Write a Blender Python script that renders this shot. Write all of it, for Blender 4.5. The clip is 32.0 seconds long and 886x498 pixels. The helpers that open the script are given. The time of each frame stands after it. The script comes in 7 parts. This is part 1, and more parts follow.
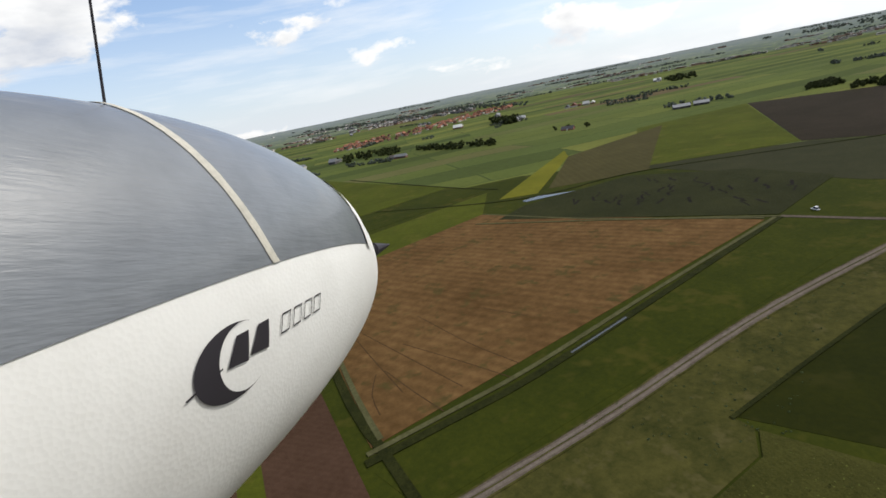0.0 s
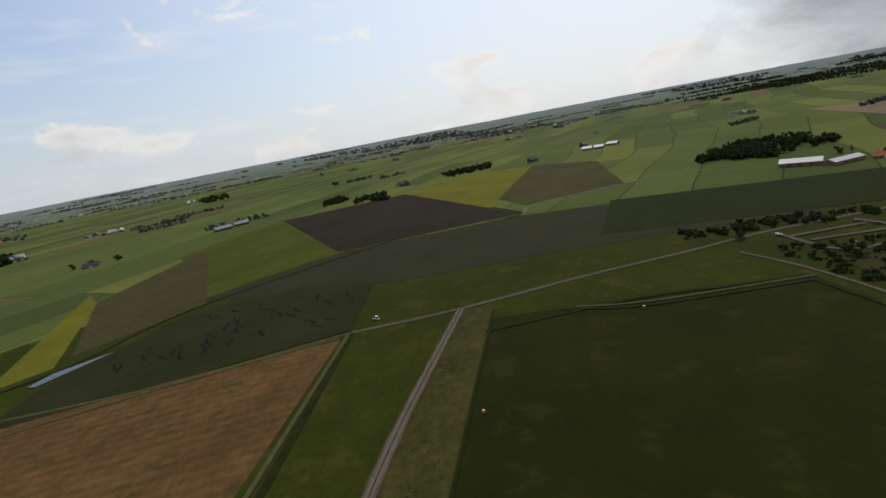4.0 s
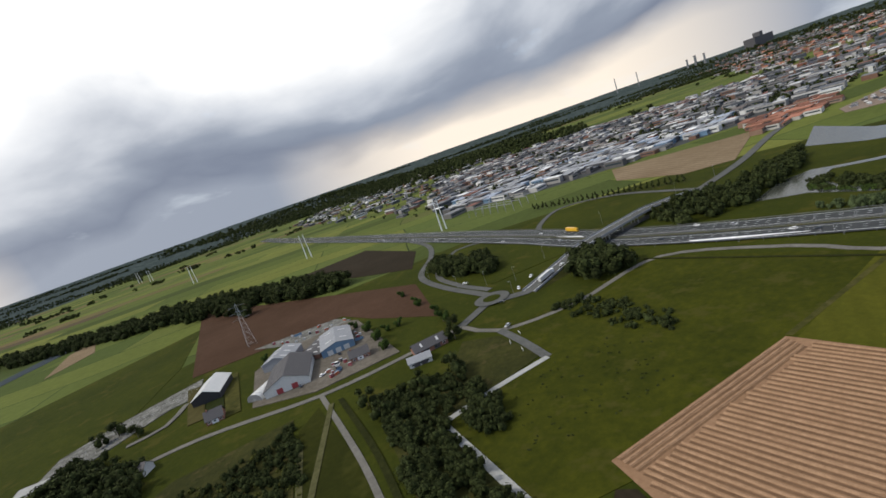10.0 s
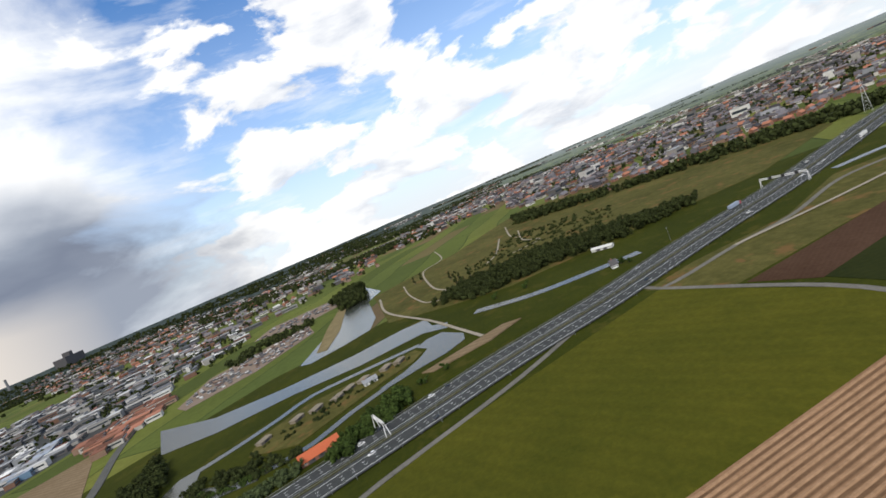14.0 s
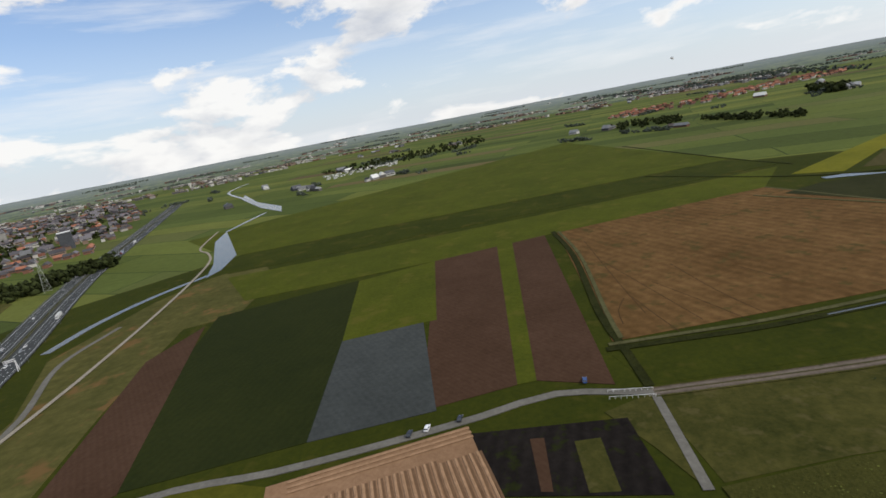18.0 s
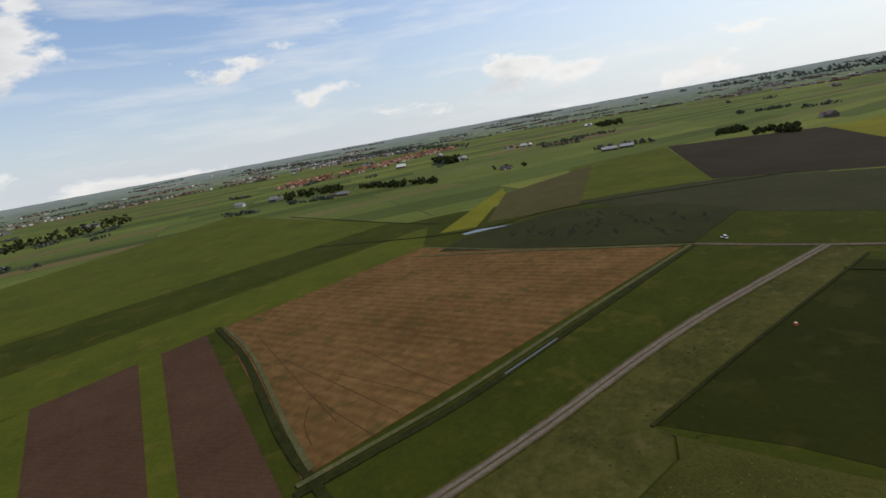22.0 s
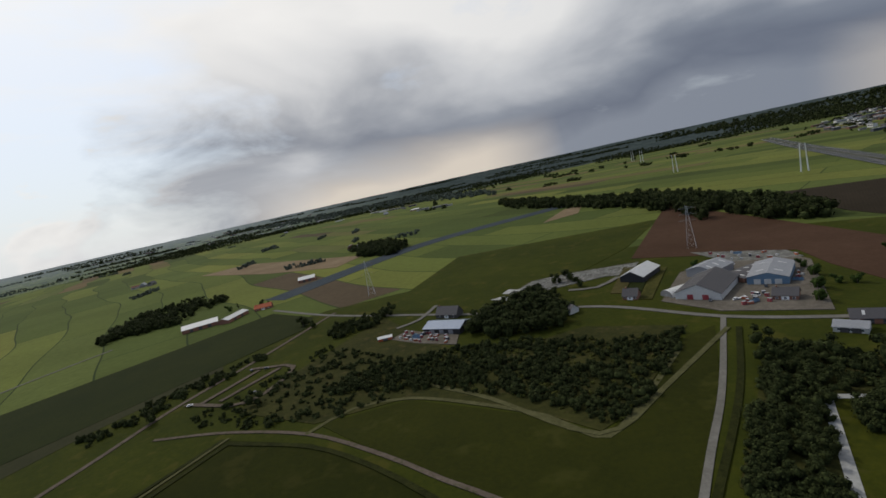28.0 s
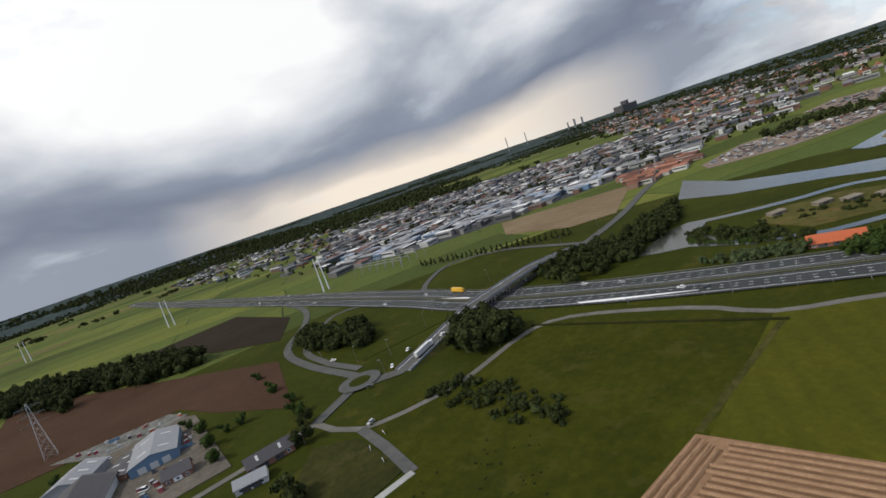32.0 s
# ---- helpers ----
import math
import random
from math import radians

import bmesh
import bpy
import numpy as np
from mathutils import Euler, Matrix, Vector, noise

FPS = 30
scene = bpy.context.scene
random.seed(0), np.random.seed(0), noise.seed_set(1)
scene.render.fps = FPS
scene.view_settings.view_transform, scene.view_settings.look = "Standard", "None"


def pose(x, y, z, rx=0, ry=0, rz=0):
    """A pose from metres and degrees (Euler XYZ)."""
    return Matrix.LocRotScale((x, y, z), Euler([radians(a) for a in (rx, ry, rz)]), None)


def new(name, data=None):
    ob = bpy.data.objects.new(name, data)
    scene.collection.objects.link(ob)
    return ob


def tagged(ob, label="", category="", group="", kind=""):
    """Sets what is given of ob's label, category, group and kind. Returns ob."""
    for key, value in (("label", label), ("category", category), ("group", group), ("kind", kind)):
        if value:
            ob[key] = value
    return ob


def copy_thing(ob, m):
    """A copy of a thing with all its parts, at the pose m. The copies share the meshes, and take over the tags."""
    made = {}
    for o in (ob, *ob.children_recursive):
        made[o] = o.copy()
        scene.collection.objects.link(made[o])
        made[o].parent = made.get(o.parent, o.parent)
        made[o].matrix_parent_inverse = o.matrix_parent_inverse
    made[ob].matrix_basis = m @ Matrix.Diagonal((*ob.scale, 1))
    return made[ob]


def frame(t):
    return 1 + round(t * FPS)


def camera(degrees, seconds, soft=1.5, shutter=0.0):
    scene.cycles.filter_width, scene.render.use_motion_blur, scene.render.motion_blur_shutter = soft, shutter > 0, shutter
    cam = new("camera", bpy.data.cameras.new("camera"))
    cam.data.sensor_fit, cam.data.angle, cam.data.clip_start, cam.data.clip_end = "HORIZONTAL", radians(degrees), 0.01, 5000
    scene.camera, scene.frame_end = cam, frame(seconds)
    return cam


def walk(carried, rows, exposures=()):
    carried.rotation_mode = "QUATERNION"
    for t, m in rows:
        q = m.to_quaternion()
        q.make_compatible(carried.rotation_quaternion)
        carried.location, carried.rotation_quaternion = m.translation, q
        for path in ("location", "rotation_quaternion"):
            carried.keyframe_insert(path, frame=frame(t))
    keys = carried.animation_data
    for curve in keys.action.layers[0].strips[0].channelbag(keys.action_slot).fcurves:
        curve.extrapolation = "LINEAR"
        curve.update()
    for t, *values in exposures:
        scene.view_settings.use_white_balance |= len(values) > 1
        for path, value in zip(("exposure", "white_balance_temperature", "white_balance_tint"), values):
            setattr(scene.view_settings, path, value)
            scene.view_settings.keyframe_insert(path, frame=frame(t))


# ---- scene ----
# ---- camera ----
EXPOSURES = [(0, -0.20), (1, -0.28), (2, -0.48), (3.5, -0.73), (6, -0.45), (8, -0.65), (9, -0.32), (10, -0.10), (12, -0.20), (14, -0.06), (16, -0.14), (18, -0.35), (21, -0.35), (23, -0.68), (25, -0.60), (27, -0.65), (28, -0.72), (29, -0.60), (30, -0.30), (32, -0.27)]
cam = camera(84.41, 32.0, soft=1.6)
PATH = [
    (0, pose(-36.60, -19.13, 118.11, 72.52, 11.01, -39.08)),
    (0.5, pose(-26.92, -15.42, 117.16, 75.05, 14.38, -44.45)),
    (1, pose(-18.56, -11.87, 116.08, 79.14, 14.24, -46.78)),
    (1.5, pose(-11.60, -7.39, 115.46, 80.55, 13.89, -49.56)),
    (2, pose(-5.16, -1.74, 115.84, 80.69, 12.90, -55.44)),
    (2.5, pose(1.48, 3.30, 116.72, 78.67, 7.72, -65.98)),
    (3, pose(8.54, 5.33, 117.58, 76.67, 10.82, -75.03)),
    (3.5, pose(15.32, 6.30, 118.53, 76.00, 10.49, -82.58)),
    (5.5, pose(32.82, 30.92, 127.51, 73.42, 12.99, -112.41)),
    (6, pose(39.29, 24.25, 126.65, 73.22, 12.23, -120.30)),
    (6.5, pose(46.02, 15.50, 124.78, 74.89, 15.14, -127.87)),
    (7, pose(52.09, 6.20, 121.73, 77.80, 17.97, -135.91)),
    (7.5, pose(57.01, -3.06, 118.12, 82.76, 22.84, -143.49)),
    (8, pose(61.18, -12.89, 115.25, 81.59, 23.70, -152.01)),
    (8.5, pose(64.38, -21.87, 114.11, 79.35, 22.79, -167.56)),
    (9, pose(66.15, -32.64, 113.67, 79.51, 18.66, 179.90)),
    (9.5, pose(66.89, -45.70, 113.12, 76.73, 17.68, 164.10)),
    (10, pose(64.76, -57.59, 111.83, 78.33, 19.03, 150.85)),
    (10.5, pose(59.06, -68.22, 109.99, 80.62, 23.07, 143.68)),
    (11, pose(51.17, -76.71, 108.30, 81.75, 23.23, 138.12)),
    (11.5, pose(44.09, -83.17, 107.29, 80.09, 18.94, 130.67)),
    (12, pose(38.75, -87.93, 106.76, 81.44, 19.60, 119.46)),
    (12.5, pose(30.99, -91.10, 106.22, 81.28, 18.60, 110.88)),
    (13, pose(21.16, -93.01, 106.27, 80.87, 20.43, 102.16)),
    (13.5, pose(11.10, -95.74, 106.91, 81.99, 21.57, 90.78)),
    (14, pose(0.84, -98.94, 108.75, 83.98, 23.00, 77.59)),
    (14.5, pose(-9.57, -100.16, 111.41, 82.08, 21.65, 62.04)),
    (15, pose(-19.82, -99.37, 114.42, 77.41, 17.11, 44.90)),
    (15.5, pose(-30.26, -97.84, 117.16, 74.90, 12.78, 29.65)),
    (17.5, pose(-73.18, -80.57, 118.28, 77.13, 12.27, -3.90)),
    (18, pose(-70.63, -72.18, 116.48, 74.80, 10.40, -8.18)),
    (18.5, pose(-67.51, -64.43, 114.66, 73.79, 8.84, -13.21)),
    (19, pose(-63.94, -57.96, 113.39, 73.77, 9.75, -19.63)),
    (19.5, pose(-61.05, -52.78, 112.73, 74.79, 6.36, -25.43)),
    (20, pose(-57.69, -48.56, 112.35, 74.80, 4.31, -31.47)),
    (20.5, pose(-52.13, -44.41, 112.08, 76.33, 6.26, -35.14)),
    (21, pose(-46.34, -39.56, 111.77, 77.52, 6.43, -37.69)),
    (21.5, pose(-41.69, -33.52, 111.68, 77.89, 8.51, -41.03)),
    (22, pose(-37.00, -25.78, 111.80, 75.99, 9.96, -45.48)),
    (22.5, pose(-31.70, -18.13, 112.34, 73.08, 13.48, -52.99)),
    (23, pose(-25.61, -13.38, 113.02, 74.53, 16.78, -62.60)),
    (23.5, pose(-18.69, -12.72, 113.64, 78.01, 16.47, -71.75)),
    (24, pose(-11.95, -14.44, 114.16, 77.06, 16.04, -81.04)),
    (24.5, pose(-5.83, -16.55, 114.84, 77.82, 13.86, -90.49)),
    (26.5, pose(21.70, -7.79, 118.76, 81.09, 17.17, -128.90)),
    (27, pose(28.79, -11.53, 118.85, 79.92, 16.29, -138.81)),
    (27.5, pose(33.87, -16.32, 118.62, 80.08, 15.19, -146.23)),
    (28, pose(36.87, -20.48, 118.27, 81.62, 12.34, -152.86)),
    (28.5, pose(39.06, -25.21, 117.62, 82.30, 13.23, -162.05)),
    (29, pose(39.66, -32.73, 116.62, 83.81, 15.16, -167.95)),
    (29.5, pose(39.10, -43.11, 115.42, 83.55, 17.01, -175.00)),
    (30, pose(37.37, -53.97, 114.00, 82.16, 16.53, 177.24)),
    (30.5, pose(34.60, -63.23, 112.23, 80.69, 17.29, 168.56)),
    (31, pose(30.27, -71.40, 109.73, 80.00, 17.62, 158.06)),
    (31.5, pose(23.43, -80.34, 106.26, 79.91, 18.10, 149.05)),
    (32, pose(15.38, -90.41, 102.15, 80.63, 18.60, 139.03)),
]
walk(cam, PATH, EXPOSURES)

# ---- light ----
SUN_YAW, SUN_EL = -110.0, 44.0      # heading (counter-clockwise from +y) and height of the sun, degrees
sun_dir = Vector((-math.sin(radians(SUN_YAW)) * math.cos(radians(SUN_EL)), math.cos(radians(SUN_YAW)) * math.cos(radians(SUN_EL)), math.sin(radians(SUN_EL))))
sun = new("sun", bpy.data.lights.new("sun", "SUN"))
sun.data.energy, sun.data.angle, sun.data.color = 3.0, radians(0.6), (1.0, 0.95, 0.86)
sun.rotation_mode = "QUATERNION"
sun.rotation_quaternion = sun_dir.to_track_quat("Z", "Y")


def link(nt, a, b):
    nt.links.new(a, b)


def world_sky():
    w = bpy.data.worlds.new("world")
    scene.world = w
    w.use_nodes = True
    nt = w.node_tree
    nt.nodes.clear()
    out = nt.nodes.new("ShaderNodeOutputWorld")
    bg = nt.nodes.new("ShaderNodeBackground")
    sky = nt.nodes.new("ShaderNodeTexSky")
    sky.sky_type, sky.sun_disc = "NISHITA", False
    sky.sun_elevation, sky.sun_rotation = radians(SUN_EL), radians(-SUN_YAW)
    sky.air_density, sky.dust_density, sky.ozone_density = 1.0, 1.2, 1.0
    geo = nt.nodes.new("ShaderNodeTexCoord")
    sep = nt.nodes.new("ShaderNodeSeparateXYZ")
    link(nt, geo.outputs["Generated"], sep.inputs[0])

    def math_node(op, a, b=None, clamp=False):
        n = nt.nodes.new("ShaderNodeMath")
        n.operation, n.use_clamp = op, clamp
        for k, v in enumerate((a, b)):
            if v is None:
                continue
            if isinstance(v, (int, float)):
                n.inputs[k].default_value = v
            else:
                link(nt, v, n.inputs[k])
        return n.outputs[0]

    def ramp(fac, stops):
        n = nt.nodes.new("ShaderNodeValToRGB")
        while len(n.color_ramp.elements) < len(stops):
            n.color_ramp.elements.new(0.5)
        for e, (p, c) in zip(n.color_ramp.elements, stops):
            e.position, e.color = p, (c, c, c, 1) if isinstance(c, (int, float)) else (*c, 1)
        link(nt, fac, n.inputs[0])
        return n.outputs[0]

    def mix(fac, a, b, mode="MIX"):
        n = nt.nodes.new("ShaderNodeMix")
        n.data_type, n.blend_type = "RGBA", mode
        for sock, v in ((n.inputs[0], fac), (n.inputs[6], a), (n.inputs[7], b)):
            if isinstance(v, (int, float)):
                sock.default_value = v
            elif isinstance(v, tuple):
                sock.default_value = (*v, 1)
            else:
                link(nt, v, sock)
        return n.outputs[2]

    z = math_node("MAXIMUM", sep.outputs[2], 0.0)

    def cloud_noise(shift, scale, detail, rough=0.55, warp=0.25):
        mp = nt.nodes.new("ShaderNodeMapping")
        mp.inputs["Location"].default_value = shift
        mp.inputs["Scale"].default_value = (1.0, 1.0, 2.3)
        link(nt, geo.outputs["Generated"], mp.inputs["Vector"])
        n = nt.nodes.new("ShaderNodeTexNoise")
        n.inputs["Scale"].default_value, n.inputs["Detail"].default_value, n.inputs["Roughness"].default_value = scale, detail, rough
        n.inputs["Distortion"].default_value = warp
        link(nt, mp.outputs[0], n.inputs["Vector"])
        return n.outputs["Fac"]

    def towards(yaw, lo, hi):
        """1 for directions near a heading, falling to 0; lo and hi are cosines."""
        d = nt.nodes.new("ShaderNodeVectorMath")
        d.operation = "DOT_PRODUCT"
        d.inputs[1].default_value = (-math.sin(radians(yaw)), math.cos(radians(yaw)), 0)
        link(nt, geo.outputs["Generated"], d.inputs[0])
        return ramp(math_node("ADD", math_node("MULTIPLY", d.outputs["Value"], 0.5), 0.5), [(0.5 + lo / 2, 0.0), (0.5 + hi / 2, 1.0)])

    near_sun = nt.nodes.new("ShaderNodeVectorMath")
    near_sun.operation = "DOT_PRODUCT"
    near_sun.inputs[1].default_value = tuple(sun_dir)
    link(nt, geo.outputs["Generated"], near_sun.inputs[0])
    glow = math_node("POWER", math_node("MAXIMUM", near_sun.outputs["Value"], 0.0), 2.5)

    # fair side: deep blue overhead, pale towards the horizon, scattered cumulus
    skyc = mix(1.0, sky.outputs[0], (0.076, 0.118, 0.160), "MULTIPLY")
    haze = ramp(z, [(0.0, 1.0), (0.10, 0.70), (0.22, 0.34), (0.48, 0.0)])
    fair = mix(math_node("MULTIPLY", haze, 0.86), skyc, (0.80, 0.84, 0.89))
    n1 = cloud_noise((3.1, 1.7, 0.4), 4.6, 9)
    n2 = cloud_noise((3.1 + 0.05 * sun_dir.x, 1.7 + 0.05 * sun_dir.y, 0.4 + 0.12 * sun_dir.z), 4.6, 9)
    bank = towards(58, 0.30, 0.92)
    cover = math_node("ADD", n1, math_node("MULTIPLY", bank, 0.115))
    dens = ramp(cover, [(0.575, 0.0), (0.625, 1.0)])
    lit = math_node("ADD", math_node("MULTIPLY", math_node("SUBTRACT", n1, n2), 5.0), 0.62, True)
    puff = mix(lit, (0.62, 0.65, 0.71), (1.0, 0.99, 0.97))
    thin = nt.nodes.new("ShaderNodeMapping")
    thin.inputs["Location"].default_value, thin.inputs["Scale"].default_value = (0.3, 2.2, 0.0), (1.0, 1.6, 9.0)
    link(nt, geo.outputs["Generated"], thin.inputs["Vector"])
    veil = nt.nodes.new("ShaderNodeTexNoise")
    veil.inputs["Scale"].default_value, veil.inputs["Detail"].default_value, veil.inputs["Roughness"].default_value = 2.1, 7, 0.6
    link(nt, thin.outputs[0], veil.inputs["Vector"])
    fair = mix(math_node("MULTIPLY", ramp(veil.outputs["Fac"], [(0.50, 0.0), (0.72, 1.0)]), 0.6), fair, (0.93, 0.94, 0.95))
    fair = mix(math_node("MULTIPLY", dens, 0.93), fair, puff)

    # the shower cloud: grey-blue base, white tops, a pale gap over the horizon
    front = towards(170, 0.25, 0.60)
    edge = math_node("ADD", front, math_node("MULTIPLY", math_node("SUBTRACT", n1, 0.5), 1.6))
    front = ramp(edge, [(0.18, 0.0), (0.78, 1.0)])
    n3 = cloud_noise((0.7, 5.2, 1.9), 2.4, 6, 0.45, 0.35)
    lift = math_node("ADD", z, math_node("MULTIPLY", math_node("SUBTRACT", n3, 0.5), 0.56))
    mass = ramp(lift, [(0.0, (0.285, 0.32, 0.39)), (0.08, (0.185, 0.215, 0.285)), (0.15, (0.26, 0.298, 0.37)), (0.23, (0.55, 0.583, 0.64)), (0.32, (0.94, 0.945, 0.95))])
    gap = math_node("MULTIPLY", ramp(math_node("ADD", z, math_node("MULTIPLY", math_node("SUBTRACT", n3, 0.5), 0.16)), [(0.03, 1.0), (0.10, 0.0)]), math_node("MAXIMUM", towards(142, 0.88, 0.985), math_node("MULTIPLY", towards(212, 0.945, 0.985), 0.95)))
    mass = mix(gap, mass, (0.90, 0.80, 0.68))
    both = mix(front, fair, mass)
    keep = math_node("SUBTRACT", 1.0, math_node("MULTIPLY", math_node("MULTIPLY", front, ramp(lift, [(0.10, 1.0), (0.22, 0.0)])), 0.72))
    both = mix(math_node("MULTIPLY", math_node("MULTIPLY", glow, keep), 0.95), both, (1.3, 1.27, 1.23))
    link(nt, both, bg.inputs[0])
    bg.inputs[1].default_value = 1.24
    link(nt, bg.outputs[0], out.inputs[0])


world_sky()

# ---- materials ----


def nodes_of(name):
    m = bpy.data.materials.new(name)
    m.use_nodes = True
    nt = m.node_tree
    bsdf = nt.nodes["Principled BSDF"]
    return m, nt, bsdf


def noise_node(nt, scale, detail=4, rough=0.6, vec=None):
    n = nt.nodes.new("ShaderNodeTexNoise")
    n.inputs["Scale"].default_value, n.inputs["Detail"].default_value, n.inputs["Roughness"].default_value = scale, detail, rough
    if vec is not None:
        nt.links.new(vec, n.inputs["Vector"])
    return n.outputs["Fac"]


def place_node(nt, turn=0.0, scale=(1, 1, 1)):
    g = nt.nodes.new("ShaderNodeNewGeometry")
    mp = nt.nodes.new("ShaderNodeMapping")
    mp.inputs["Rotation"].default_value[2] = radians(turn)
    mp.inputs["Scale"].default_value = scale
    nt.links.new(g.outputs["Position"], mp.inputs["Vector"])
    return mp.outputs[0]


def ramp_node(nt, fac, stops):
    n = nt.nodes.new("ShaderNodeValToRGB")
    while len(n.color_ramp.elements) < len(stops):
        n.color_ramp.elements.new(0.5)
    for e, (p, c) in zip(n.color_ramp.elements, stops):
        e.position, e.color = p, (c, c, c, 1) if isinstance(c, (int, float)) else (*c, 1)
    nt.links.new(fac, n.inputs[0])
    return n.outputs[0]


def mix_node(nt, fac, a, b, mode="MIX"):
    n = nt.nodes.new("ShaderNodeMix")
    n.data_type, n.blend_type = "RGBA", mode
    for sock, v in ((n.inputs[0], fac), (n.inputs[6], a), (n.inputs[7], b)):
        if isinstance(v, (int, float)):
            sock.default_value = v
        elif isinstance(v, tuple):
            sock.default_value = (*v, 1)
        else:
            nt.links.new(v, sock)
    return n.outputs[2]


def bump_node(nt, bsdf, height, strength, dist):
    b = nt.nodes.new("ShaderNodeBump")
    b.inputs["Strength"].default_value, b.inputs["Distance"].default_value = strength, dist
    nt.links.new(height, b.inputs["Height"])
    nt.links.new(b.outputs[0], bsdf.inputs["Normal"])


def land(name, dark, light, big=0.012, small=0.35, rows=None, rough=0.95, patch=None, bump=0.4):
    """Soil or plants over wide areas: broad patches, fine grain, and rows (turn, metres apart, depth) where it is drilled."""
    m, nt, bsdf = nodes_of(name)
    pos = place_node(nt)
    a = noise_node(nt, big, 5, 0.62, pos)
    b = noise_node(nt, small, 4, 0.7, pos)
    c = noise_node(nt, max(0.05, big * 4.5), 6, 0.72, place_node(nt, 35))
    f = mix_node(nt, 0.34, mix_node(nt, 0.42, a, c), b)
    col = ramp_node(nt, f, [(0.37, dark), (0.50, tuple((p + q) / 2 for p, q in zip(dark, light))), (0.61, light)])
    if patch:
        p = noise_node(nt, big * 3.1, 3, 0.7, place_node(nt, 20))
        col = mix_node(nt, ramp_node(nt, p, [(0.56, 0.0), (0.66, 0.8)]), col, patch)
    if rows:
        turn, gap, depth = rows
        w = nt.nodes.new("ShaderNodeTexWave")
        w.wave_type, w.bands_direction = "BANDS", "X"
        w.inputs["Scale"].default_value = 0.314159 / gap
        w.inputs["Distortion"].default_value, w.inputs["Detail"].default_value = 0.6, 2
        w.inputs["Detail Scale"].default_value = 0.3
        nt.links.new(place_node(nt, turn), w.inputs["Vector"])
        col = mix_node(nt, depth, col, mix_node(nt, 1.0, col, w.outputs["Color"], "MULTIPLY"))
    nt.links.new(col, bsdf.inputs["Base Color"])
    bsdf.inputs["Roughness"].default_value = rough
    bsdf.inputs["Specular IOR Level"].default_value = 0.03
    bump_node(nt, bsdf, b, bump, 0.6)
    return m


M_GRASS = land("grass", (0.0179, 0.0236, 0.0039), (0.0364, 0.0416, 0.0053), patch=(0.0472, 0.0448, 0.0083))
M_BUSHLAND = land("bush_grass", (0.0179, 0.0227, 0.0034), (0.0432, 0.0459, 0.0049), big=0.02, small=0.2, patch=(0.0440, 0.0427, 0.0087), bump=0.6)
M_PARK = land("park_grass", (0.0351, 0.0383, 0.0100), (0.0891, 0.0792, 0.0250), big=0.012, small=0.15, patch=(0.1188, 0.0686, 0.0275), bump=0.6)
M_INNER = land("mown_grass", (0.0148, 0.0176, 0.0035), (0.0257, 0.0281, 0.0044), patch=(0.0329, 0.0340, 0.0073))
M_BRIGHT = land("fresh_grass", (0.0347, 0.0444, 0.0060), (0.0625, 0.0703, 0.0081), patch=(0.0723, 0.0673, 0.0120))
M_MEADOW = land("meadow", (0.0114, 0.0146, 0.0029), (0.0200, 0.0224, 0.0034), patch=(0.0264, 0.0267, 0.0058))
M_OLIVEGREEN = land("olive_green", (0.0383, 0.0433, 0.0058), (0.0710, 0.0683, 0.0086), big=0.008, rows=(58.8000, 9.3600, 0.0760))
M_DARKGREEN = land("dark_crop", (0.0129, 0.0177, 0.0051), (0.0215, 0.0261, 0.0070), rows=(24.5000, 4.4000, 0.0800))
M_MAIZE = land("maize", (0.0261, 0.0275, 0.0066), (0.0612, 0.0600, 0.0145), small=0.9, rows=(25, 1.5, 0.08), bump=1.0)
M_GREYGREEN = land("grey_green_crop", (0.0225, 0.0240, 0.0110), (0.0350, 0.0355, 0.0165), rows=(25, 4, 0.08))
M_MAIZEDARK = land("dark_maize", (0.0165, 0.0185, 0.0070), (0.0310, 0.0325, 0.0120), small=0.6, rows=(25, 3, 0.1), bump=0.9)
M_ROUGH = land("rough_grass", (0.0213, 0.0246, 0.0063), (0.0618, 0.0569, 0.0151), big=0.03, small=0.25, patch=(0.0654, 0.0574, 0.0203), bump=0.8)
M_SCRUB = land("scrub", (0.0169, 0.0194, 0.0064), (0.0397, 0.0396, 0.0110), big=0.03, small=0.25, patch=(0.0518, 0.0442, 0.0167), bump=0.9)
M_YELLOW = land("yellow_green", (0.0764, 0.0798, 0.0087), (0.1351, 0.1258, 0.0133))
M_OLIVE = land("olive_field", (0.0406, 0.0364, 0.0136), (0.0644, 0.0554, 0.0206), rows=(40, 8, 0.1))
M_WHEAT = land("ripe_wheat", (0.066, 0.036, 0.0125), (0.138, 0.079, 0.0310), big=0.018, small=0.16, rows=(-12, 7.5, 0.16), patch=(0.058, 0.046, 0.015))
M_PLOUGH = land("red_plough", (0.0396, 0.0219, 0.0129), (0.0656, 0.0374, 0.0239), rows=(-28, 2.5, 0.08))
M_PLOUGHDARK = land("dark_plough", (0.0181, 0.0144, 0.0084), (0.0301, 0.0232, 0.0156), rows=(10, 3, 0.12))
M_BLACK = land("black_soil", (0.0075, 0.0062, 0.0058), (0.0175, 0.0148, 0.0130), big=0.04, rows=(25, 5, 0.2), patch=(0.016, 0.020, 0.005))
M_STRAW = land("straw", (0.1508, 0.0884, 0.0493), (0.2340, 0.1423, 0.0845), big=0.02, small=0.5)
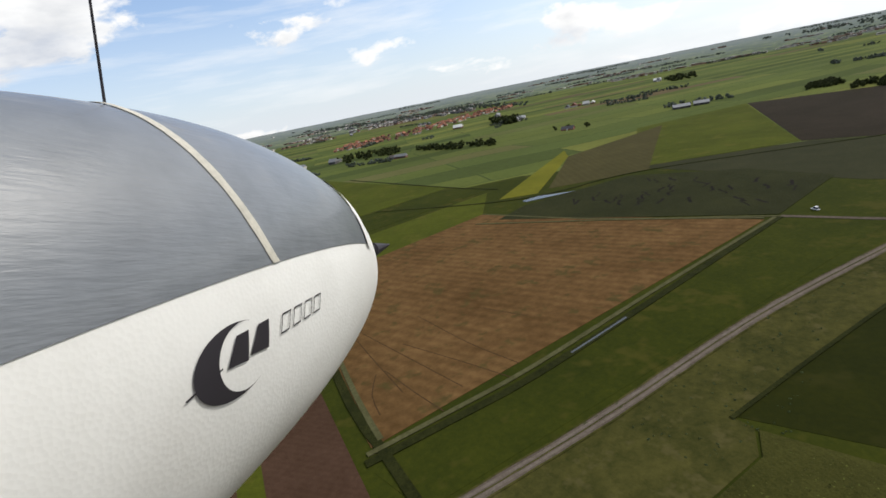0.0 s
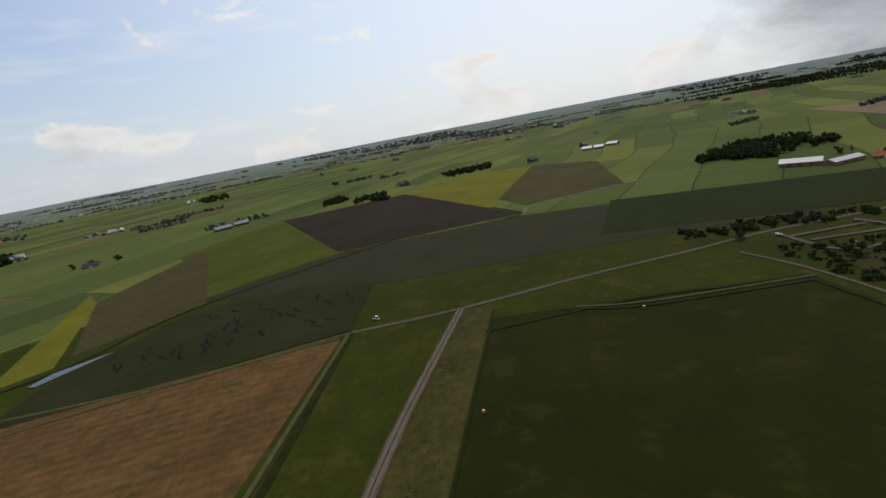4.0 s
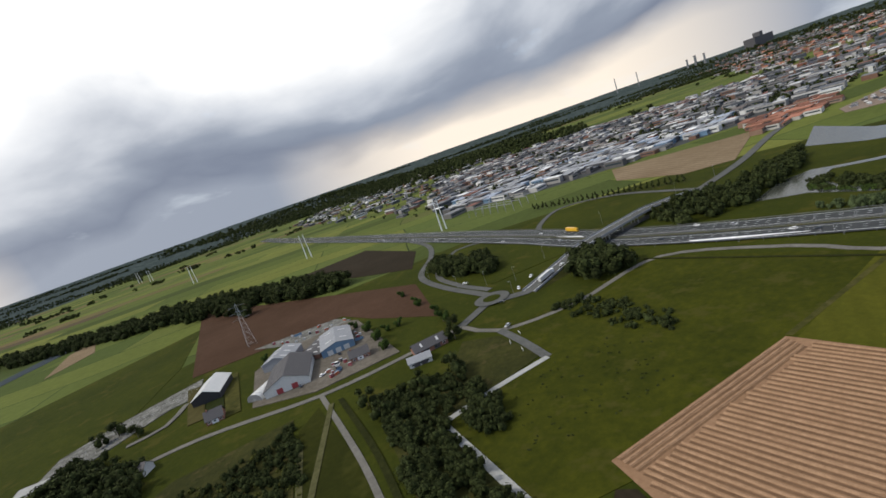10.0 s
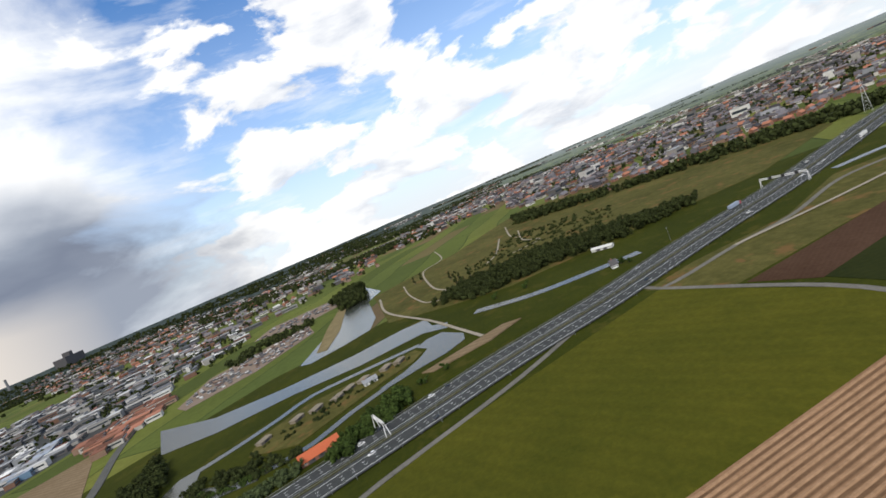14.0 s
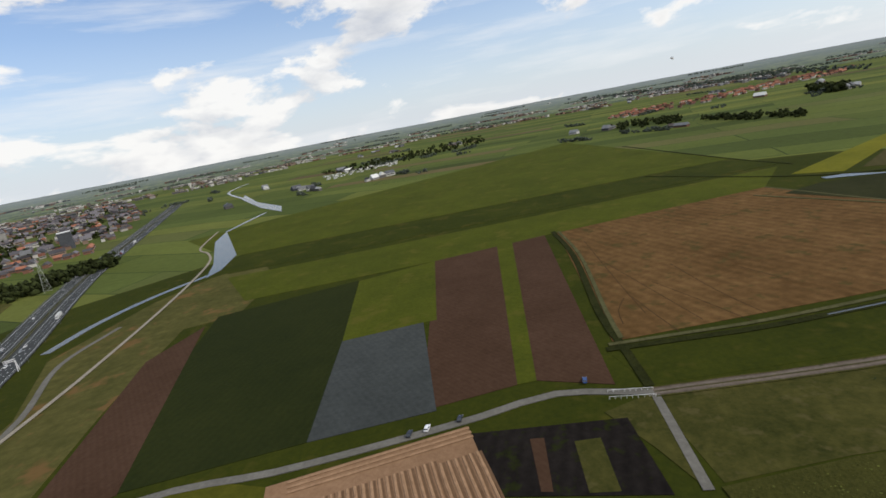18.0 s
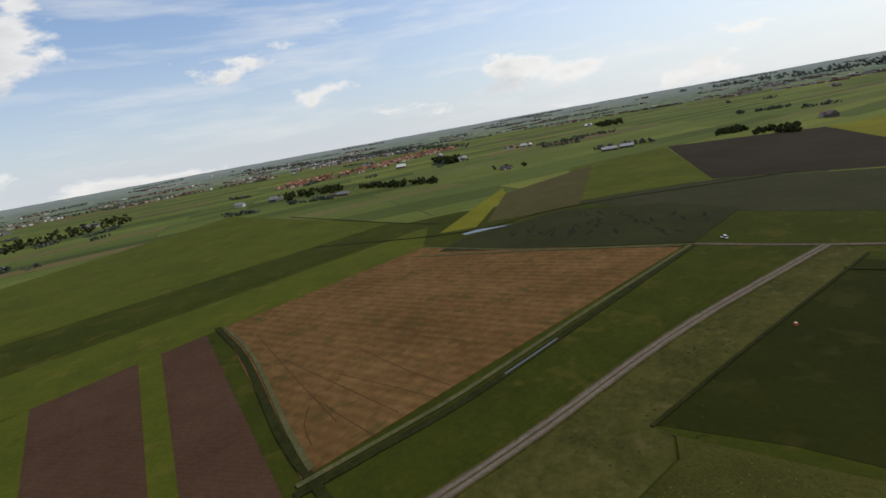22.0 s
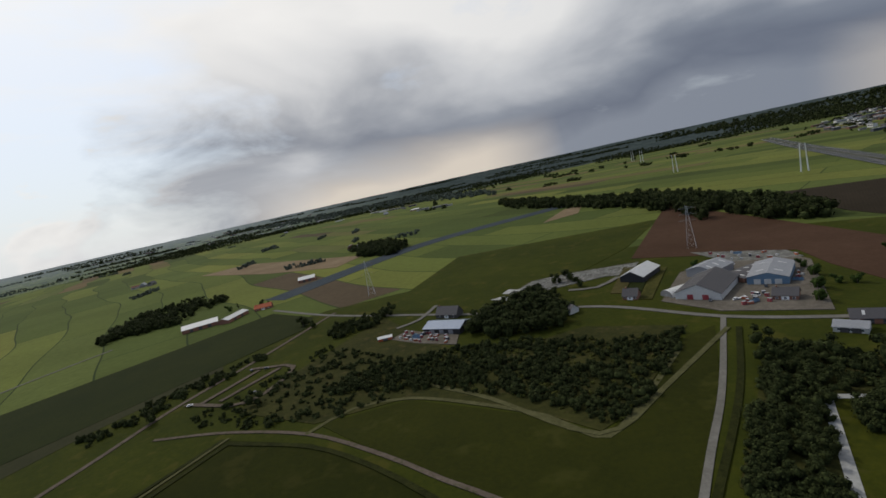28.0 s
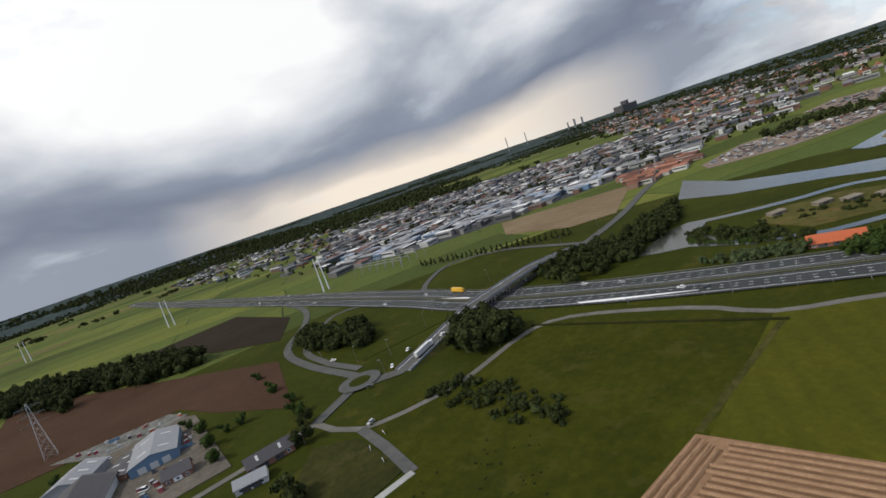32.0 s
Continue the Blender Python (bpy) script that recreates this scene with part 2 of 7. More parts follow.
M_STRAWPLAIN = land("tan_stubble", (0.1276, 0.0912, 0.0531), (0.1958, 0.1470, 0.0934), rows=(30, 6, 0.15))
M_GREY = land("grey_crop", (0.0316, 0.0354, 0.0344), (0.0536, 0.0594, 0.0584), rows=(-22, 3, 0.06))
M_BLUE = land("blue_crop", (0.0315, 0.0416, 0.0500), (0.0501, 0.0614, 0.0717), rows=(60, 4, 0.2))
M_ASPHALT = land("asphalt", (0.0342, 0.0368, 0.0366), (0.0545, 0.0586, 0.0606), big=0.05, small=0.8, rough=0.8, bump=0.1)
M_ASPHALT2 = land("worn_asphalt", (0.0586, 0.0604, 0.0574), (0.0956, 0.0964, 0.0904), big=0.05, small=0.8, rough=0.85, bump=0.1)
M_LANE = land("pale_asphalt", (0.0886, 0.0844, 0.0734), (0.1486, 0.1414, 0.1254), big=0.06, small=0.8, rough=0.9, bump=0.1)
M_GRAVEL = land("gravel", (0.062, 0.048, 0.037), (0.110, 0.090, 0.071), big=0.08, small=0.7, patch=(0.046, 0.048, 0.022))
M_ROUGHPATH = land("reed_path", (0.042, 0.042, 0.017), (0.085, 0.082, 0.038), big=0.1, small=0.6)
M_CONCRETE = land("concrete", (0.2036, 0.2044, 0.1934), (0.3136, 0.3144, 0.3004), big=0.06, small=0.9, rough=0.85, bump=0.1)

M_DITCH = land("ditch_weeds", (0.0099, 0.0121, 0.0036), (0.0265, 0.0288, 0.0077), big=0.08, small=0.6, bump=0.8)
M_YARD = land("yard", (0.0656, 0.0574, 0.0454), (0.1386, 0.1224, 0.1004), big=0.06, small=0.7, patch=(0.0736, 0.0664, 0.0554))
M_RUBBLE = land("rubble", (0.0386, 0.0384, 0.0324), (0.2036, 0.1994, 0.1854), big=0.12, small=0.22, bump=1.0, patch=(0.0386, 0.0464, 0.0224))
M_TAN = land("pink_gravel", (0.1336, 0.1024, 0.0804), (0.2036, 0.1594, 0.1304), big=0.03, small=0.4)
M_REED = land("reeds", (0.1136, 0.0894, 0.0454), (0.1836, 0.1494, 0.0804), big=0.08, small=0.6)
M_PATH = land("shell_path", (0.19, 0.168, 0.135), (0.28, 0.252, 0.205), big=0.08, small=0.7)

def water_mat():
    m, nt, bsdf = nodes_of("water")
    pos = place_node(nt)
    nt.links.new(ramp_node(nt, noise_node(nt, 0.03, 3, 0.5, pos), [(0.3, (0.026, 0.03, 0.024)), (0.7, (0.045, 0.048, 0.038))]), bsdf.inputs["Base Color"])
    bsdf.inputs["Roughness"].default_value = 0.2
    bump_node(nt, bsdf, noise_node(nt, 0.8, 3, 0.6, pos), 0.4, 0.2)
    return m


M_WATER = water_mat()


def polder_mat():
    """The wide polder land: long parcels of differing grass and crops with dark ditches between them."""
    m, nt, bsdf = nodes_of("polder")
    br = nt.nodes.new("ShaderNodeTexBrick")
    br.offset, br.squash = 0.37, 1.0
    br.inputs["Scale"].default_value = 1.0
    br.inputs["Brick Width"].default_value, br.inputs["Row Height"].default_value = 430.0, 74.0
    br.inputs["Mortar Size"].default_value, br.inputs["Mortar Smooth"].default_value = 1.3, 0.5
    br.inputs["Color1"].default_value, br.inputs["Color2"].default_value = (0, 0, 0, 1), (1, 1, 1, 1)
    br.inputs["Mortar"].default_value = (0.5, 0.5, 0.5, 1)
    bend = nt.nodes.new("ShaderNodeVectorMath")         # parcels drift a little off the straight
    bend.operation = "MULTIPLY_ADD"
    wander = nt.nodes.new("ShaderNodeTexNoise")
    wander.inputs["Scale"].default_value, wander.inputs["Detail"].default_value = 0.0011, 2
    nt.links.new(place_node(nt), wander.inputs["Vector"])
    nt.links.new(wander.outputs["Color"], bend.inputs[0])
    bend.inputs[1].default_value = (260, 260, 0)
    nt.links.new(place_node(nt, 27), bend.inputs[2])
    nt.links.new(bend.outputs[0], br.inputs["Vector"])
    pos = place_node(nt)
    col = ramp_node(nt, br.outputs["Color"], [(0.0, (0.036, 0.049, 0.0140)), (0.18, (0.073, 0.091, 0.0215)), (0.36, (0.049, 0.066, 0.0175)), (0.52, (0.094, 0.109, 0.0250)), (0.66, (0.060, 0.080, 0.0210)), (0.78, (0.110, 0.117, 0.0270)), (0.89, (0.068, 0.086, 0.0230)), (0.95, (0.110, 0.080, 0.0400)), (1.0, (0.058, 0.044, 0.0290))])
    grain = mix_node(nt, 0.5, noise_node(nt, 0.004, 6, 0.65, pos), noise_node(nt, 0.12, 4, 0.7, pos))
    col = mix_node(nt, 0.55, col, mix_node(nt, 1.0, col, ramp_node(nt, grain, [(0.3, 0.5), (0.7, 1.55)]), "MULTIPLY"))
    col = mix_node(nt, br.outputs["Fac"], col, (0.022, 0.034, 0.012))
    nt.links.new(col, bsdf.inputs["Base Color"])
    bsdf.inputs["Roughness"].default_value = 0.95
    bsdf.inputs["Specular IOR Level"].default_value = 0.03
    return m


M_POLDER = polder_mat()


def flat_mat(name, col, rough=0.7, metal=0.0, spread=0.25, scale=1.5, island=False, spec=0.4):
    """Paint, metal, brick and the like: a base colour with weathering at two scales, and per-piece variation."""
    m, nt, bsdf = nodes_of(name)
    pos = place_node(nt)
    n = mix_node(nt, 0.5, noise_node(nt, scale, 4, 0.6, pos), noise_node(nt, scale * 9, 3, 0.6, pos))
    if island:
        g = nt.nodes.new("ShaderNodeNewGeometry")
        n = mix_node(nt, 0.6, n, g.outputs["Random Per Island"])
    lo, hi = tuple(c * (1 - spread) for c in col), tuple(min(0.95, c * (1 + spread)) for c in col)
    nt.links.new(ramp_node(nt, n, [(0.3, lo), (0.7, hi)]), bsdf.inputs["Base Color"])
    bsdf.inputs["Roughness"].default_value, bsdf.inputs["Metallic"].default_value = rough, metal
    bsdf.inputs["Specular IOR Level"].default_value = spec
    return m


# ---- ground ----


def mesh_object(name, verts, faces, mat, parent=None):
    me = bpy.data.meshes.new(name)
    me.from_pydata(verts, [], faces)
    me.update()
    if mat:
        me.materials.append(mat)
    ob = new(name, me)
    if parent:
        ob.parent = parent
    return ob


def ground_sheet():
    rings, spokes = [60, 140, 260, 420, 640, 950, 1400, 2000, 2800, 3700, 4850], 96
    verts, faces = [(0, 0, 0)], []
    for r in rings:
        for k in range(spokes):
            a = 2 * math.pi * k / spokes
            verts.append((r * math.cos(a), r * math.sin(a), 0))
    for k in range(spokes):
        faces.append((0, 1 + k, 1 + (k + 1) % spokes))
    for i in range(len(rings) - 1):
        for k in range(spokes):
            a, b = 1 + i * spokes + k, 1 + i * spokes + (k + 1) % spokes
            faces.append((a, a + spokes, b + spokes, b))
    return tagged(mesh_object("ground", verts, faces, M_POLDER), "flat green polder land cut into long parcels", "ground", kind="structure")


ground_sheet()


def field(name, mat, label, corners, z):
    """A flat parcel a little above the sheet, with skirts down to it."""
    bm = bmesh.new()
    top = [bm.verts.new((x, y, z)) for x, y in corners]
    low = [bm.verts.new((x, y, -0.05)) for x, y in corners]
    n = len(top)
    bm.faces.new(top)
    for i in range(n):
        bm.faces.new((low[i], low[(i + 1) % n], top[(i + 1) % n], top[i]))
    bmesh.ops.triangulate(bm, faces=[f for f in bm.faces if len(f.verts) > 4], ngon_method="EAR_CLIP")
    bmesh.ops.recalc_face_normals(bm, faces=bm.faces)
    me = bpy.data.meshes.new(name)
    bm.to_mesh(me)
    bm.free()
    me.materials.append(mat)
    return tagged(new(name, me), label, name.split("_")[-1], kind="structure")


def smooth_line(points, step=12.0):
    """A soft curve through the points (Catmull-Rom)."""
    p = [Vector((*q, 0)) for q in points]
    p = [p[0] * 2 - p[1]] + p + [p[-1] * 2 - p[-2]]
    out = []
    for i in range(1, len(p) - 2):
        n = max(2, int((p[i + 1] - p[i]).length / step))
        for k in range(n):
            t = k / n
            out.append(0.5 * ((2 * p[i]) + (p[i + 1] - p[i - 1]) * t + (2 * p[i - 1] - 5 * p[i] + 4 * p[i + 1] - p[i + 2]) * t * t + (3 * p[i] - p[i - 1] - 3 * p[i + 1] + p[i + 2]) * t ** 3))
    out.append(p[-2])
    return out


def offset_line(line, d):
    out = []
    for i, q in enumerate(line):
        t = (line[min(i + 1, len(line) - 1)] - line[max(i - 1, 0)]).normalized()
        out.append(q + Vector((t.y, -t.x, 0)) * d)
    return out


def ribbon(name, line, width, z, mat, parent=None, thick=0.3):
    a, b = offset_line(line, -width / 2), offset_line(line, width / 2)
    verts, faces = [], []
    for p, q in zip(a, b):
        verts += [(p.x, p.y, z), (q.x, q.y, z), (p.x, p.y, z - thick), (q.x, q.y, z - thick)]
    for i in range(len(a) - 1):
        j = 4 * i
        faces += [(j, j + 1, j + 5, j + 4), (j + 2, j, j + 4, j + 6), (j + 1, j + 3, j + 7, j + 5)]
    return mesh_object(name, verts, faces, mat, parent)


ROADS = {}


def road(name, mat, label, points, width, z):
    line = smooth_line(points)
    ob = ribbon(name, line, width, z, mat)
    ROADS[label] = line
    return tagged(ob, label, "road", kind="structure")


field("home_meadow", M_GRASS, "dark green meadow land around the fields", [(600 * math.cos(k * 0.3927), 600 * math.sin(k * 0.3927)) for k in range(16)], 0.03)
field("estate_ground", M_ASPHALT, "dark paved ground between the warehouses", [(-323.3, -846.5), (-750.4, -1661.3), (-1243.3, -1512.0), (-1521.7, -993.2), (-1524.4, -730.1), (-828.9, -432.0), (-673.8, -503.6), (-510.2, -593.4), (-407.2, -676.2)], 0.066)
field("marsh", M_PARK, "rough olive marsh between stream and motorway", [(-288.6, 66.5), (-297.3, 113.3), (-296.2, 196.1), (-333.0, 286.4), (-301.3, 392.7), (-264.1, 443.2), (-218.1, 469.3), (-187.5, 386.5), (-200.9, 298.0), (-239.6, 293.1), (-240.7, 182.2), (-233.9, 87.8)], 0.072)
field("wheat_field", M_WHEAT, "ripe brown wheat field with tramlines, edged by ditches", [(70.3, 334.1), (273.5, 335.9), (312.7, 102.9), (19.7, 129.9)], 0.224)
field("grass_strip", M_GRASS, "bright green grass strip beside a farm track", [(13.8, 118.9), (322.0, 96.6), (337.0, 39.5), (15.7, 90.9)], 0.130)
field("rough_verge", M_ROUGH, "tussocky rough grass verge beside the track", [(14.6, 85.7), (82.7, 73.0), (190.2, 56.8), (331.9, 22.6), (325.1, 1.8), (107.9, 40.6), (106.5, 33.5), (95.0, 28.0), (47.0, 35.0), (8.0, 37.5), (10.0, 60.0)], 0.156)
field("meadow", M_MEADOW, "large dark green mown meadow", [(307.0, 3.3), (300.6, -85.9), (292.0, -181.0), (227.8, -185.4), (170.8, -171.5), (133.4, -155.6), (128.0, -98.1), (124.8, -80.8), (118.6, 1.3), (108.5, 40.7)], 0.142)
field("maize_field", M_MAIZE, "dense green maize field", [(6, 36), (47, 34), (95, 27), (106, 32), (112, -10), (119, -50), (128, -98), (132, -152), (126, -160), (83, -145), (40, -110), (0, -40)], 0.5)
field("maize_plot", M_MAIZEDARK, "dark green maize field with bare gaps", [(264.1, 303.5), (308.7, 312.4), (428.4, 271.9), (457.0, 166.8), (433.5, 95.7), (325.8, 98.5)], 0.348)
field("dark_crop_field", M_GREYGREEN, "dark green crop field", [(467.5, 287.3), (580.2, 154.5), (603.2, -52.6), (553.4, -293.0), (538.1, -356.6), (410.6, -274.2), (422.8, -172.9), (423.4, -31.5), (420.7, 76.0)], 0.174)
field("ploughed_field", M_PLOUGHDARK, "dark brown ploughed field", [(581.0, 162.0), (955.0, 355.0), (1024.0, 118.0), (616.0, -62.0)], 0.200)
field("yellow_field", M_YELLOW, "sunlit yellow-green grass field", [(1024.0, 116.0), (1174.0, -4.0), (1126.0, -164.0), (752.0, -46.0), (690.0, -31.0)], 0.206)
field("stubble_field", M_OLIVE, "olive brown stubble field", [(1126.0, -166.0), (998.0, -270.0), (695.0, -218.0), (657.0, -77.0), (752.0, -48.0)], 0.192)
field("pasture", M_BRIGHT, "light green pasture dotted with grazing spots", [(760.0, 455.0), (955.0, 357.0), (581.0, 163.0), (466.9, 285.5)], 0.208)
field("olive_field", M_OLIVE, "olive green hay field", [(541.3, 435.2), (773.9, 417.2), (453.7, 263.2), (372.1, 333.1)], 0.214)
field("yellow_strip", M_YELLOW, "yellow-green grass field beside a ditch", [(589.0, 478.7), (541.3, 435.2), (351.9, 332.0), (323.7, 361.7)], 0.210)
field("dark_strip", M_GRASS, "long dark green grass strip", [(-272.2, 526.3), (-72.5, 511.1), (362.6, 496.9), (358.6, 416.1), (-75.3, 437.1), (-249.5, 445.6)], 0.216)
field("light_strip", M_BRIGHT, "light green grass strip along a ditch", [(-244.5, 427.9), (-75.9, 419.4), (346.9, 404.9), (273.5, 335.9), (70.3, 334.1), (-41.8, 327.9), (-74.4, 328.7), (-203.9, 333.3)], 0.202)
field("green_polder", M_BRIGHT, "wide light green polder meadow", [(-394.4, 739.6), (-58.5, 893.3), (386.6, 1102.4), (362.6, 496.9), (-72.0, 524.9), (-275.1, 536.7)], 0.188)
field("ploughed_plot", M_PLOUGH, "reddish brown ploughed plot", [(-41.8, 327.9), (14.2, 331.4), (-32.4, 113.3), (-74.9, 111.1)], 0.254)
field("green_row", M_BRIGHT, "narrow green grass row between ploughed plots", [(14.2, 331.4), (28.3, 332.2), (-23.8, 112.9), (-32.4, 113.3)], 0.250)
field("ploughed_plot", M_PLOUGH, "reddish brown ploughed plot", [(28.3, 332.2), (58.6, 334.3), (4.1, 96.5), (-23.8, 112.9)], 0.266)
field("grey_crop_field", M_GREY, "blue-grey crop field in fine rows", [(-114.2, 202.8), (-64.8, 203.4), (-69.0, 108.8), (-123.3, 108.8)], 0.282)
field("green_plot", M_BRIGHT, "green grass plot behind the grey crop", [(-106.8, 317.7), (-41.8, 327.9), (-56.6, 202.8), (-114.2, 202.8)], 0.268)
field("dark_green_plot", M_DARKGREEN, "dark green crop plot", [(-216.9, 304.8), (-107.0, 319.4), (-114.2, 202.8), (-123.3, 108.8), (-214.5, 104.9)], 0.274)
field("brown_strip", M_PLOUGH, "reddish brown ploughed strip", [(-244.6, 241.6), (-221.9, 287.4), (-196.5, 104.8), (-230.4, 92.1)], 0.290)
field("straw_field", M_STRAW, "harvested straw field", [(-112.9, -164.5), (-135.4, 87.1), (-58.6, 93.2), (-54.3, 28.3), (-12.5, -136.0), (-20.7, -171.5)], 0.276)
field("green_field", M_OLIVEGREEN, "large sunlit olive green grass field", [(-203.4, -166.9), (-236.6, -86.3), (-279.5, 72.0), (-163.7, 100.8), (-135.4, 87.1), (-112.9, -160.6)], 0.262)
field("bush_meadow", M_BUSHLAND, "green meadow with scattered low bushes", [(-203.4, -166.9), (-112.9, -160.6), (-20.7, -159.7), (7.3, -168.0), (8.0, -169.0), (4.2, -245.5), (-58.3, -245.5), (-67.1, -299.4), (-184.2, -275.2)], 0.268)
field("black_soil_plot", M_BLACK, "black bare soil plot", [(-58.4, 88.3), (-2.0, 75.1), (-7.3, 37.9), (-63.5, 56.9)], 0.274)
field("weedy_plot", M_ROUGH, "weedy green plot beside the farm lane", [(14.6, 85.7), (-7.9, 81.2), (-1.4, 57.0), (2.3, 36.2)], 0.270)
field("north_plough", M_PLOUGH, "reddish brown ploughed field behind the farm", [(91.7, -869.9), (-96.4, -482.4), (-62.9, -372.8), (-35.0, -441.7), (-23.0, -491.5), (54.5, -505.7), (107.8, -521.5)], 0.316)
field("north_plough", M_PLOUGHDARK, "dark brown ploughed field beside the motorway", [(-160.2, -809.2), (-169.5, -632.0), (-123.8, -548.1), (-86.7, -627.9), (-32.8, -823.1)], 0.322)
field("meadow_block", M_GRASS, "green meadow beside the ploughed field", [(95.1, -737.4), (117.7, -576.6), (190.5, -381.7), (336.4, -407.5), (361.4, -647.7)], 0.298)
road("bulb_strip", M_BLUE, "long blue-grey crop strip", [(588.6, -498.8), (520.1, -832.5), (315.6, -1088.6)], 52.0, 0.324)
field("tan_field", M_STRAWPLAIN, "tan harvested field", [(1236.0, -849.0), (1167.0, -941.2), (648.7, -797.1), (637.7, -698.6), (856.6, -734.1)], 0.330)
field("tan_field", M_STRAWPLAIN, "tan harvested field", [(295.2, -870.6), (292.7, -1021.5), (261.8, -1056.5), (244.7, -931.6)], 0.336)
field("dark_field", M_DARKGREEN, "dark brown green crop field", [(597.0, -165.8), (516.6, -430.2), (424.6, -403.1), (401.9, -364.3), (454.6, -110.5)], 0.342)
field("inner_meadow", M_INNER, "green meadow enclosed by a curved path", [(237.7, -202.2), (195.9, -232.5), (120.8, -222.1), (88.7, -205.6), (75.4, -227.3), (56.0, -313.6), (41.0, -330.0), (41.1, -253.9), (47.0, -201.0), (51.5, -166.0), (53.5, -138.0), (76.0, -141.0), (93.0, -152.3), (113.4, -162.5), (141.8, -170.1), (180.1, -181.8)], 0.308)
field("scrub_ground", M_SCRUB, "rough scrubland ground under low trees", [(315.8, -209.6), (320.7, -256.3), (316.6, -383.9), (177.4, -284.5), (118.7, -337.1), (55.5, -332.1), (75.2, -232.1), (86.8, -211.6), (121.3, -225.9), (197.3, -235.9), (242.1, -202.7)], 0.324)
field("scrub_ground", M_SCRUB, "rough scrubland ground under low trees", [(18.1, -299.6), (-23.4, -285.4), (-47.1, -311.6), (-62.0, -293.7), (-58.5, -250.7), (4.2, -245.5), (10.7, -170.3), (38.5, -183.4)], 0.330)
field("plot", M_GRASS, "green grass plot inside the slip road", [(-167.6, -571.8), (-118.4, -463.0), (-118.7, -380.2), (-182.8, -365.3), (-209.6, -378.1), (-193.3, -512.8)], 0.346)
field("plot", M_GRASS, "green verge beside the motorway", [(-231.0, -441.0), (-224.0, -351.4), (-321.1, -342.1), (-316.1, -492.0)], 0.352)
field("allotment", M_STRAWPLAIN, "bare tan building plot", [(-490.4, -588.2), (-598.3, -440.7), (-442.0, -375.3), (-406.9, -411.1), (-416.1, -513.8)], 0.358)
field("nature_park", M_PARK, "rolling nature park of rough grass", [(-564.7, -91.5), (-825.1, -93.0), (-924.7, 85.2), (-1182.2, 328.5), (-715.8, 634.5), (-519.3, 528.0), (-446.2, 334.7), (-468.3, 32.1), (-508.4, -29.3)], 0.344)
road("service_road", M_LANE, "pale grey service road beside the motorway", [(-59.3, -333.4), (-67.1, -299.4), (-112.4, -279.7), (-184.2, -275.2), (-205.8, -206.6), (-203.4, -166.9), (-221.8, -129.6), (-256.3, -40.8), (-308.4, 62.6), (-279.5, 72.0), (-288.5, 140.7), (-292.4, 196.9), (-316.1, 273.1), (-305.4, 334.5)], 4.0, 0.380)
road("farm_road", M_LANE, "pale grey asphalt farm road", [(-279.5, 72.0), (-189.3, 97.2), (-134.0, 94.6), (-93.0, 95.1), (-52.3, 97.2), (-19.9, 99.9), (14.6, 85.7)], 4.0, 0.386)
road("farm_track", M_GRAVEL, "worn gravel farm track", [(14.6, 85.7), (82.7, 73.0), (190.2, 56.8), (331.9, 22.6)], 6.4, 0.392)
road("farm_lane", M_LANE, "narrow pale lane", [(14.6, 85.7), (7.4, 56.7), (2.3, 36.2)], 3.2, 0.398)
road("field_path", M_ROUGHPATH, "grassy path between wheat and maize", [(273.5, 335.9), (288.0, 214.0), (316.0, 118.0), (322.0, 96.6)], 2.6, 0.400)
road("field_road", M_GRAVEL, "narrow worn road between fields", [(322.0, 96.6), (331.9, 22.6), (353.4, -65.8), (369.1, -150.8), (382.2, -211.1), (388.9, -296.2), (403.5, -414.0)], 4.0, 0.404)
road("polder_lane", M_LANE, "pale winding polder lane", [(608.0, -62.0), (630.0, -70.0), (657.0, -80.0), (676.0, -140.0), (693.0, -224.0), (690.0, -330.0)], 4.0, 0.398)
road("village_road", M_LANE, "pale asphalt village road", [(531.2, -444.7), (398.5, -404.8), (274.3, -386.2), (204.5, -377.6), (115.5, -378.0), (35.9, -344.1), (-20.7, -334.9), (-59.3, -333.4)], 4.5, 0.410)
road("cross_road", M_LANE, "pale straight road across meadows", [(35.9, -344.1), (40.4, -253.4), (46.3, -201.5), (50.0, -165.4), (53.5, -128.0)], 3.0, 0.416)
road("concrete_track", M_ASPHALT2, "worn grey asphalt track", [(-67.1, -299.4), (-63.9, -274.1), (-58.3, -245.5)], 5.0, 0.422)
road("concrete_track", M_CONCRETE, "pale concrete track", [(-58.3, -245.5), (-27.2, -247.0), (4.2, -245.5)], 3.5, 0.428)
road("concrete_track", M_CONCRETE, "pale concrete track", [(4.2, -245.5), (9.2, -172.1), (13.1, -162.0)], 3.8, 0.434)
field("concrete_pad", M_CONCRETE, "pale concrete yard slab", [(27.6, -160.8), (-3.6, -164.1), (-1.1, -152.9), (14.1, -150.5), (27.9, -154.2)], 0.480)
road("meadow_path", M_GRAVEL, "dirt path along a meadow", [(348.4, -174.0), (296.8, -188.1), (236.0, -192.8), (180.1, -181.8), (141.8, -170.1), (113.4, -162.5), (93.0, -152.3), (76.0, -141.0)], 2.6, 0.446)
road("meadow_path", M_ROUGHPATH, "grassy path edged with tall reeds", [(238.7, -192.2), (227.9, -220.3), (196.7, -234.5), (147.8, -229.9), (113.8, -221.7), (88.7, -207.7), (79.5, -214.5), (70.6, -246.4), (58.4, -299.5)], 3.0, 0.452)
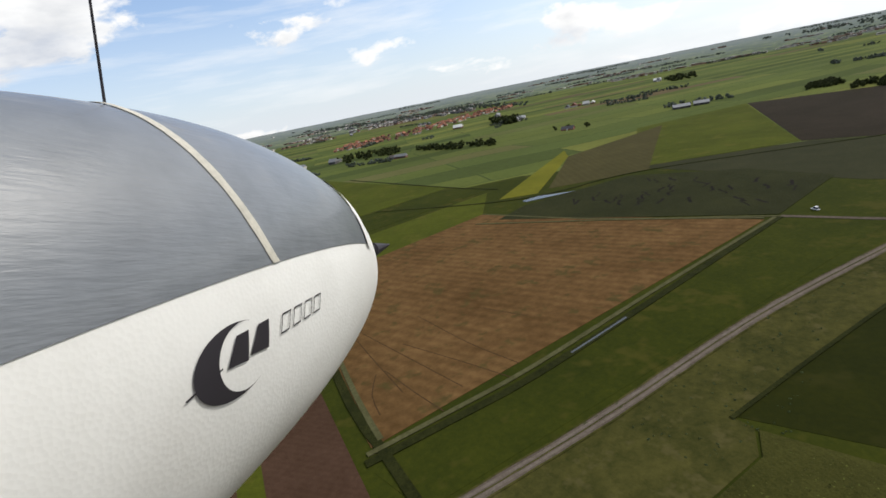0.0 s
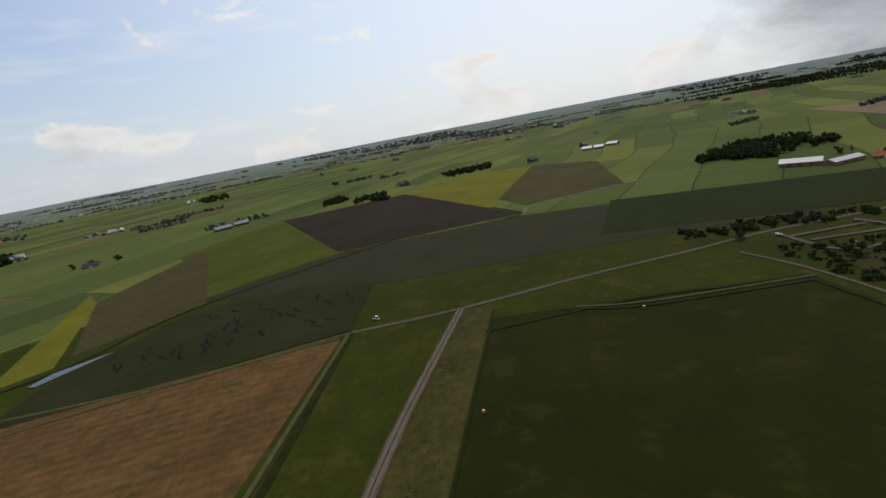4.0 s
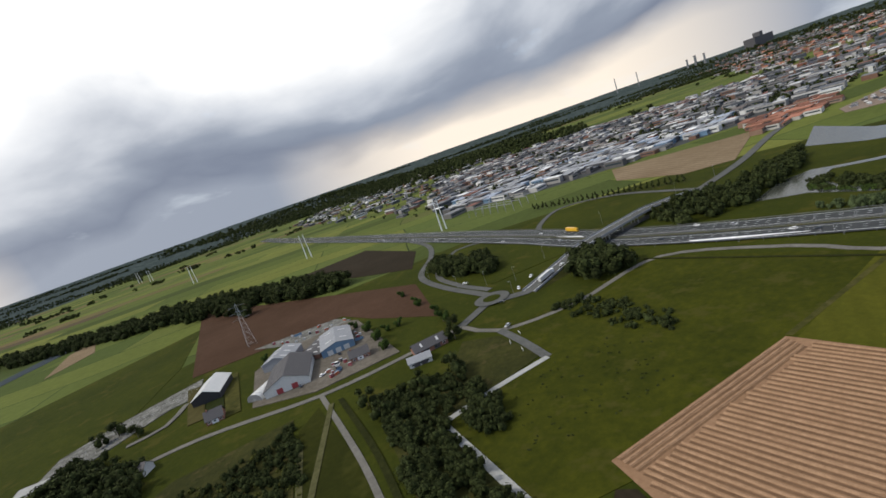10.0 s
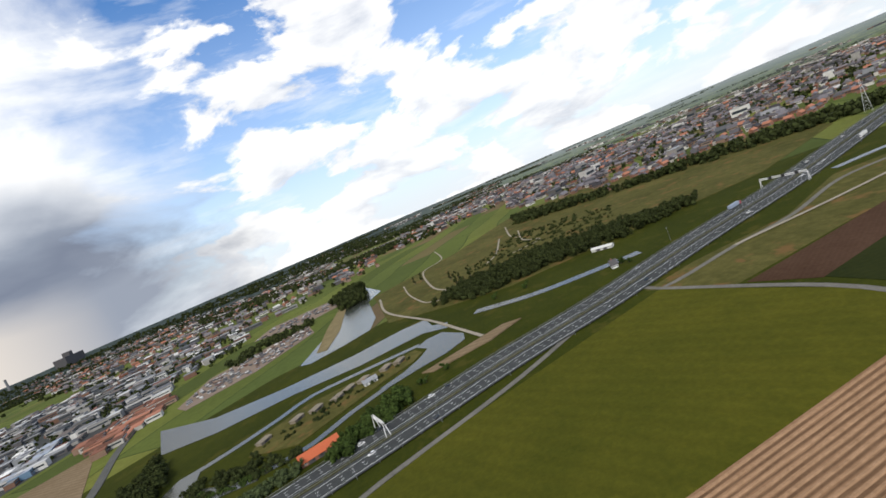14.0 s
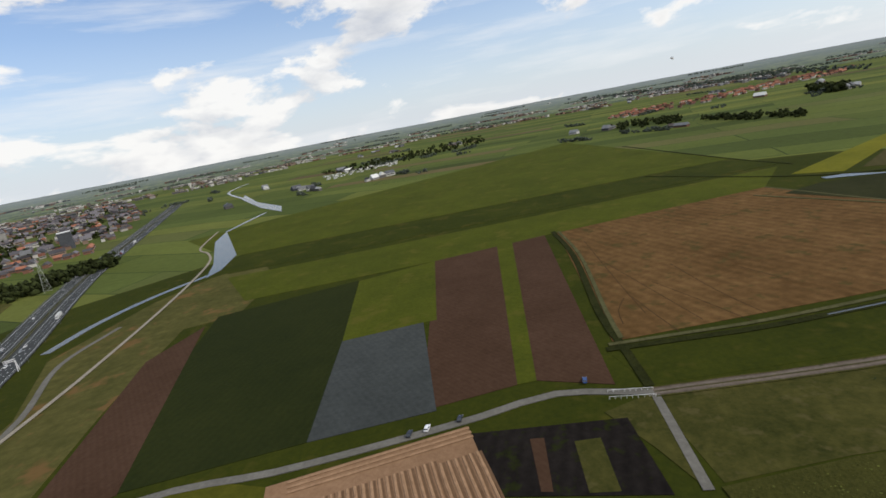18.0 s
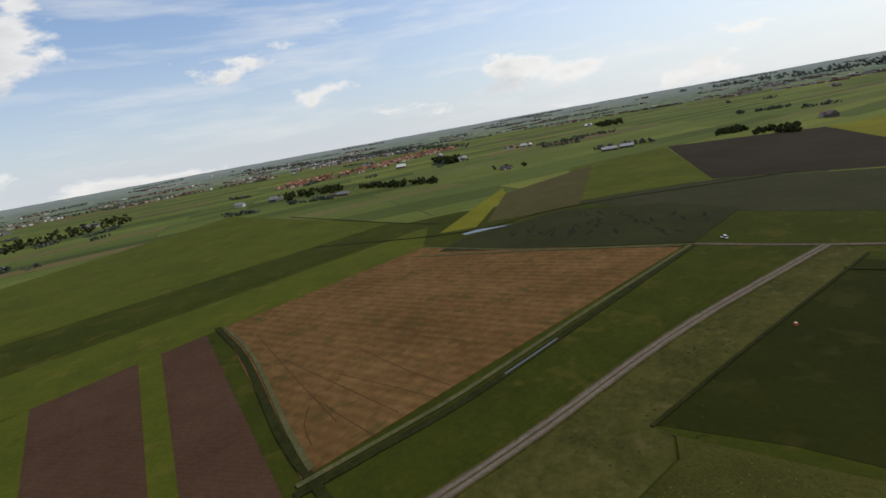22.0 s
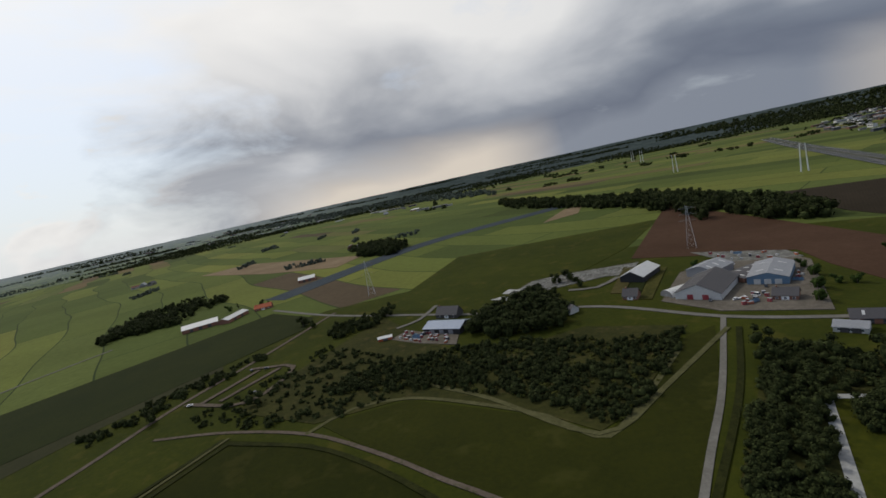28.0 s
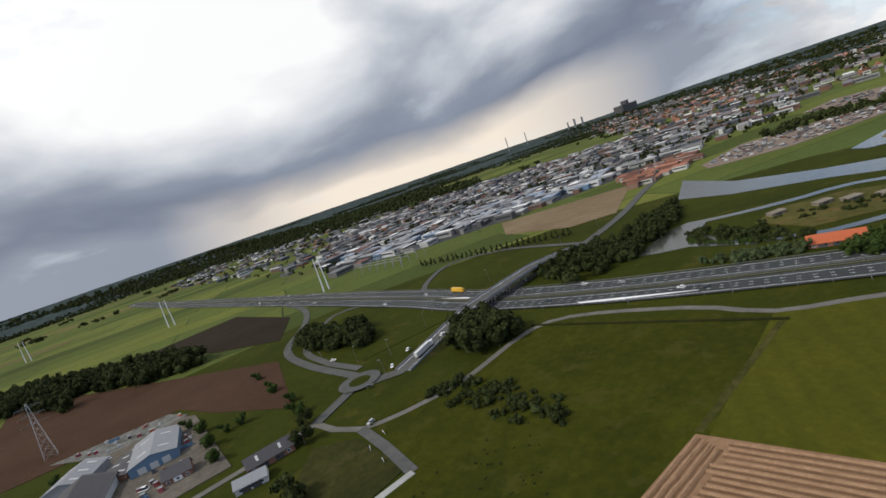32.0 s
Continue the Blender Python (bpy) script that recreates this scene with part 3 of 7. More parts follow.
road("overpass_road", M_ASPHALT2, "grey road over the motorway", [(-97.1, -350.6), (-114.0, -331.5), (-169.6, -340.1), (-207.0, -346.3), (-287.6, -350.2), (-339.4, -348.7), (-430.5, -362.4), (-542.7, -393.1), (-621.5, -408.6)], 9.0, 0.558)
road("slip_road", M_ASPHALT2, "grey slip road to the motorway", [(-101.4, -363.7), (-100.0, -432.9), (-111.5, -500.0), (-159.0, -567.1), (-189.2, -639.2), (-203.4, -746.8)], 6.5, 0.564)
road("slip_road", M_ASPHALT2, "grey slip road to the motorway", [(-109.2, -370.7), (-107.7, -418.8), (-119.7, -477.8), (-177.0, -538.5), (-203.8, -521.1)], 5.5, 0.570)
road("slip_road", M_ASPHALT2, "grey loop road", [(-340.2, -354.1), (-346.8, -455.2), (-311.9, -508.0), (-250.2, -476.5), (-227.9, -437.6), (-222.0, -376.4)], 6.0, 0.576)
road("junction_road", M_ASPHALT2, "grey road from the roundabout", [(-97.1, -350.6), (-59.3, -333.4)], 7.0, 0.582)
field("moat", M_WATER, "grey fort moat water", [(-554.0, -352.1), (-498.3, -278.3), (-485.6, -207.0), (-486.7, -137.3), (-499.0, -82.8), (-495.8, -56.9), (-459.0, -56.4), (-445.3, -43.0), (-426.7, -47.7), (-446.2, -68.6), (-443.9, -92.7), (-438.6, -130.9), (-447.5, -195.3), (-442.8, -263.1), (-455.9, -315.6)], 0.388)
road("moat", M_WATER, "narrow grey moat channel round the fort", [(-359.4, -267.4), (-375.3, -233.4), (-397.3, -199.4), (-416.6, -174.2), (-416.6, -117.7), (-414.0, -77.4)], 8.0, 0.394)
field("moat", M_WATER, "wide grey bend of the fort moat", [(-409.4, -80.3), (-420.6, -69.2), (-420.3, -54.6), (-388.1, -41.7), (-370.8, -45.2), (-358.6, -64.2), (-353.8, -86.1), (-344.7, -112.7), (-350.9, -119.1), (-362.4, -98.5), (-376.6, -83.7), (-392.5, -73.7)], 0.400)
field("moat", M_WATER, "grey moat pool with reeds", [(-290.4, -273.0), (-339.1, -279.1), (-364.5, -269.1), (-369.9, -254.1), (-332.5, -250.5), (-308.7, -216.9), (-312.1, -199.2), (-296.3, -200.5), (-302.4, -243.1), (-294.1, -259.2)], 0.406)
road("moat", M_WATER, "narrow grey moat channel round the fort", [(-303.6, -197.6), (-309.9, -167.9), (-330.0, -143.3), (-346.7, -114.8)], 7.0, 0.412)
field("lake", M_WATER, "grey lake water", [(-552.7, -198.6), (-646.6, -176.4), (-728.6, -164.0), (-868.1, -149.3), (-1054.7, -103.6), (-868.7, -77.2), (-801.9, -104.5), (-635.2, -103.0), (-574.4, -114.2), (-555.6, -145.5), (-541.1, -185.2)], 0.418)
road("canal", M_WATER, "long grey canal beside the motorway", [(-435.0, -17.0), (-403.0, 28.0), (-388.0, 72.0), (-376.0, 124.0)], 12.0, 0.424)
road("stream", M_WATER, "grey winding stream beside meadows", [(-346.3, 305.3), (-336.5, 359.0), (-311.4, 412.5), (-273.3, 457.9)], 8.0, 0.430)
field("stream", M_WATER, "wide grey bend of the stream", [(-272.4, 447.7), (-284.5, 511.9), (-331.5, 672.4), (-338.1, 757.4), (-265.5, 542.0), (-263.8, 472.5)], 0.436)
field("stream", M_WATER, "wide grey bend of the stream", [(-451.7, 1302.7), (-477.5, 1440.3), (-374.8, 1147.5), (-286.4, 970.9), (-270.1, 878.3), (-340.1, 1018.0)], 0.442)
road("stream", M_WATER, "grey winding stream beside meadows", [(-338.1, 757.4), (-324.3, 827.2), (-306.8, 911.3)], 7.0, 0.448)
road("stream", M_WATER, "grey winding stream beside meadows", [(-451.4, 1320.0), (-582.9, 1647.8), (-606.9, 1858.0), (-601.0, 1990.4)], 9.0, 0.454)
field("ditch_pond", M_WATER, "small shiny ditch pond", [(322.2, 326.9), (340.6, 321.8), (365.3, 292.0), (320.1, 319.2)], 0.610)
road("motorway", M_ASPHALT, "dark grey asphalt motorway with white lane lines", [(-185, -2200), (-190, -1600), (-200, -1230), (-216, -698), (-218, -463), (-214, -365), (-226, -270), (-243, -195), (-264, -120), (-288, -38), (-305, 43), (-336, 149), (-372, 290), (-448, 512), (-500, 690), (-640, 1240), (-760, 1700)], 38.0, 0.95)
road("ditch", M_DITCH, "dark weedy ditch between fields", [(68.4, 339.5), (56.1, 264.1), (28.1, 160.9), (22.2, 126.9), (15.2, 89.6)], 4.0, 0.546)
road("verge", M_ROUGHPATH, "pale grassy verge along a ditch", [(72.4, 335.8), (60.1, 260.9), (32.2, 161.9), (24.7, 130.7)], 2.5, 0.572)
road("ditch", M_DITCH, "dark weedy ditch between fields", [(13.8, 123.7), (49.8, 116.8), (89.4, 110.2), (169.7, 104.9), (320.4, 96.4)], 4.0, 0.558)
road("verge", M_ROUGHPATH, "pale grassy verge along a ditch", [(16.6, 127.5), (53.1, 121.4), (94.6, 115.4), (177.6, 110.0), (318.8, 98.7)], 2.5, 0.584)
road("verge", M_ROUGHPATH, "pale grassy verge along a ditch", [(246.2, 316.4), (293.0, 184.5), (315.4, 103.9)], 2.5, 0.590)
road("ditch", M_DITCH, "dark weedy ditch between fields", [(247.5, 497.6), (331.2, 333.9), (452.6, 266.0), (602.8, 83.8)], 3.0, 0.576)
road("ditch", M_DITCH, "dark weedy ditch between fields", [(388.1, 822.5), (362.6, 496.9), (361.9, 400.8)], 3.0, 0.582)
road("ditch", M_DITCH, "dark weedy ditch between fields", [(288.4, 9.4), (299.5, -85.6), (294.3, -135.8), (292.0, -181.0)], 3.0, 0.588)
road("ditch", M_DITCH, "dark weedy ditch between fields", [(301.2, -40.4), (287.2, -85.2), (283.8, -177.9)], 3.0, 0.594)
road("verge", M_ROUGHPATH, "pale grassy verge along a ditch", [(302.0, -47.7), (292.0, -87.8), (289.3, -182.8)], 2.0, 0.620)
road("ditch", M_DITCH, "dark weedy ditch between fields", [(283.8, -177.9), (225.3, -182.4), (176.7, -172.1), (133.7, -156.3)], 3.0, 0.606)
road("ditch", M_DITCH, "dark weedy ditch between fields", [(690.0, -33.0), (616.0, -63.0), (600.0, -40.0)], 3.0, 0.612)
road("ditch", M_DITCH, "dark weedy ditch between fields", [(29.0, -325.4), (34.0, -249.0), (47.2, -164.2)], 3.0, 0.618)
road("ditch", M_DITCH, "dark weedy ditch between fields", [(317.8, 1.8), (177.8, 28.3), (107.0, 40.4)], 1.6, 0.624)
road("verge", M_ROUGHPATH, "pale grassy verge along a ditch", [(34.5, -325.1), (64.4, -250.6), (79.5, -214.4), (99.0, -211.9), (148.1, -236.4), (192.9, -250.5)], 3.0, 0.650)
road("verge", M_ROUGH, "dry olive grass verge between two meadows", [(-196.4, -161.8), (-155.0, -163.0), (-114.0, -164.0)], 2.6, 0.31)
road("ditch", M_DITCH, "dark weedy ditch between fields", [(-179.1, -283.4), (-186.1, -233.1), (-196.1, -159.8)], 2.0, 0.642)
field("farm_yard", M_YARD, "pale dusty farmyard with parked machines", [(72.5, -380.6), (36.4, -353.7), (-18.7, -346.2), (-22.7, -404.2), (-26.6, -457.9), (-15.6, -478.7), (24.5, -477.6), (62.3, -452.9)], 0.488)
field("rubble_field", M_RUBBLE, "grey heap of rubble and broken concrete", [(204.8, -426.8), (194.4, -469.3), (160.9, -486.2), (99.2, -502.7), (103.7, -460.7), (123.2, -462.3), (174.0, -430.9)], 0.514)
field("rubble_field", M_RUBBLE, "grey strip of dumped soil and rubble", [(54.8, -518.9), (-15.8, -493.3), (-24.0, -468.7), (25.1, -472.1)], 0.520)
field("concrete_slab", M_CONCRETE, "pale concrete slab", [(218.7, -416.0), (208.0, -424.4), (185.9, -414.8), (185.1, -405.4)], 0.586)
field("concrete_slab", M_CONCRETE, "pale concrete slab", [(213.2, -432.6), (211.8, -446.1), (187.6, -438.0), (190.0, -427.1)], 0.592)
field("yard", M_YARD, "paved yard beside a shed", [(271.5, -326.7), (266.4, -346.2), (246.0, -339.8), (211.3, -331.2), (204.5, -312.3), (240.8, -317.0)], 0.598)
road("driveway", M_LANE, "pale concrete driveway", [(282.1, -352.3), (270.3, -372.5), (273.8, -411.5)], 4.0, 0.704)
road("driveway", M_LANE, "pale concrete driveway", [(149.0, -426.6), (125.1, -429.0), (112.0, -455.5)], 4.5, 0.710)
road("car_park", M_GRAVEL, "grey car park lane", [(376.2, -214.9), (319.7, -223.1), (331.7, -277.7), (375.5, -272.8)], 4.0, 0.716)
road("car_park", M_GRAVEL, "grey car park lane", [(347.5, -221.7), (344.0, -275.5)], 4.0, 0.722)
road("car_park", M_GRAVEL, "grey car park lane", [(362.1, -215.9), (363.2, -271.3)], 4.0, 0.728)
field("car_storage", M_TAN, "wide pinkish gravel storage lot with rows of vehicles", [(-636.3, -362.1), (-750.7, -353.0), (-848.8, -211.8), (-744.2, -194.5), (-644.7, -265.0), (-603.8, -342.1)], 0.554)
field("car_storage", M_TAN, "wide pinkish gravel storage lot with rows of vehicles", [(-952.4, -325.9), (-1054.1, -304.7), (-1059.3, -166.5), (-920.4, -158.3), (-890.5, -210.1)], 0.560)
field("reed_bank", M_REED, "tan reed bank in the lake", [(-580.9, -180.8), (-719.4, -172.5), (-881.5, -154.9), (-833.2, -143.4), (-660.7, -152.6), (-571.8, -167.6)], 0.746)
field("fort_island", M_PARK, "grassy fort island with ruined walls", [(-341.7, -215.0), (-372.1, -211.1), (-397.2, -177.6), (-397.8, -118.1), (-404.8, -83.2), (-389.1, -78.7), (-376.5, -88.3), (-362.1, -116.6), (-340.8, -148.3), (-320.8, -178.0)], 0.692)
road("park_path", M_PATH, "pale winding park path", [(-844.1, 191.2), (-718.6, 150.3), (-655.9, 152.0), (-644.2, 101.1)], 2.2, 0.758)
road("park_path", M_PATH, "pale winding park path", [(-767.0, -87.0), (-630.8, -87.2), (-484.4, -54.8), (-405.3, -41.7), (-356.6, -33.8)], 3.2, 0.764)
road("park_path", M_PATH, "pale winding park path", [(-790.6, -42.9), (-684.7, -47.7), (-581.5, -41.2), (-557.6, -25.7)], 2.2, 0.770)
road("park_path", M_PATH, "pale winding park path", [(-978.3, 214.1), (-831.0, 169.2), (-771.1, 160.3)], 2.8, 0.776)
road("park_path", M_PATH, "pale winding park path", [(-1116.4, 78.4), (-925.1, 54.4), (-861.1, 5.0), (-670.4, -15.4), (-591.1, -8.2)], 2.8, 0.782)
road("park_path", M_PATH, "pale winding park path", [(-840.8, 151.7), (-701.9, 97.4), (-654.5, 66.3)], 2.8, 0.788)
road("park_path", M_PATH, "pale path beside the stream", [(-288.5, 140.7), (-282.2, 248.4), (-283.4, 400.2), (-293.7, 524.5), (-315.2, 589.5), (-342.4, 641.2), (-358.0, 776.7)], 2.8, 0.794)
field("sand_patch", M_STRAWPLAIN, "bare sandy patch beside the motorway", [(-361.0, -14.8), (-354.5, -1.2), (-339.2, -32.1), (-332.4, -80.2), (-340.0, -87.5)], 0.800)
field("vegetable_plot", M_OLIVE, "narrow vegetable plot beside the farm", [(111.2, -488.3), (99.0, -482.3), (100.7, -405.6), (111.5, -407.9)], 0.636)
field("vegetable_plot", M_DARKGREEN, "narrow vegetable plot beside the farm", [(97.8, -481.1), (85.0, -477.8), (88.8, -395.0), (100.2, -398.0)], 0.642)
field("vegetable_plot", M_ROUGH, "narrow vegetable plot beside the farm", [(83.9, -476.6), (73.3, -473.8), (79.2, -386.5), (88.5, -387.9)], 0.648)
field("soil_strip", M_ROUGH, "weedy green strip through the black soil", [(-24.5, 70.0), (-15.5, 68.5), (-20.5, 44.0), (-29.5, 46.5)], 0.300)
field("soil_strip", M_PLOUGH, "brown dug strip in the black soil", [(-38.5, 77.0), (-33.6, 75.6), (-39.5, 50.5), (-43.0, 51.8)], 0.304)
road("ditch_water", M_WATER, "narrow strip of open water in the ditch", [(112.0, 108.3), (135.0, 106.8), (152.0, 105.8)], 1.2, 0.585)
field("bare_soil", M_PLOUGHDARK, "dark bare soil beside the concrete slab", [(12.8, -151.6), (-0.3, -153.9), (-12.0, -162.1), (-16.0, -157.3), (-12.5, -142.6), (-2.4, -144.3)], 0.365)


# ---- backdrop: the far edge of the land ----


def backdrop_mat():
    """Far parcels, tree belts and roofs, seen so flat that they run together into streaks, with haze painted in towards
    the top.
    """
    m, nt, bsdf = nodes_of("far_land")
    flat = noise_node(nt, 0.006, 5, 0.62, place_node(nt, 0, (1, 1, 22.0)))
    fine = noise_node(nt, 0.02, 4, 0.65, place_node(nt, 0, (1, 1, 9.0)))
    col = ramp_node(nt, flat, [(0.36, (0.060, 0.078, 0.052)), (0.47, (0.105, 0.130, 0.070)), (0.56, (0.135, 0.160, 0.080)), (0.70, (0.165, 0.178, 0.110))])
    col = mix_node(nt, ramp_node(nt, fine, [(0.49, 0.0), (0.55, 0.8)]), col, (0.066, 0.084, 0.078))
    col = mix_node(nt, ramp_node(nt, noise_node(nt, 0.05, 2, 0.5, place_node(nt, 0, (1, 1, 8.0))), [(0.66, 0.0), (0.70, 0.7)]), col, (0.34, 0.33, 0.31))
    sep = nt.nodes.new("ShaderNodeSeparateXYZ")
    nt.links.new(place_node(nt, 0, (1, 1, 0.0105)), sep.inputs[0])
    # painted haze: the colour goes over to pale grey-blue as the land rises
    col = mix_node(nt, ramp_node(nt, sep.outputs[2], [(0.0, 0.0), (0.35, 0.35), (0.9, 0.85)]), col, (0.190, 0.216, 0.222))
    # wooded dunes close the south and west; cloud shade is put into their dark colour
    woods = nt.nodes.new("ShaderNodeVectorMath")
    woods.operation = "DOT_PRODUCT"
    woods.inputs[1].default_value = (-0.52 / 4700, -0.85 / 4700, 0)
    nt.links.new(place_node(nt), woods.inputs[0])
    shaded_dunes = ramp_node(nt, fine, [(0.35, (0.026, 0.036, 0.034)), (0.65, (0.058, 0.072, 0.070))])
    col = mix_node(nt, ramp_node(nt, woods.outputs["Value"], [(0.12, 0.0), (0.45, 1.0)]), col, shaded_dunes)
    nt.links.new(col, bsdf.inputs["Base Color"])
    bsdf.inputs["Roughness"].default_value = 1.0
    bsdf.inputs["Specular IOR Level"].default_value = 0.0
    return m


def backdrop():
    """The land rises softly towards the edge of the sheet, so that its skyline stands where far land would."""
    rng = random.Random(3)
    spokes, verts, faces = 480, [], []
    rows = ((3300, -0.02), (3600, 0.06), (3900, 0.18), (4150, 0.33), (4400, 0.55), (4600, 0.8), (4740, 1.0))
    for k in range(spokes):
        a = 2 * math.pi * k / spokes
        h = 86 + 3 * noise.noise((math.cos(a) * 6, math.sin(a) * 6, 0)) + 2.5 * rng.random()
        for r, z in rows:
            verts.append((r * math.cos(a), r * math.sin(a), h * z))
    n = len(rows)
    for k in range(spokes):
        a, b = n * k, n * ((k + 1) % spokes)
        faces += [(a + i, b + i, b + i + 1, a + i + 1) for i in range(n - 1)]
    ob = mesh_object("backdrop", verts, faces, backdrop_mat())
    for f in ob.data.polygons:
        f.use_smooth = True
    tagged(ob, "hazy far land of parcels and woods at the horizon", "backdrop", kind="structure")


backdrop()

# ---- plants ----
M_LEAF = [flat_mat("leaf_dark", (0.025, 0.0315, 0.0105), 0.85, 0, 0.45, 0.3, True, 0.04), flat_mat("leaf_mid", (0.032, 0.050, 0.012), 0.85, 0, 0.4, 0.3, True, 0.04), flat_mat("leaf_grey", (0.050, 0.066, 0.028), 0.85, 0, 0.35, 0.3, True, 0.04)]
# distant trees: haze is painted in as a paler, greyer leaf colour
M_LEAF.append(flat_mat("leaf_far_hazed", (0.072, 0.086, 0.068), 0.9, 0, 0.35, 0.02, True, 0.04))
M_LEAF.append(flat_mat("leaf_maize", (0.060, 0.064, 0.015), 0.85, 0, 0.45, 0.4, True, 0.04))
M_BARK = flat_mat("bark", (0.07, 0.055, 0.04), 0.95, 0, 0.3, 3.0)


def crown_data(seed, width, height, base, leaves=150, lobes=6, leaf=0.16):
    """An uneven crown: several lumps, each covered by small tilted leaf sprays. Sizes relative to the tree's height of 1."""
    rng = np.random.default_rng(seed)
    verts, faces = [], []
    cs = [(rng.uniform(-0.5, 0.5) * width, rng.uniform(-0.5, 0.5) * width, base + (height * (0.15 + 0.7 * i / max(1, lobes - 1))), width * rng.uniform(0.30, 0.46) * (1.15 - 0.55 * i / lobes)) for i in range(lobes)]
    for cx, cy, cz, r in cs:     # dark inner lumps
        k0 = len(verts)
        for lat in range(1, 4):
            for lon in range(6):
                a, b = math.pi * lat / 4, 2 * math.pi * (lon + 0.5 * (lat % 2)) / 6
                q = r * 0.82 * rng.uniform(0.75, 1.1)
                verts.append((cx + q * math.sin(a) * math.cos(b), cy + q * math.sin(a) * math.sin(b), cz + q * math.cos(a)))
        verts += [(cx, cy, cz + r * 0.85), (cx, cy, cz - r * 0.8)]
        for lon in range(6):
            n = (lon + 1) % 6
            faces.append((k0 + 18, k0 + lon, k0 + n))
            faces.append((k0 + 19, k0 + 12 + n, k0 + 12 + lon))
            for lat in range(2):
                faces.append((k0 + 6 * lat + lon, k0 + 6 * lat + 6 + lon, k0 + 6 * lat + 6 + n, k0 + 6 * lat + n))
    for i in range(leaves):
        cx, cy, cz, r = cs[rng.integers(len(cs))]
        d = rng.normal(size=3)
        d /= np.linalg.norm(d)
        if d[2] < -0.5:
            d[2] *= -1
        c = np.array((cx, cy, cz)) + d * r * rng.uniform(0.8, 1.18)
        u = np.cross(d, rng.normal(size=3))
        u /= np.linalg.norm(u)
        v = np.cross(d, u) + d * rng.uniform(-0.6, 0.6)
        s = leaf * rng.uniform(0.5, 1.1) * 0.5
        k0 = len(verts)
        verts += [tuple(c - u * s - v * s * 0.6), tuple(c + u * s - v * s * 0.5), tuple(c + u * s * 0.6 + v * s), tuple(c - u * s * 0.7 + v * s * 0.8)]
        faces.append((k0, k0 + 1, k0 + 2, k0 + 3))
    return np.array(verts), faces


ROUND = [crown_data(s, 0.75, 0.78, 0.10, 230, 6, 0.115) for s in (1, 2, 3, 4)]
BUSH = [crown_data(s, 1.0, 0.72, 0.02, 130, 5, 0.15) for s in (11, 12, 13)]
TALL = [crown_data(s, 0.30, 0.92, 0.06, 120, 7, 0.10) for s in (21, 22)]
FAR = [crown_data(s, 0.9, 0.8, 0.02, 14, 3, 0.4) for s in (31, 32, 33)]
TUFT = [crown_data(s, 0.9, 0.7, 0.0, 12, 1, 0.6) for s in (41, 42, 43)]


def inside(poly, x, y):
    c, n = False, len(poly)
    for i in range(n):
        (x1, y1), (x2, y2) = poly[i], poly[i - 1]
        if (y1 > y) != (y2 > y) and x < (x2 - x1) * (y - y1) / (y2 - y1) + x1:
            c = not c
    return c


def spots(poly, count, seed, gap=0.0):
    rng = random.Random(seed)
    xs, ys = [p[0] for p in poly], [p[1] for p in poly]
    out, tries = [], 0
    while len(out) < count and tries < count * 60:
        tries += 1
        x, y = rng.uniform(min(xs), max(xs)), rng.uniform(min(ys), max(ys))
        if inside(poly, x, y) and (gap == 0 or all((x - a) ** 2 + (y - b) ** 2 > gap * gap for a, b in out[-200:])):
            out.append((x, y))
    return out


RISE_R, RISE_Z = (0, 3300, 3600, 3900, 4150, 4400, 4600, 4740), (0, -1.7, 5.2, 15.6, 28.6, 47.6, 69, 86)


def land_height(x, y):
    return max(0.0, float(np.interp(math.hypot(x, y), RISE_R, RISE_Z)))


def joined(name, label, category, places, shapes, mat, sizes, seed, squash=(0.8, 1.25), parent=None):
    """Many plants that nobody would count, as one object: each a turned, scaled copy of one of the shapes."""
    rng = np.random.default_rng(seed)
    verts, faces, k0 = [], [], 0
    for x, y in places:
        v, f = shapes[rng.integers(len(shapes))]
        g = land_height(x, y)
        a, h = rng.uniform(0, 6.283), rng.uniform(*sizes)
        w = h * rng.uniform(*squash)
        ca, sa = math.cos(a) * w, math.sin(a) * w
        verts.append(np.stack([v[:, 0] * ca - v[:, 1] * sa + x, v[:, 0] * sa + v[:, 1] * ca + y, v[:, 2] * h - 0.1 + g], 1))
        faces += [tuple(i + k0 for i in q) for q in f]
        k0 += len(v)
    if not verts:
        return None
    return tagged(mesh_object(name, np.concatenate(verts).tolist(), faces, mat), label, category, kind="stuff")


def wood(name, label, poly, count, sizes, seed, shapes=ROUND, mat=0, gap=0.0):
    return joined(name, label, "trees", spots(poly, count, seed, gap), shapes, M_LEAF[mat], sizes, seed)


wood("scrub_wood", "dense dark green scrub wood of low trees", [(266.9, -234.9), (253.3, -279.4), (190.0, -309.3), (136.7, -320.6), (103.3, -312.9), (57.1, -321.4), (68.6, -243.5), (83.1, -216.8), (117.1, -232.1), (180.5, -247.7)], 720, (2.2, 5.8), 1, ROUND + BUSH)
wood("scrub_shrubs", "paler green shrubs between the scrub trees", [(266.9, -234.9), (253.3, -279.4), (190.0, -309.3), (136.7, -320.6), (103.3, -312.9), (57.1, -321.4), (68.6, -243.5), (83.1, -216.8), (117.1, -232.1), (180.5, -247.7)], 420, (1.0, 2.6), 201, BUSH, 4)
wood("tall_wood", "tall dark trees beside the village road", [(204.0, -330.4), (200.6, -377.2), (187.0, -418.2), (166.8, -427.8), (135.3, -370.2), (131.3, -346.2), (144.0, -333.8), (174.1, -320.9)], 110, (8.0, 14.0), 2)
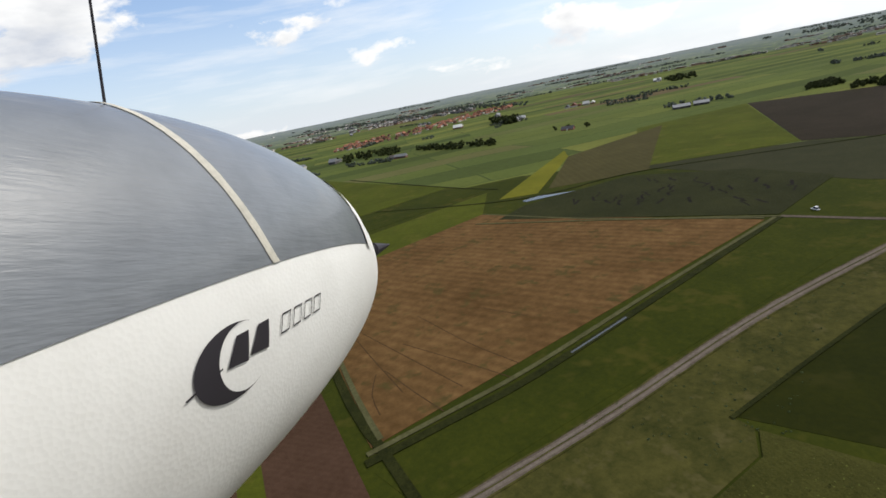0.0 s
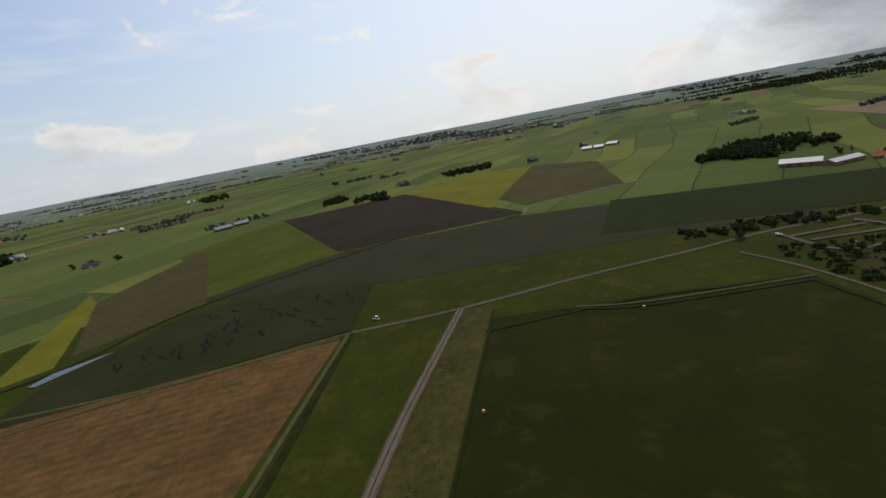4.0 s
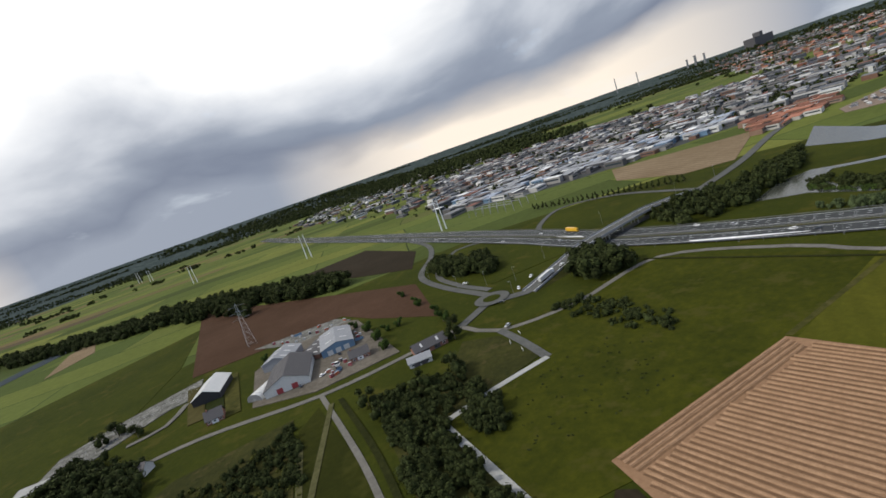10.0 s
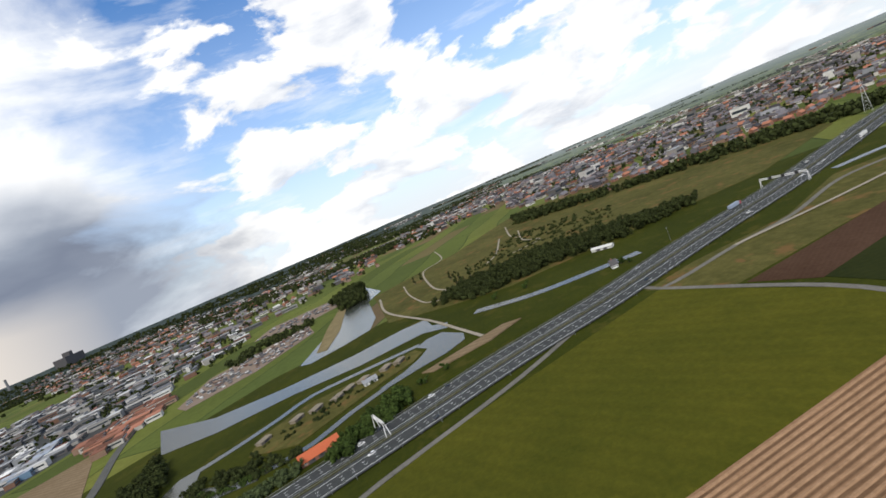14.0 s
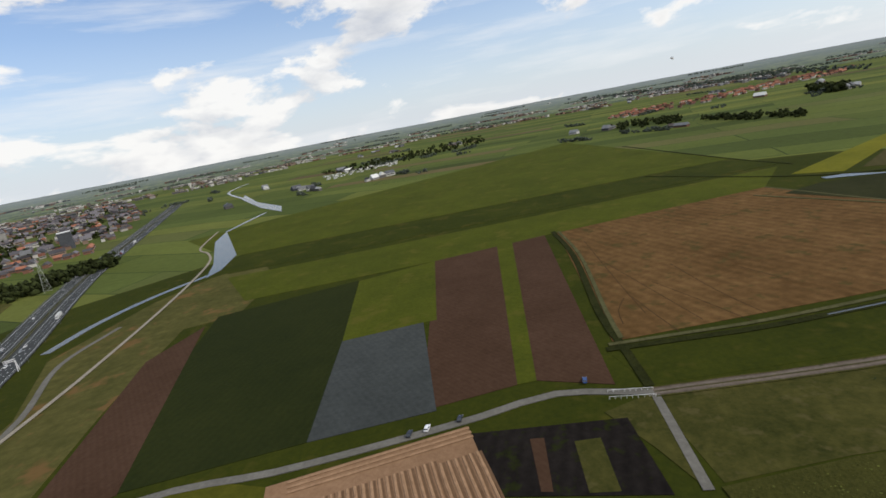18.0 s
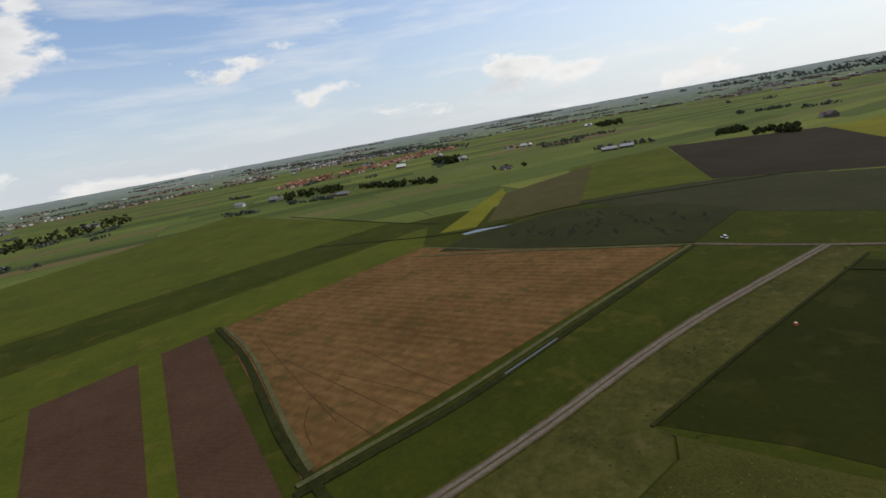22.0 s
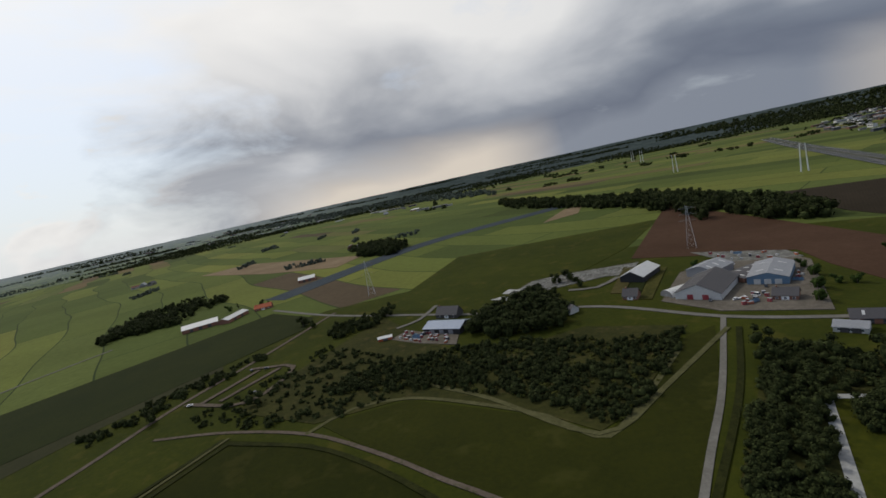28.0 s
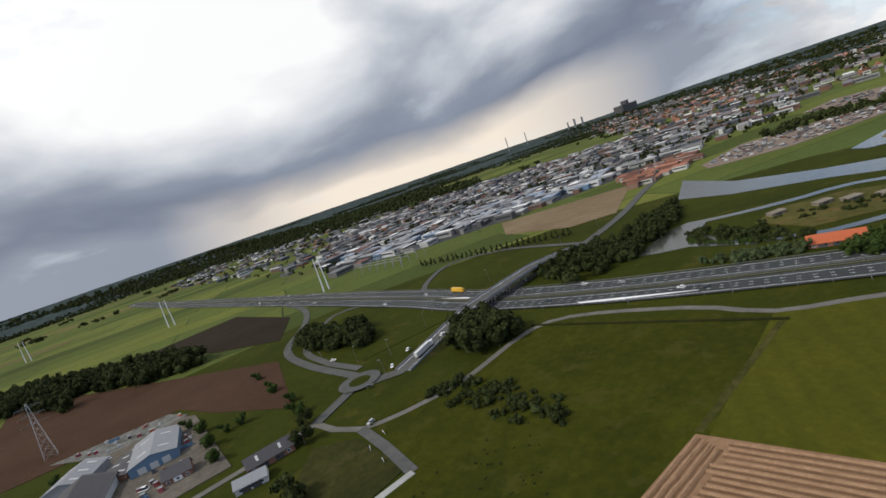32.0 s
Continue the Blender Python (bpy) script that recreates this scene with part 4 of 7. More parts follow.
wood("scrub_wood", "scattered bushes in rough grassland", [(348.1, -190.3), (329.8, -270.4), (330.5, -319.4), (256.9, -294.0), (158.8, -267.0), (176.6, -249.4), (234.2, -210.4), (288.5, -193.5)], 330, (1.2, 4.2), 3, BUSH)
wood("young_wood", "dark green young wood beside the concrete track", [(17.9, -294.6), (2.9, -295.5), (4.0, -239.2), (9.1, -199.5), (13.3, -171.5), (29.7, -168.0), (35.8, -185.4), (29.7, -228.6)], 230, (3.6, 7.4), 4)
wood("young_wood", "dark green young trees near the village road", [(10.1, -274.5), (-19.0, -289.8), (-26.9, -259.2), (-22.2, -247.5), (-1.7, -249.6)], 42, (3.5, 7.5), 5)
wood("young_wood", "clump of dark young trees by the concrete track", [(-4.9, -241.7), (-23.5, -245.0), (-17.2, -222.0), (-0.9, -215.3)], 34, (4.0, 7.5), 6)
wood("bush_clump", "dark bushes scattered over a meadow", [(-101.6, -292.1), (-118.1, -282.9), (-120.0, -245.5), (-111.6, -199.3), (-102.6, -211.4), (-91.6, -244.4)], 62, (2.2, 4.8), 7, BUSH)
wood("tree_clump", "tall dark tree clump beside the overpass", [(-162.0, -331.6), (-180.1, -322.8), (-165.6, -287.8), (-143.5, -283.4), (-145.0, -309.5)], 34, (12.0, 17.0), 8)
wood("tree_clump", "dense dark tree block inside the slip road", [(-130.7, -506.4), (-157.7, -443.5), (-135.3, -403.2), (-115.0, -466.0)], 60, (11.0, 15.0), 9)
wood("tree_belt", "dark tree belt along the road to town", [(-258.0, -337.7), (-297.8, -347.1), (-318.1, -303.5), (-445.7, -312.7), (-364.8, -280.5), (-267.9, -278.2), (-246.5, -292.3)], 150, (8.0, 13.0), 10)
wood("tree_belt", "long dark tree belt behind the ploughed field", [(154.3, -1029.0), (31.5, -861.5), (-43.7, -720.2), (-76.7, -596.6), (-29.0, -634.7), (135.8, -934.0)], 170, (14.0, 20.0), 12)
wood("tree_belt", "long dark tree belt across the polder", [(595.1, -1451.4), (259.8, -1094.5), (146.9, -970.8), (38.9, -722.1), (38.9, -679.7), (136.9, -877.6), (487.3, -1240.5)], 220, (14.0, 20.0), 13)
wood("park_wood", "long dark wood through the nature park", [(-540.0, -37.0), (-588.0, 20.0), (-568.0, 114.0), (-515.0, 195.0), (-466.0, 262.0), (-446.0, 240.0), (-450.0, 150.0), (-474.0, 90.0), (-482.0, 2.0)], 460, (7.0, 12.0), 14)
wood("town_belt", "dark tree belt along the edge of town", [(-1085.8, 274.2), (-777.2, 380.7), (-693.2, 548.5), (-552.0, 630.0), (-501.5, 721.1), (-458.5, 644.5), (-513.4, 546.8), (-655.9, 442.6), (-927.2, 224.9)], 420, (10.0, 15.0), 15, FAR + ROUND[:1])
wood("fort_bushes", "dark bushes round the fort moat", [(-335.9, -259.4), (-335.6, -223.5), (-311.9, -176.8), (-295.0, -172.5), (-306.3, -216.2), (-311.2, -246.0)], 60, (3.0, 6.0), 16, BUSH)
wood("fort_trees", "grey-green willows and dark trees by the fort", [(-274.5, -156.2), (-295.9, -130.1), (-320.9, -103.5), (-294.7, -105.2), (-288.6, -120.5), (-264.7, -147.9)], 60, (6.0, 11.0), 17, ROUND, 1)
wood("verge_willows", "grey-green willows beside the motorway", [(-268.0, -232.1), (-277.2, -202.3), (-286.4, -170.1), (-277.7, -166.3), (-264.4, -201.8)], 40, (4.0, 7.0), 18, ROUND, 2)
wood("fort_bushes", "low dark bushes on the fort island", [(-346.1, -221.0), (-370.8, -169.6), (-393.3, -115.7), (-398.5, -86.2), (-386.4, -87.4), (-346.2, -157.8), (-334.6, -208.5)], 45, (2.0, 4.5), 19, BUSH)
wood("lake_trees", "tall dark trees beside the lake", [(-956.6, -162.9), (-1074.0, -134.8), (-982.5, -105.2), (-819.9, -108.8), (-812.3, -143.0)], 40, (16.0, 24.0), 20)
wood("farm_wood", "dark trees round a farm", [(794.4, -376.7), (862.8, -473.2), (834.3, -534.6), (732.0, -534.7), (709.0, -454.7), (703.5, -383.1)], 130, (8.0, 13.0), 21)
wood("farm_wood", "dark trees round a farm", [(741.6, -879.2), (685.2, -926.6), (566.9, -844.7), (549.1, -753.0), (625.8, -773.5)], 160, (12.0, 18.0), 22)
wood("roadside_bushes", "dark bushes along the field road", [(417.9, -161.7), (413.0, -240.0), (392.0, -299.2), (375.8, -305.0), (388.6, -221.3), (396.5, -161.0)], 75, (2.5, 6.0), 23, BUSH)
wood("roadside_bushes", "dark young trees beside the crossing", [(368.9, -358.6), (329.1, -403.8), (305.7, -368.3), (335.1, -332.4)], 75, (3.0, 7.0), 24)
wood("far_belt", "far tree belt in the polder", [(-295.9, 1751.7), (75.8, 1977.3), (400.6, 2141.3), (325.4, 1704.7), (57.3, 1526.1), (-193.9, 1438.4)], 170, (8.0, 14.0), 25, FAR)
wood("far_belt", "far tree belt in the polder", [(606.0, 1306.7), (735.0, 1179.2), (660.6, 1037.4), (557.2, 1146.4)], 70, (9.0, 14.0), 26, FAR)
wood("far_belt", "far tree belt in the polder", [(707.4, 1046.1), (715.5, 765.2), (664.2, 708.0), (664.9, 965.7)], 60, (9.0, 14.0), 27, FAR)
wood("far_belt", "far tree belt in the polder", [(1161.9, 1224.5), (1160.8, 1111.0), (1042.1, 1000.6), (1080.8, 1130.1)], 50, (14.0, 22.0), 28, FAR)
wood("far_belt", "far tree belt round a farm", [(2105.2, 1114.7), (2163.4, 1016.5), (1902.2, 883.3), (1881.9, 983.6)], 40, (12.0, 18.0), 29, FAR)
wood("far_belt", "tree row beside a farm in the polder", [(1281.0, 40.5), (1358.4, -86.3), (1223.8, -83.1), (1192.5, 29.3)], 60, (8.0, 12.0), 30, ROUND)
wood("far_belt", "trees round a farm in the polder", [(1080.4, 239.3), (1090.1, 166.3), (984.8, 150.1), (1008.9, 218.8)], 34, (8.0, 12.0), 31, ROUND)
wood("far_belt", "dark trees behind a farm", [(779.2, -358.3), (811.2, -427.8), (717.9, -439.9), (683.9, -413.0), (754.6, -383.7), (738.7, -347.0)], 100, (8.0, 13.0), 32, ROUND)
wood("far_belt", "far trees beside the ploughed land", [(1082.4, 307.2), (1185.9, 281.2), (1103.7, 256.9), (1029.4, 286.3)], 40, (8.0, 12.0), 33, ROUND)
wood("far_forest", "wide dark far forest below the horizon", [(597.2, -4460.2), (-1057.6, -4373.9), (-1467.0, -2263.5), (-1382.2, -1761.4), (-1657.9, -2087.0), (-1868.4, -2840.4), (-1072.1, -4370.4), (577.4, -4462.8)], 900, (20.0, 34.0), 34, FAR)
wood("far_forest", "wide dark far forest below the horizon", [(-3567.9, -2742.2), (-3827.0, -1287.2), (-3329.9, -113.5), (-2444.0, 330.9), (-2985.1, 424.7), (-4499.9, -31.8), (-4300.9, -1323.8), (-3580.8, -2725.4)], 600, (18.0, 30.0), 35, FAR)
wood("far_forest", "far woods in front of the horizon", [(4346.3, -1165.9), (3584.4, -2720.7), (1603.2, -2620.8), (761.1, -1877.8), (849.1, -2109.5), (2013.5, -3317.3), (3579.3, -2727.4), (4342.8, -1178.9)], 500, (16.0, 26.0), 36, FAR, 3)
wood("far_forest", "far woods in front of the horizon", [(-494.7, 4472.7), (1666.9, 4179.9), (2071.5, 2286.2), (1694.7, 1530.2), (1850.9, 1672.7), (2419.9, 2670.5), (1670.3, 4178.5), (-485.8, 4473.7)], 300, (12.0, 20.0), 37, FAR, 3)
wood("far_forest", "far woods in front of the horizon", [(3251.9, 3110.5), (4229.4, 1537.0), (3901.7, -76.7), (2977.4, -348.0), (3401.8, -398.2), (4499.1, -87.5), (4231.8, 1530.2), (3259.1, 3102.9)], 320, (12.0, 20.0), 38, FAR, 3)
wood("estate_trees", "dark trees between the warehouses", [(-367.4, -878.0), (-663.0, -1242.6), (-1052.2, -1051.5), (-1259.9, -662.6), (-1270.9, -438.8), (-949.8, -338.6), (-763.5, -447.8), (-558.1, -633.8)], 700, (5.0, 11.0), 39, FAR)
wood("park_bushes", "scattered bushes over the nature park", [(-656.6, 32.4), (-808.0, 165.3), (-717.0, 268.1), (-663.8, 279.9), (-523.4, 199.5), (-625.1, 133.4), (-629.7, 39.7)], 260, (2.0, 5.0), 40, BUSH)
wood("town_trees", "dark trees between town houses", [(-1614.2, 459.1), (-1957.4, 1264.0), (-1913.1, 2240.7), (-1233.2, 2325.7), (-664.2, 1100.4), (-716.1, 828.1), (-932.9, 440.7)], 620, (8.0, 15.0), 41, FAR)
wood("lot_trees", "dark tree rows between the storage lots", [(-794.1, -337.7), (-856.3, -306.9), (-874.3, -208.7), (-816.8, -198.5), (-781.2, -281.6), (-739.9, -314.0)], 80, (7.0, 11.0), 42, FAR)
wood("field_weeds", "patchy weeds in the scrubby verge", [(83.3, 68.2), (185.3, 54.8), (260.4, 30.5), (183.4, 31.1), (107.8, 24.6), (71.1, 41.3)], 200, (0.3, 0.8), 43, BUSH, 2)
wood("meadow_weeds", "tufts of weeds in the bush meadow", [(-14.5, -233.0), (-58.4, -238.1), (-104.8, -229.6), (-71.0, -181.9), (-27.2, -185.4), (-7.0, -199.0)], 170, (0.4, 1.0), 44, BUSH, 0)
wood("maize_plants", "dense maize plants standing in the field", [(10, 33), (47, 31), (95, 24), (103, 28), (109, -10), (116, -50), (125, -98), (128, -148), (84, -140), (43, -106), (3, -40)], 15000, (0.7, 1.3), 45, TUFT, 4)
wood("reed_tufts", "dark reed tufts in the moat", [(-324.4, -255.4), (-311.3, -217.5), (-309.6, -198.8), (-301.9, -195.0), (-298.1, -209.7), (-309.9, -245.6)], 70, (1.5, 3.0), 46, BUSH, 1)


def part(name, bm, mat, parent, label=""):
    me = bpy.data.meshes.new(name)
    bmesh.ops.recalc_face_normals(bm, faces=bm.faces)
    bm.to_mesh(me)
    bm.free()
    me.materials.append(mat)
    ob = new(name, me)
    ob.parent = parent
    if label:
        ob["label"] = label
    return ob


def box(bm, x0, y0, z0, x1, y1, z1):
    v = [bm.verts.new(p) for p in ((x0, y0, z0), (x1, y0, z0), (x1, y1, z0), (x0, y1, z0), (x0, y0, z1), (x1, y0, z1), (x1, y1, z1), (x0, y1, z1))]
    for f in ((0, 3, 2, 1), (4, 5, 6, 7), (0, 1, 5, 4), (1, 2, 6, 5), (2, 3, 7, 6), (3, 0, 4, 7)):
        bm.faces.new([v[i] for i in f])
    return bm


def boxed(*b):
    return box(bmesh.new(), *b)


def empty(name, label, category, group=""):
    return tagged(new(name), label, category, group)


def prism(bm, outline, y0, y1):
    """A body with the given x, z outline from y0 to y1."""
    a, b = [bm.verts.new((x, y0, z)) for x, z in outline], [bm.verts.new((x, y1, z)) for x, z in outline]
    bm.faces.new(a)
    bm.faces.new(b[::-1])
    for i in range(len(a)):
        j = (i + 1) % len(a)
        bm.faces.new((a[i], b[i], b[j], a[j]))
    return bm


def tube(bm, p, q, r0, r1, n=7):
    p, q = Vector(p), Vector(q)
    d = (q - p).normalized()
    u = d.orthogonal().normalized()
    v = d.cross(u)
    rings = [[bm.verts.new(c + (u * math.cos(6.2832 * k / n) + v * math.sin(6.2832 * k / n)) * r) for k in range(n)] for c, r in ((p, r0), (q, r1))]
    for k in range(n):
        bm.faces.new((rings[0][k], rings[0][(k + 1) % n], rings[1][(k + 1) % n], rings[1][k]))
    bm.faces.new(rings[0][::-1])
    bm.faces.new(rings[1])
    return bm


# single trees that stand apart
def tree(label, seed, shape, mat, slim=1.0):
    t = empty("tree", label, "tree", "single trees in the land")
    bm = tube(bmesh.new(), (0, 0, -0.02), (0, 0, 0.55), 0.035, 0.012)
    rng = random.Random(seed)
    for k in range(5):
        a, h = rng.uniform(0, 6.28), rng.uniform(0.22, 0.5)
        tube(bm, (0, 0, h), (0.22 * slim * math.cos(a), 0.22 * slim * math.sin(a), h + 0.22), 0.012, 0.004, 5)
    part("trunk", bm, M_BARK, t)
    v, f = shape
    me = bpy.data.meshes.new("crown")
    me.from_pydata((v + np.array((0, 0, 0.04))).tolist(), [], f)
    me.materials.append(mat)
    ob = new("crown", me)
    ob.parent = t
    return t


TREE_KINDS = [tree("dark green broadleaf tree standing beside fields", 1, ROUND[0], M_LEAF[0]), tree("green broadleaf tree standing beside a farm", 2, ROUND[1], M_LEAF[1]), tree("tall slender poplar in a row", 3, TALL[0], M_LEAF[0], 0.4), tree("tall slender poplar in the nature park", 4, TALL[1], M_LEAF[0], 0.4)]


def plant(kind, x, y, h, turn=0.0):
    return copy_thing(TREE_KINDS[kind], Matrix.Translation((x, y, 0)) @ Matrix.Rotation(turn, 4, "Z") @ Matrix.Diagonal((h, h, h, 1)))


rng = random.Random(5)
for kind, h, places in (
        (0, 10, [(818.9, 680.0), (822.4, 646.1), (833.4, 607.8), (395.4, -369.5), (413.6, -375.9), (316.4, -395.1), (309.9, -220.6), (379.9, -190.6)]),
        (1, 8, [(51.6, -467.3), (-17.3, -439.0), (-21.0, -415.1), (-17.9, -386.0), (-14.4, -362.0), (-29.3, -396.0), (-38.9, -392.2), (-59.4, -358.4), (-65.4, -383.0), (-68.1, -418.4), (-71.4, -461.8)]),
        (0, 11, [(-3.7, -281.1), (-23.7, -279.4), (20.5, -300.1), (20.4, -279.1), (-47.3, -320.8), (-57.3, -339.9), (166.7, -452.7), (156.4, -457.3), (142.6, -435.3)]),
        (1, 6, [(-446.4, 8.8), (-433.3, 37.0), (-369.0, 101.0), (-362.0, 104.0), (-325.7, -72.2), (-318.4, -87.7), (-319.1, -92.2)]),
        (3, 16, [(-656.2, 11.2), (-603.6, 7.4), (-612.5, 14.5), (-756.5, -14.5), (-762.5, -26.4), (-611.7, 28.8)])):
    for x, y in places:
        plant(kind, x, y, h * rng.uniform(0.8, 1.2), rng.uniform(0, 6))
for a, b, n, h in (((-312.2, -558.5), (-370.9, -385.9), 30, 9), ((-299.3, -559.0), (-336.0, -477.5), 0, 9)):
    for k in range(n):
        f = k / max(1, n - 1)
        plant(2, a[0] + (b[0] - a[0]) * f + rng.uniform(-1, 1), a[1] + (b[1] - a[1]) * f, h * rng.uniform(0.85, 1.1), rng.uniform(0, 6))
for k, t in enumerate(TREE_KINDS):      # the models themselves stand among the farm trees
    x, y = ([(583.0, -473.6), (637.6, -461.2), (562.0, -466.6), (629.8, -471.5)])[k]
    t.matrix_basis = Matrix.Translation((x, y, 0)) @ Matrix.Diagonal((9, 9, 9, 1))

# ---- buildings ----
M_WHITE = flat_mat("white_sheet", (0.47, 0.47, 0.455), 0.6)
M_GREYROOF = flat_mat("grey_roof_sheet", (0.20, 0.207, 0.22), 0.6)
M_DARKROOF = flat_mat("dark_tile", (0.055, 0.052, 0.055), 0.75)
M_BLACKWALL = flat_mat("black_boards", (0.022, 0.022, 0.024), 0.8)
M_BRICK = flat_mat("brick_wall", (0.20, 0.095, 0.065), 0.9)
M_ORANGE = flat_mat("orange_tile", (0.36, 0.085, 0.032), 0.8, 0, 0.2)
M_BLUEWALL = flat_mat("blue_sheet", (0.10, 0.17, 0.25), 0.6)
M_BLUEROOF = flat_mat("blue_grey_roof", (0.22, 0.26, 0.33), 0.5)
M_RED = flat_mat("red_paint", (0.25, 0.035, 0.04), 0.6)
M_PANE = flat_mat("window_pane", (0.03, 0.04, 0.05), 0.12, 0, 0.3, 2.0, False, 0.6)
M_STEEL = flat_mat("galvanised_steel", (0.16, 0.165, 0.17), 0.6, 0.2)
M_PAINT = flat_mat("white_paint", (0.72, 0.72, 0.72), 0.6, 0, 0.12)
M_POLE = flat_mat("pale_pole_paint", (0.55, 0.57, 0.58), 0.5)
M_RUBBER = flat_mat("tyre_rubber", (0.02, 0.02, 0.02), 0.9)


def sit(ob, a, b):
    """Stands a thing with its local x axis from a to b on the ground."""
    (ax, ay), (bx, by) = a, b
    ob.matrix_basis = Matrix.Translation((ax, ay, 0)) @ Matrix.Rotation(math.atan2(by - ay, bx - ax), 4, "Z")
    return math.hypot(bx - ax, by - ay)


def barn(name, label, a, b, depth, eave, ridge, wall, roof, along=False, doors=2, lights=0, door_mat=None, windows=0, category="barn"):
    """Front from a to b, depth behind it (to its left); the ridge runs back from the front, or along it."""
    t = empty(name, label, category)
    L = sit(t, a, b)
    D = abs(depth)
    if depth < 0:
        t.matrix_basis = t.matrix_basis @ Matrix.Translation((0, depth, 0))
    bm = bmesh.new()
    o = 0.5
    if along:
        v = [(0, 0), (D, 0), (D, eave), (D / 2, ridge), (0, eave)]
        prism(bm, v, 0, L)
        bmesh.ops.transform(bm, verts=bm.verts, matrix=Matrix(((0, 1, 0, 0), (1, 0, 0, 0), (0, 0, 1, 0), (0, 0, 0, 1))))
    else:
        prism(bm, [(0, 0), (L, 0), (L, eave), (L / 2, ridge), (0, eave)], 0, D)
    part("wall", bm, wall, t)
    span, run = (D, L) if along else (L, D)
    for s in (0, 1):
        bm = bmesh.new()
        x0, x1 = (-o, span / 2) if s == 0 else (span + o, span / 2)
        z0 = eave - o * (ridge - eave) / (span / 2)
        prism(bm, [(x0, z0 + 0.06), (x1, ridge + 0.06), (x1, ridge + 0.32), (x0, z0 + 0.3)], -o, run + o)
        if along:
            bmesh.ops.transform(bm, verts=bm.verts, matrix=Matrix(((0, 1, 0, 0), (1, 0, 0, 0), (0, 0, 1, 0), (0, 0, 0, 1))))
        r = part("roof", bm, roof, t)
        bm = prism(bmesh.new(), [(x0, z0 + 0.3), (x1, ridge + 0.32), (x1, ridge + 0.42), (x0, z0 + 0.4)], 0, 0.25)
        if along:
            bmesh.ops.transform(bm, verts=bm.verts, matrix=Matrix(((0, 1, 0, 0), (1, 0, 0, 0), (0, 0, 1, 0), (0, 0, 0, 1))))
        seam = part("seam", bm, roof, r)        # seams running up the slope
        for k in range(int(run // 3)):
            y = 1.5 + 3 * k
            if k:
                seam = new("seam", seam.data)
                seam.parent = r
            seam.location = (y, 0, 0) if along else (0, y, 0)
        for k in range(lights):
            y = run * (k + 0.5) / lights
            f0, f1 = 0.35, 0.75
            bm = bmesh.new()
            za, zb = z0 + (ridge - z0) * f0 + 0.34, z0 + (ridge - z0) * f1 + 0.36
            xa, xb = x0 + (x1 - x0) * f0, x0 + (x1 - x0) * f1
            prism(bm, [(xa, za), (xb, zb), (xb, zb + 0.15), (xa, za + 0.15)], y - 0.6, y + 0.6)
            if along:
                bmesh.ops.transform(bm, verts=bm.verts, matrix=Matrix(((0, 1, 0, 0), (1, 0, 0, 0), (0, 0, 1, 0), (0, 0, 0, 1))))
            part("skylight", bm, M_WHITE, r, "white roof light")
    for k in range(doors):
        w = min(4.0, L / (doors + 1) * 0.8)
        x = L * (k + 1) / (doors + 1)
        part("door", boxed(x - w / 2, -0.12, 0, x + w / 2, 0.05, min(eave * 0.85, 4.0)), door_mat or M_DARKROOF, t)
        part("door", boxed(x - w / 2, D - 0.05, 0, x + w / 2, D + 0.12, min(eave * 0.85, 4.0)), door_mat or M_DARKROOF, t)
    for k in range(windows):
        x = L * (k + 0.5) / windows
        for y0, y1 in ((-0.1, 0.05), (D - 0.05, D + 0.1)):
            w = part("window", boxed(x - 0.8, y0, 0.9, x + 0.8, y1, min(eave - 0.3, 2.3)), M_PAINT, t)
            part("pane", boxed(x - 0.65, y0 - 0.03 if y0 < 1 else y0, 1.05, x + 0.65, y1 if y0 < 1 else y1 + 0.03, min(eave - 0.45, 2.15)), M_PANE, w)
    return t


def house(label, a, b, depth, eave=3.2, ridge=7.0, wall=None, roof=None):
    t = barn("house", label, a, b, depth, eave, ridge, wall or M_BRICK, roof or M_DARKROOF, True, 1, 0, M_PAINT, 3, "house")
    bm = boxed(1.5, abs(depth) / 2 - 0.4, ridge - 0.6, 2.3, abs(depth) / 2 + 0.4, ridge + 1.2)
    part("chimney", bm, M_BRICK, t)
    return t


# farm with the big halls
barn("farm_hall", "large grey gabled farm hall with dark roof", (63.4, -382.6), (35.3, -373.9), 44, 5.0, 11.0, M_WHITE, M_DARKROOF, False, 2, 0, M_RED)
barn("farm_hall", "grey-roofed farm hall behind the gabled hall", (57.0, -437.3), (37.4, -425.4), 26, 6.0, 9.5, M_GREYROOF, M_GREYROOF, False, 1, 3)
barn("workshop_hall", "blue-walled hall with grey sheet roof", (18.5, -404.7), (-5.2, -399.3), 40, 5.5, 8.5, M_BLUEWALL, M_GREYROOF, False, 3, 2, M_WHITE)
barn("low_shed", "low dark-roofed shed with white roof lights", (34.4, -422.2), (19.6, -409.0), 34, 3.5, 4.6, M_BRICK, M_DARKROOF, False, 2, 4)
house("red-brick farmhouse with dark roof", (7.9, -368.7), (-5.0, -365.5), 10)
barn("cottage", "grey-roofed low farm shed by the village road", (-11.5, -314.2), (-24.6, -309.6), 9, 2.8, 5.0, M_WHITE, M_GREYROOF, True, 2, 0, None, 3)
barn("long_farm", "long dark-roofed farm building", (-20.8, -324.1), (-42.4, -321.5), 10, 3.0, 6.5, M_BRICK, M_DARKROOF, True, 2, 2, None, 4)


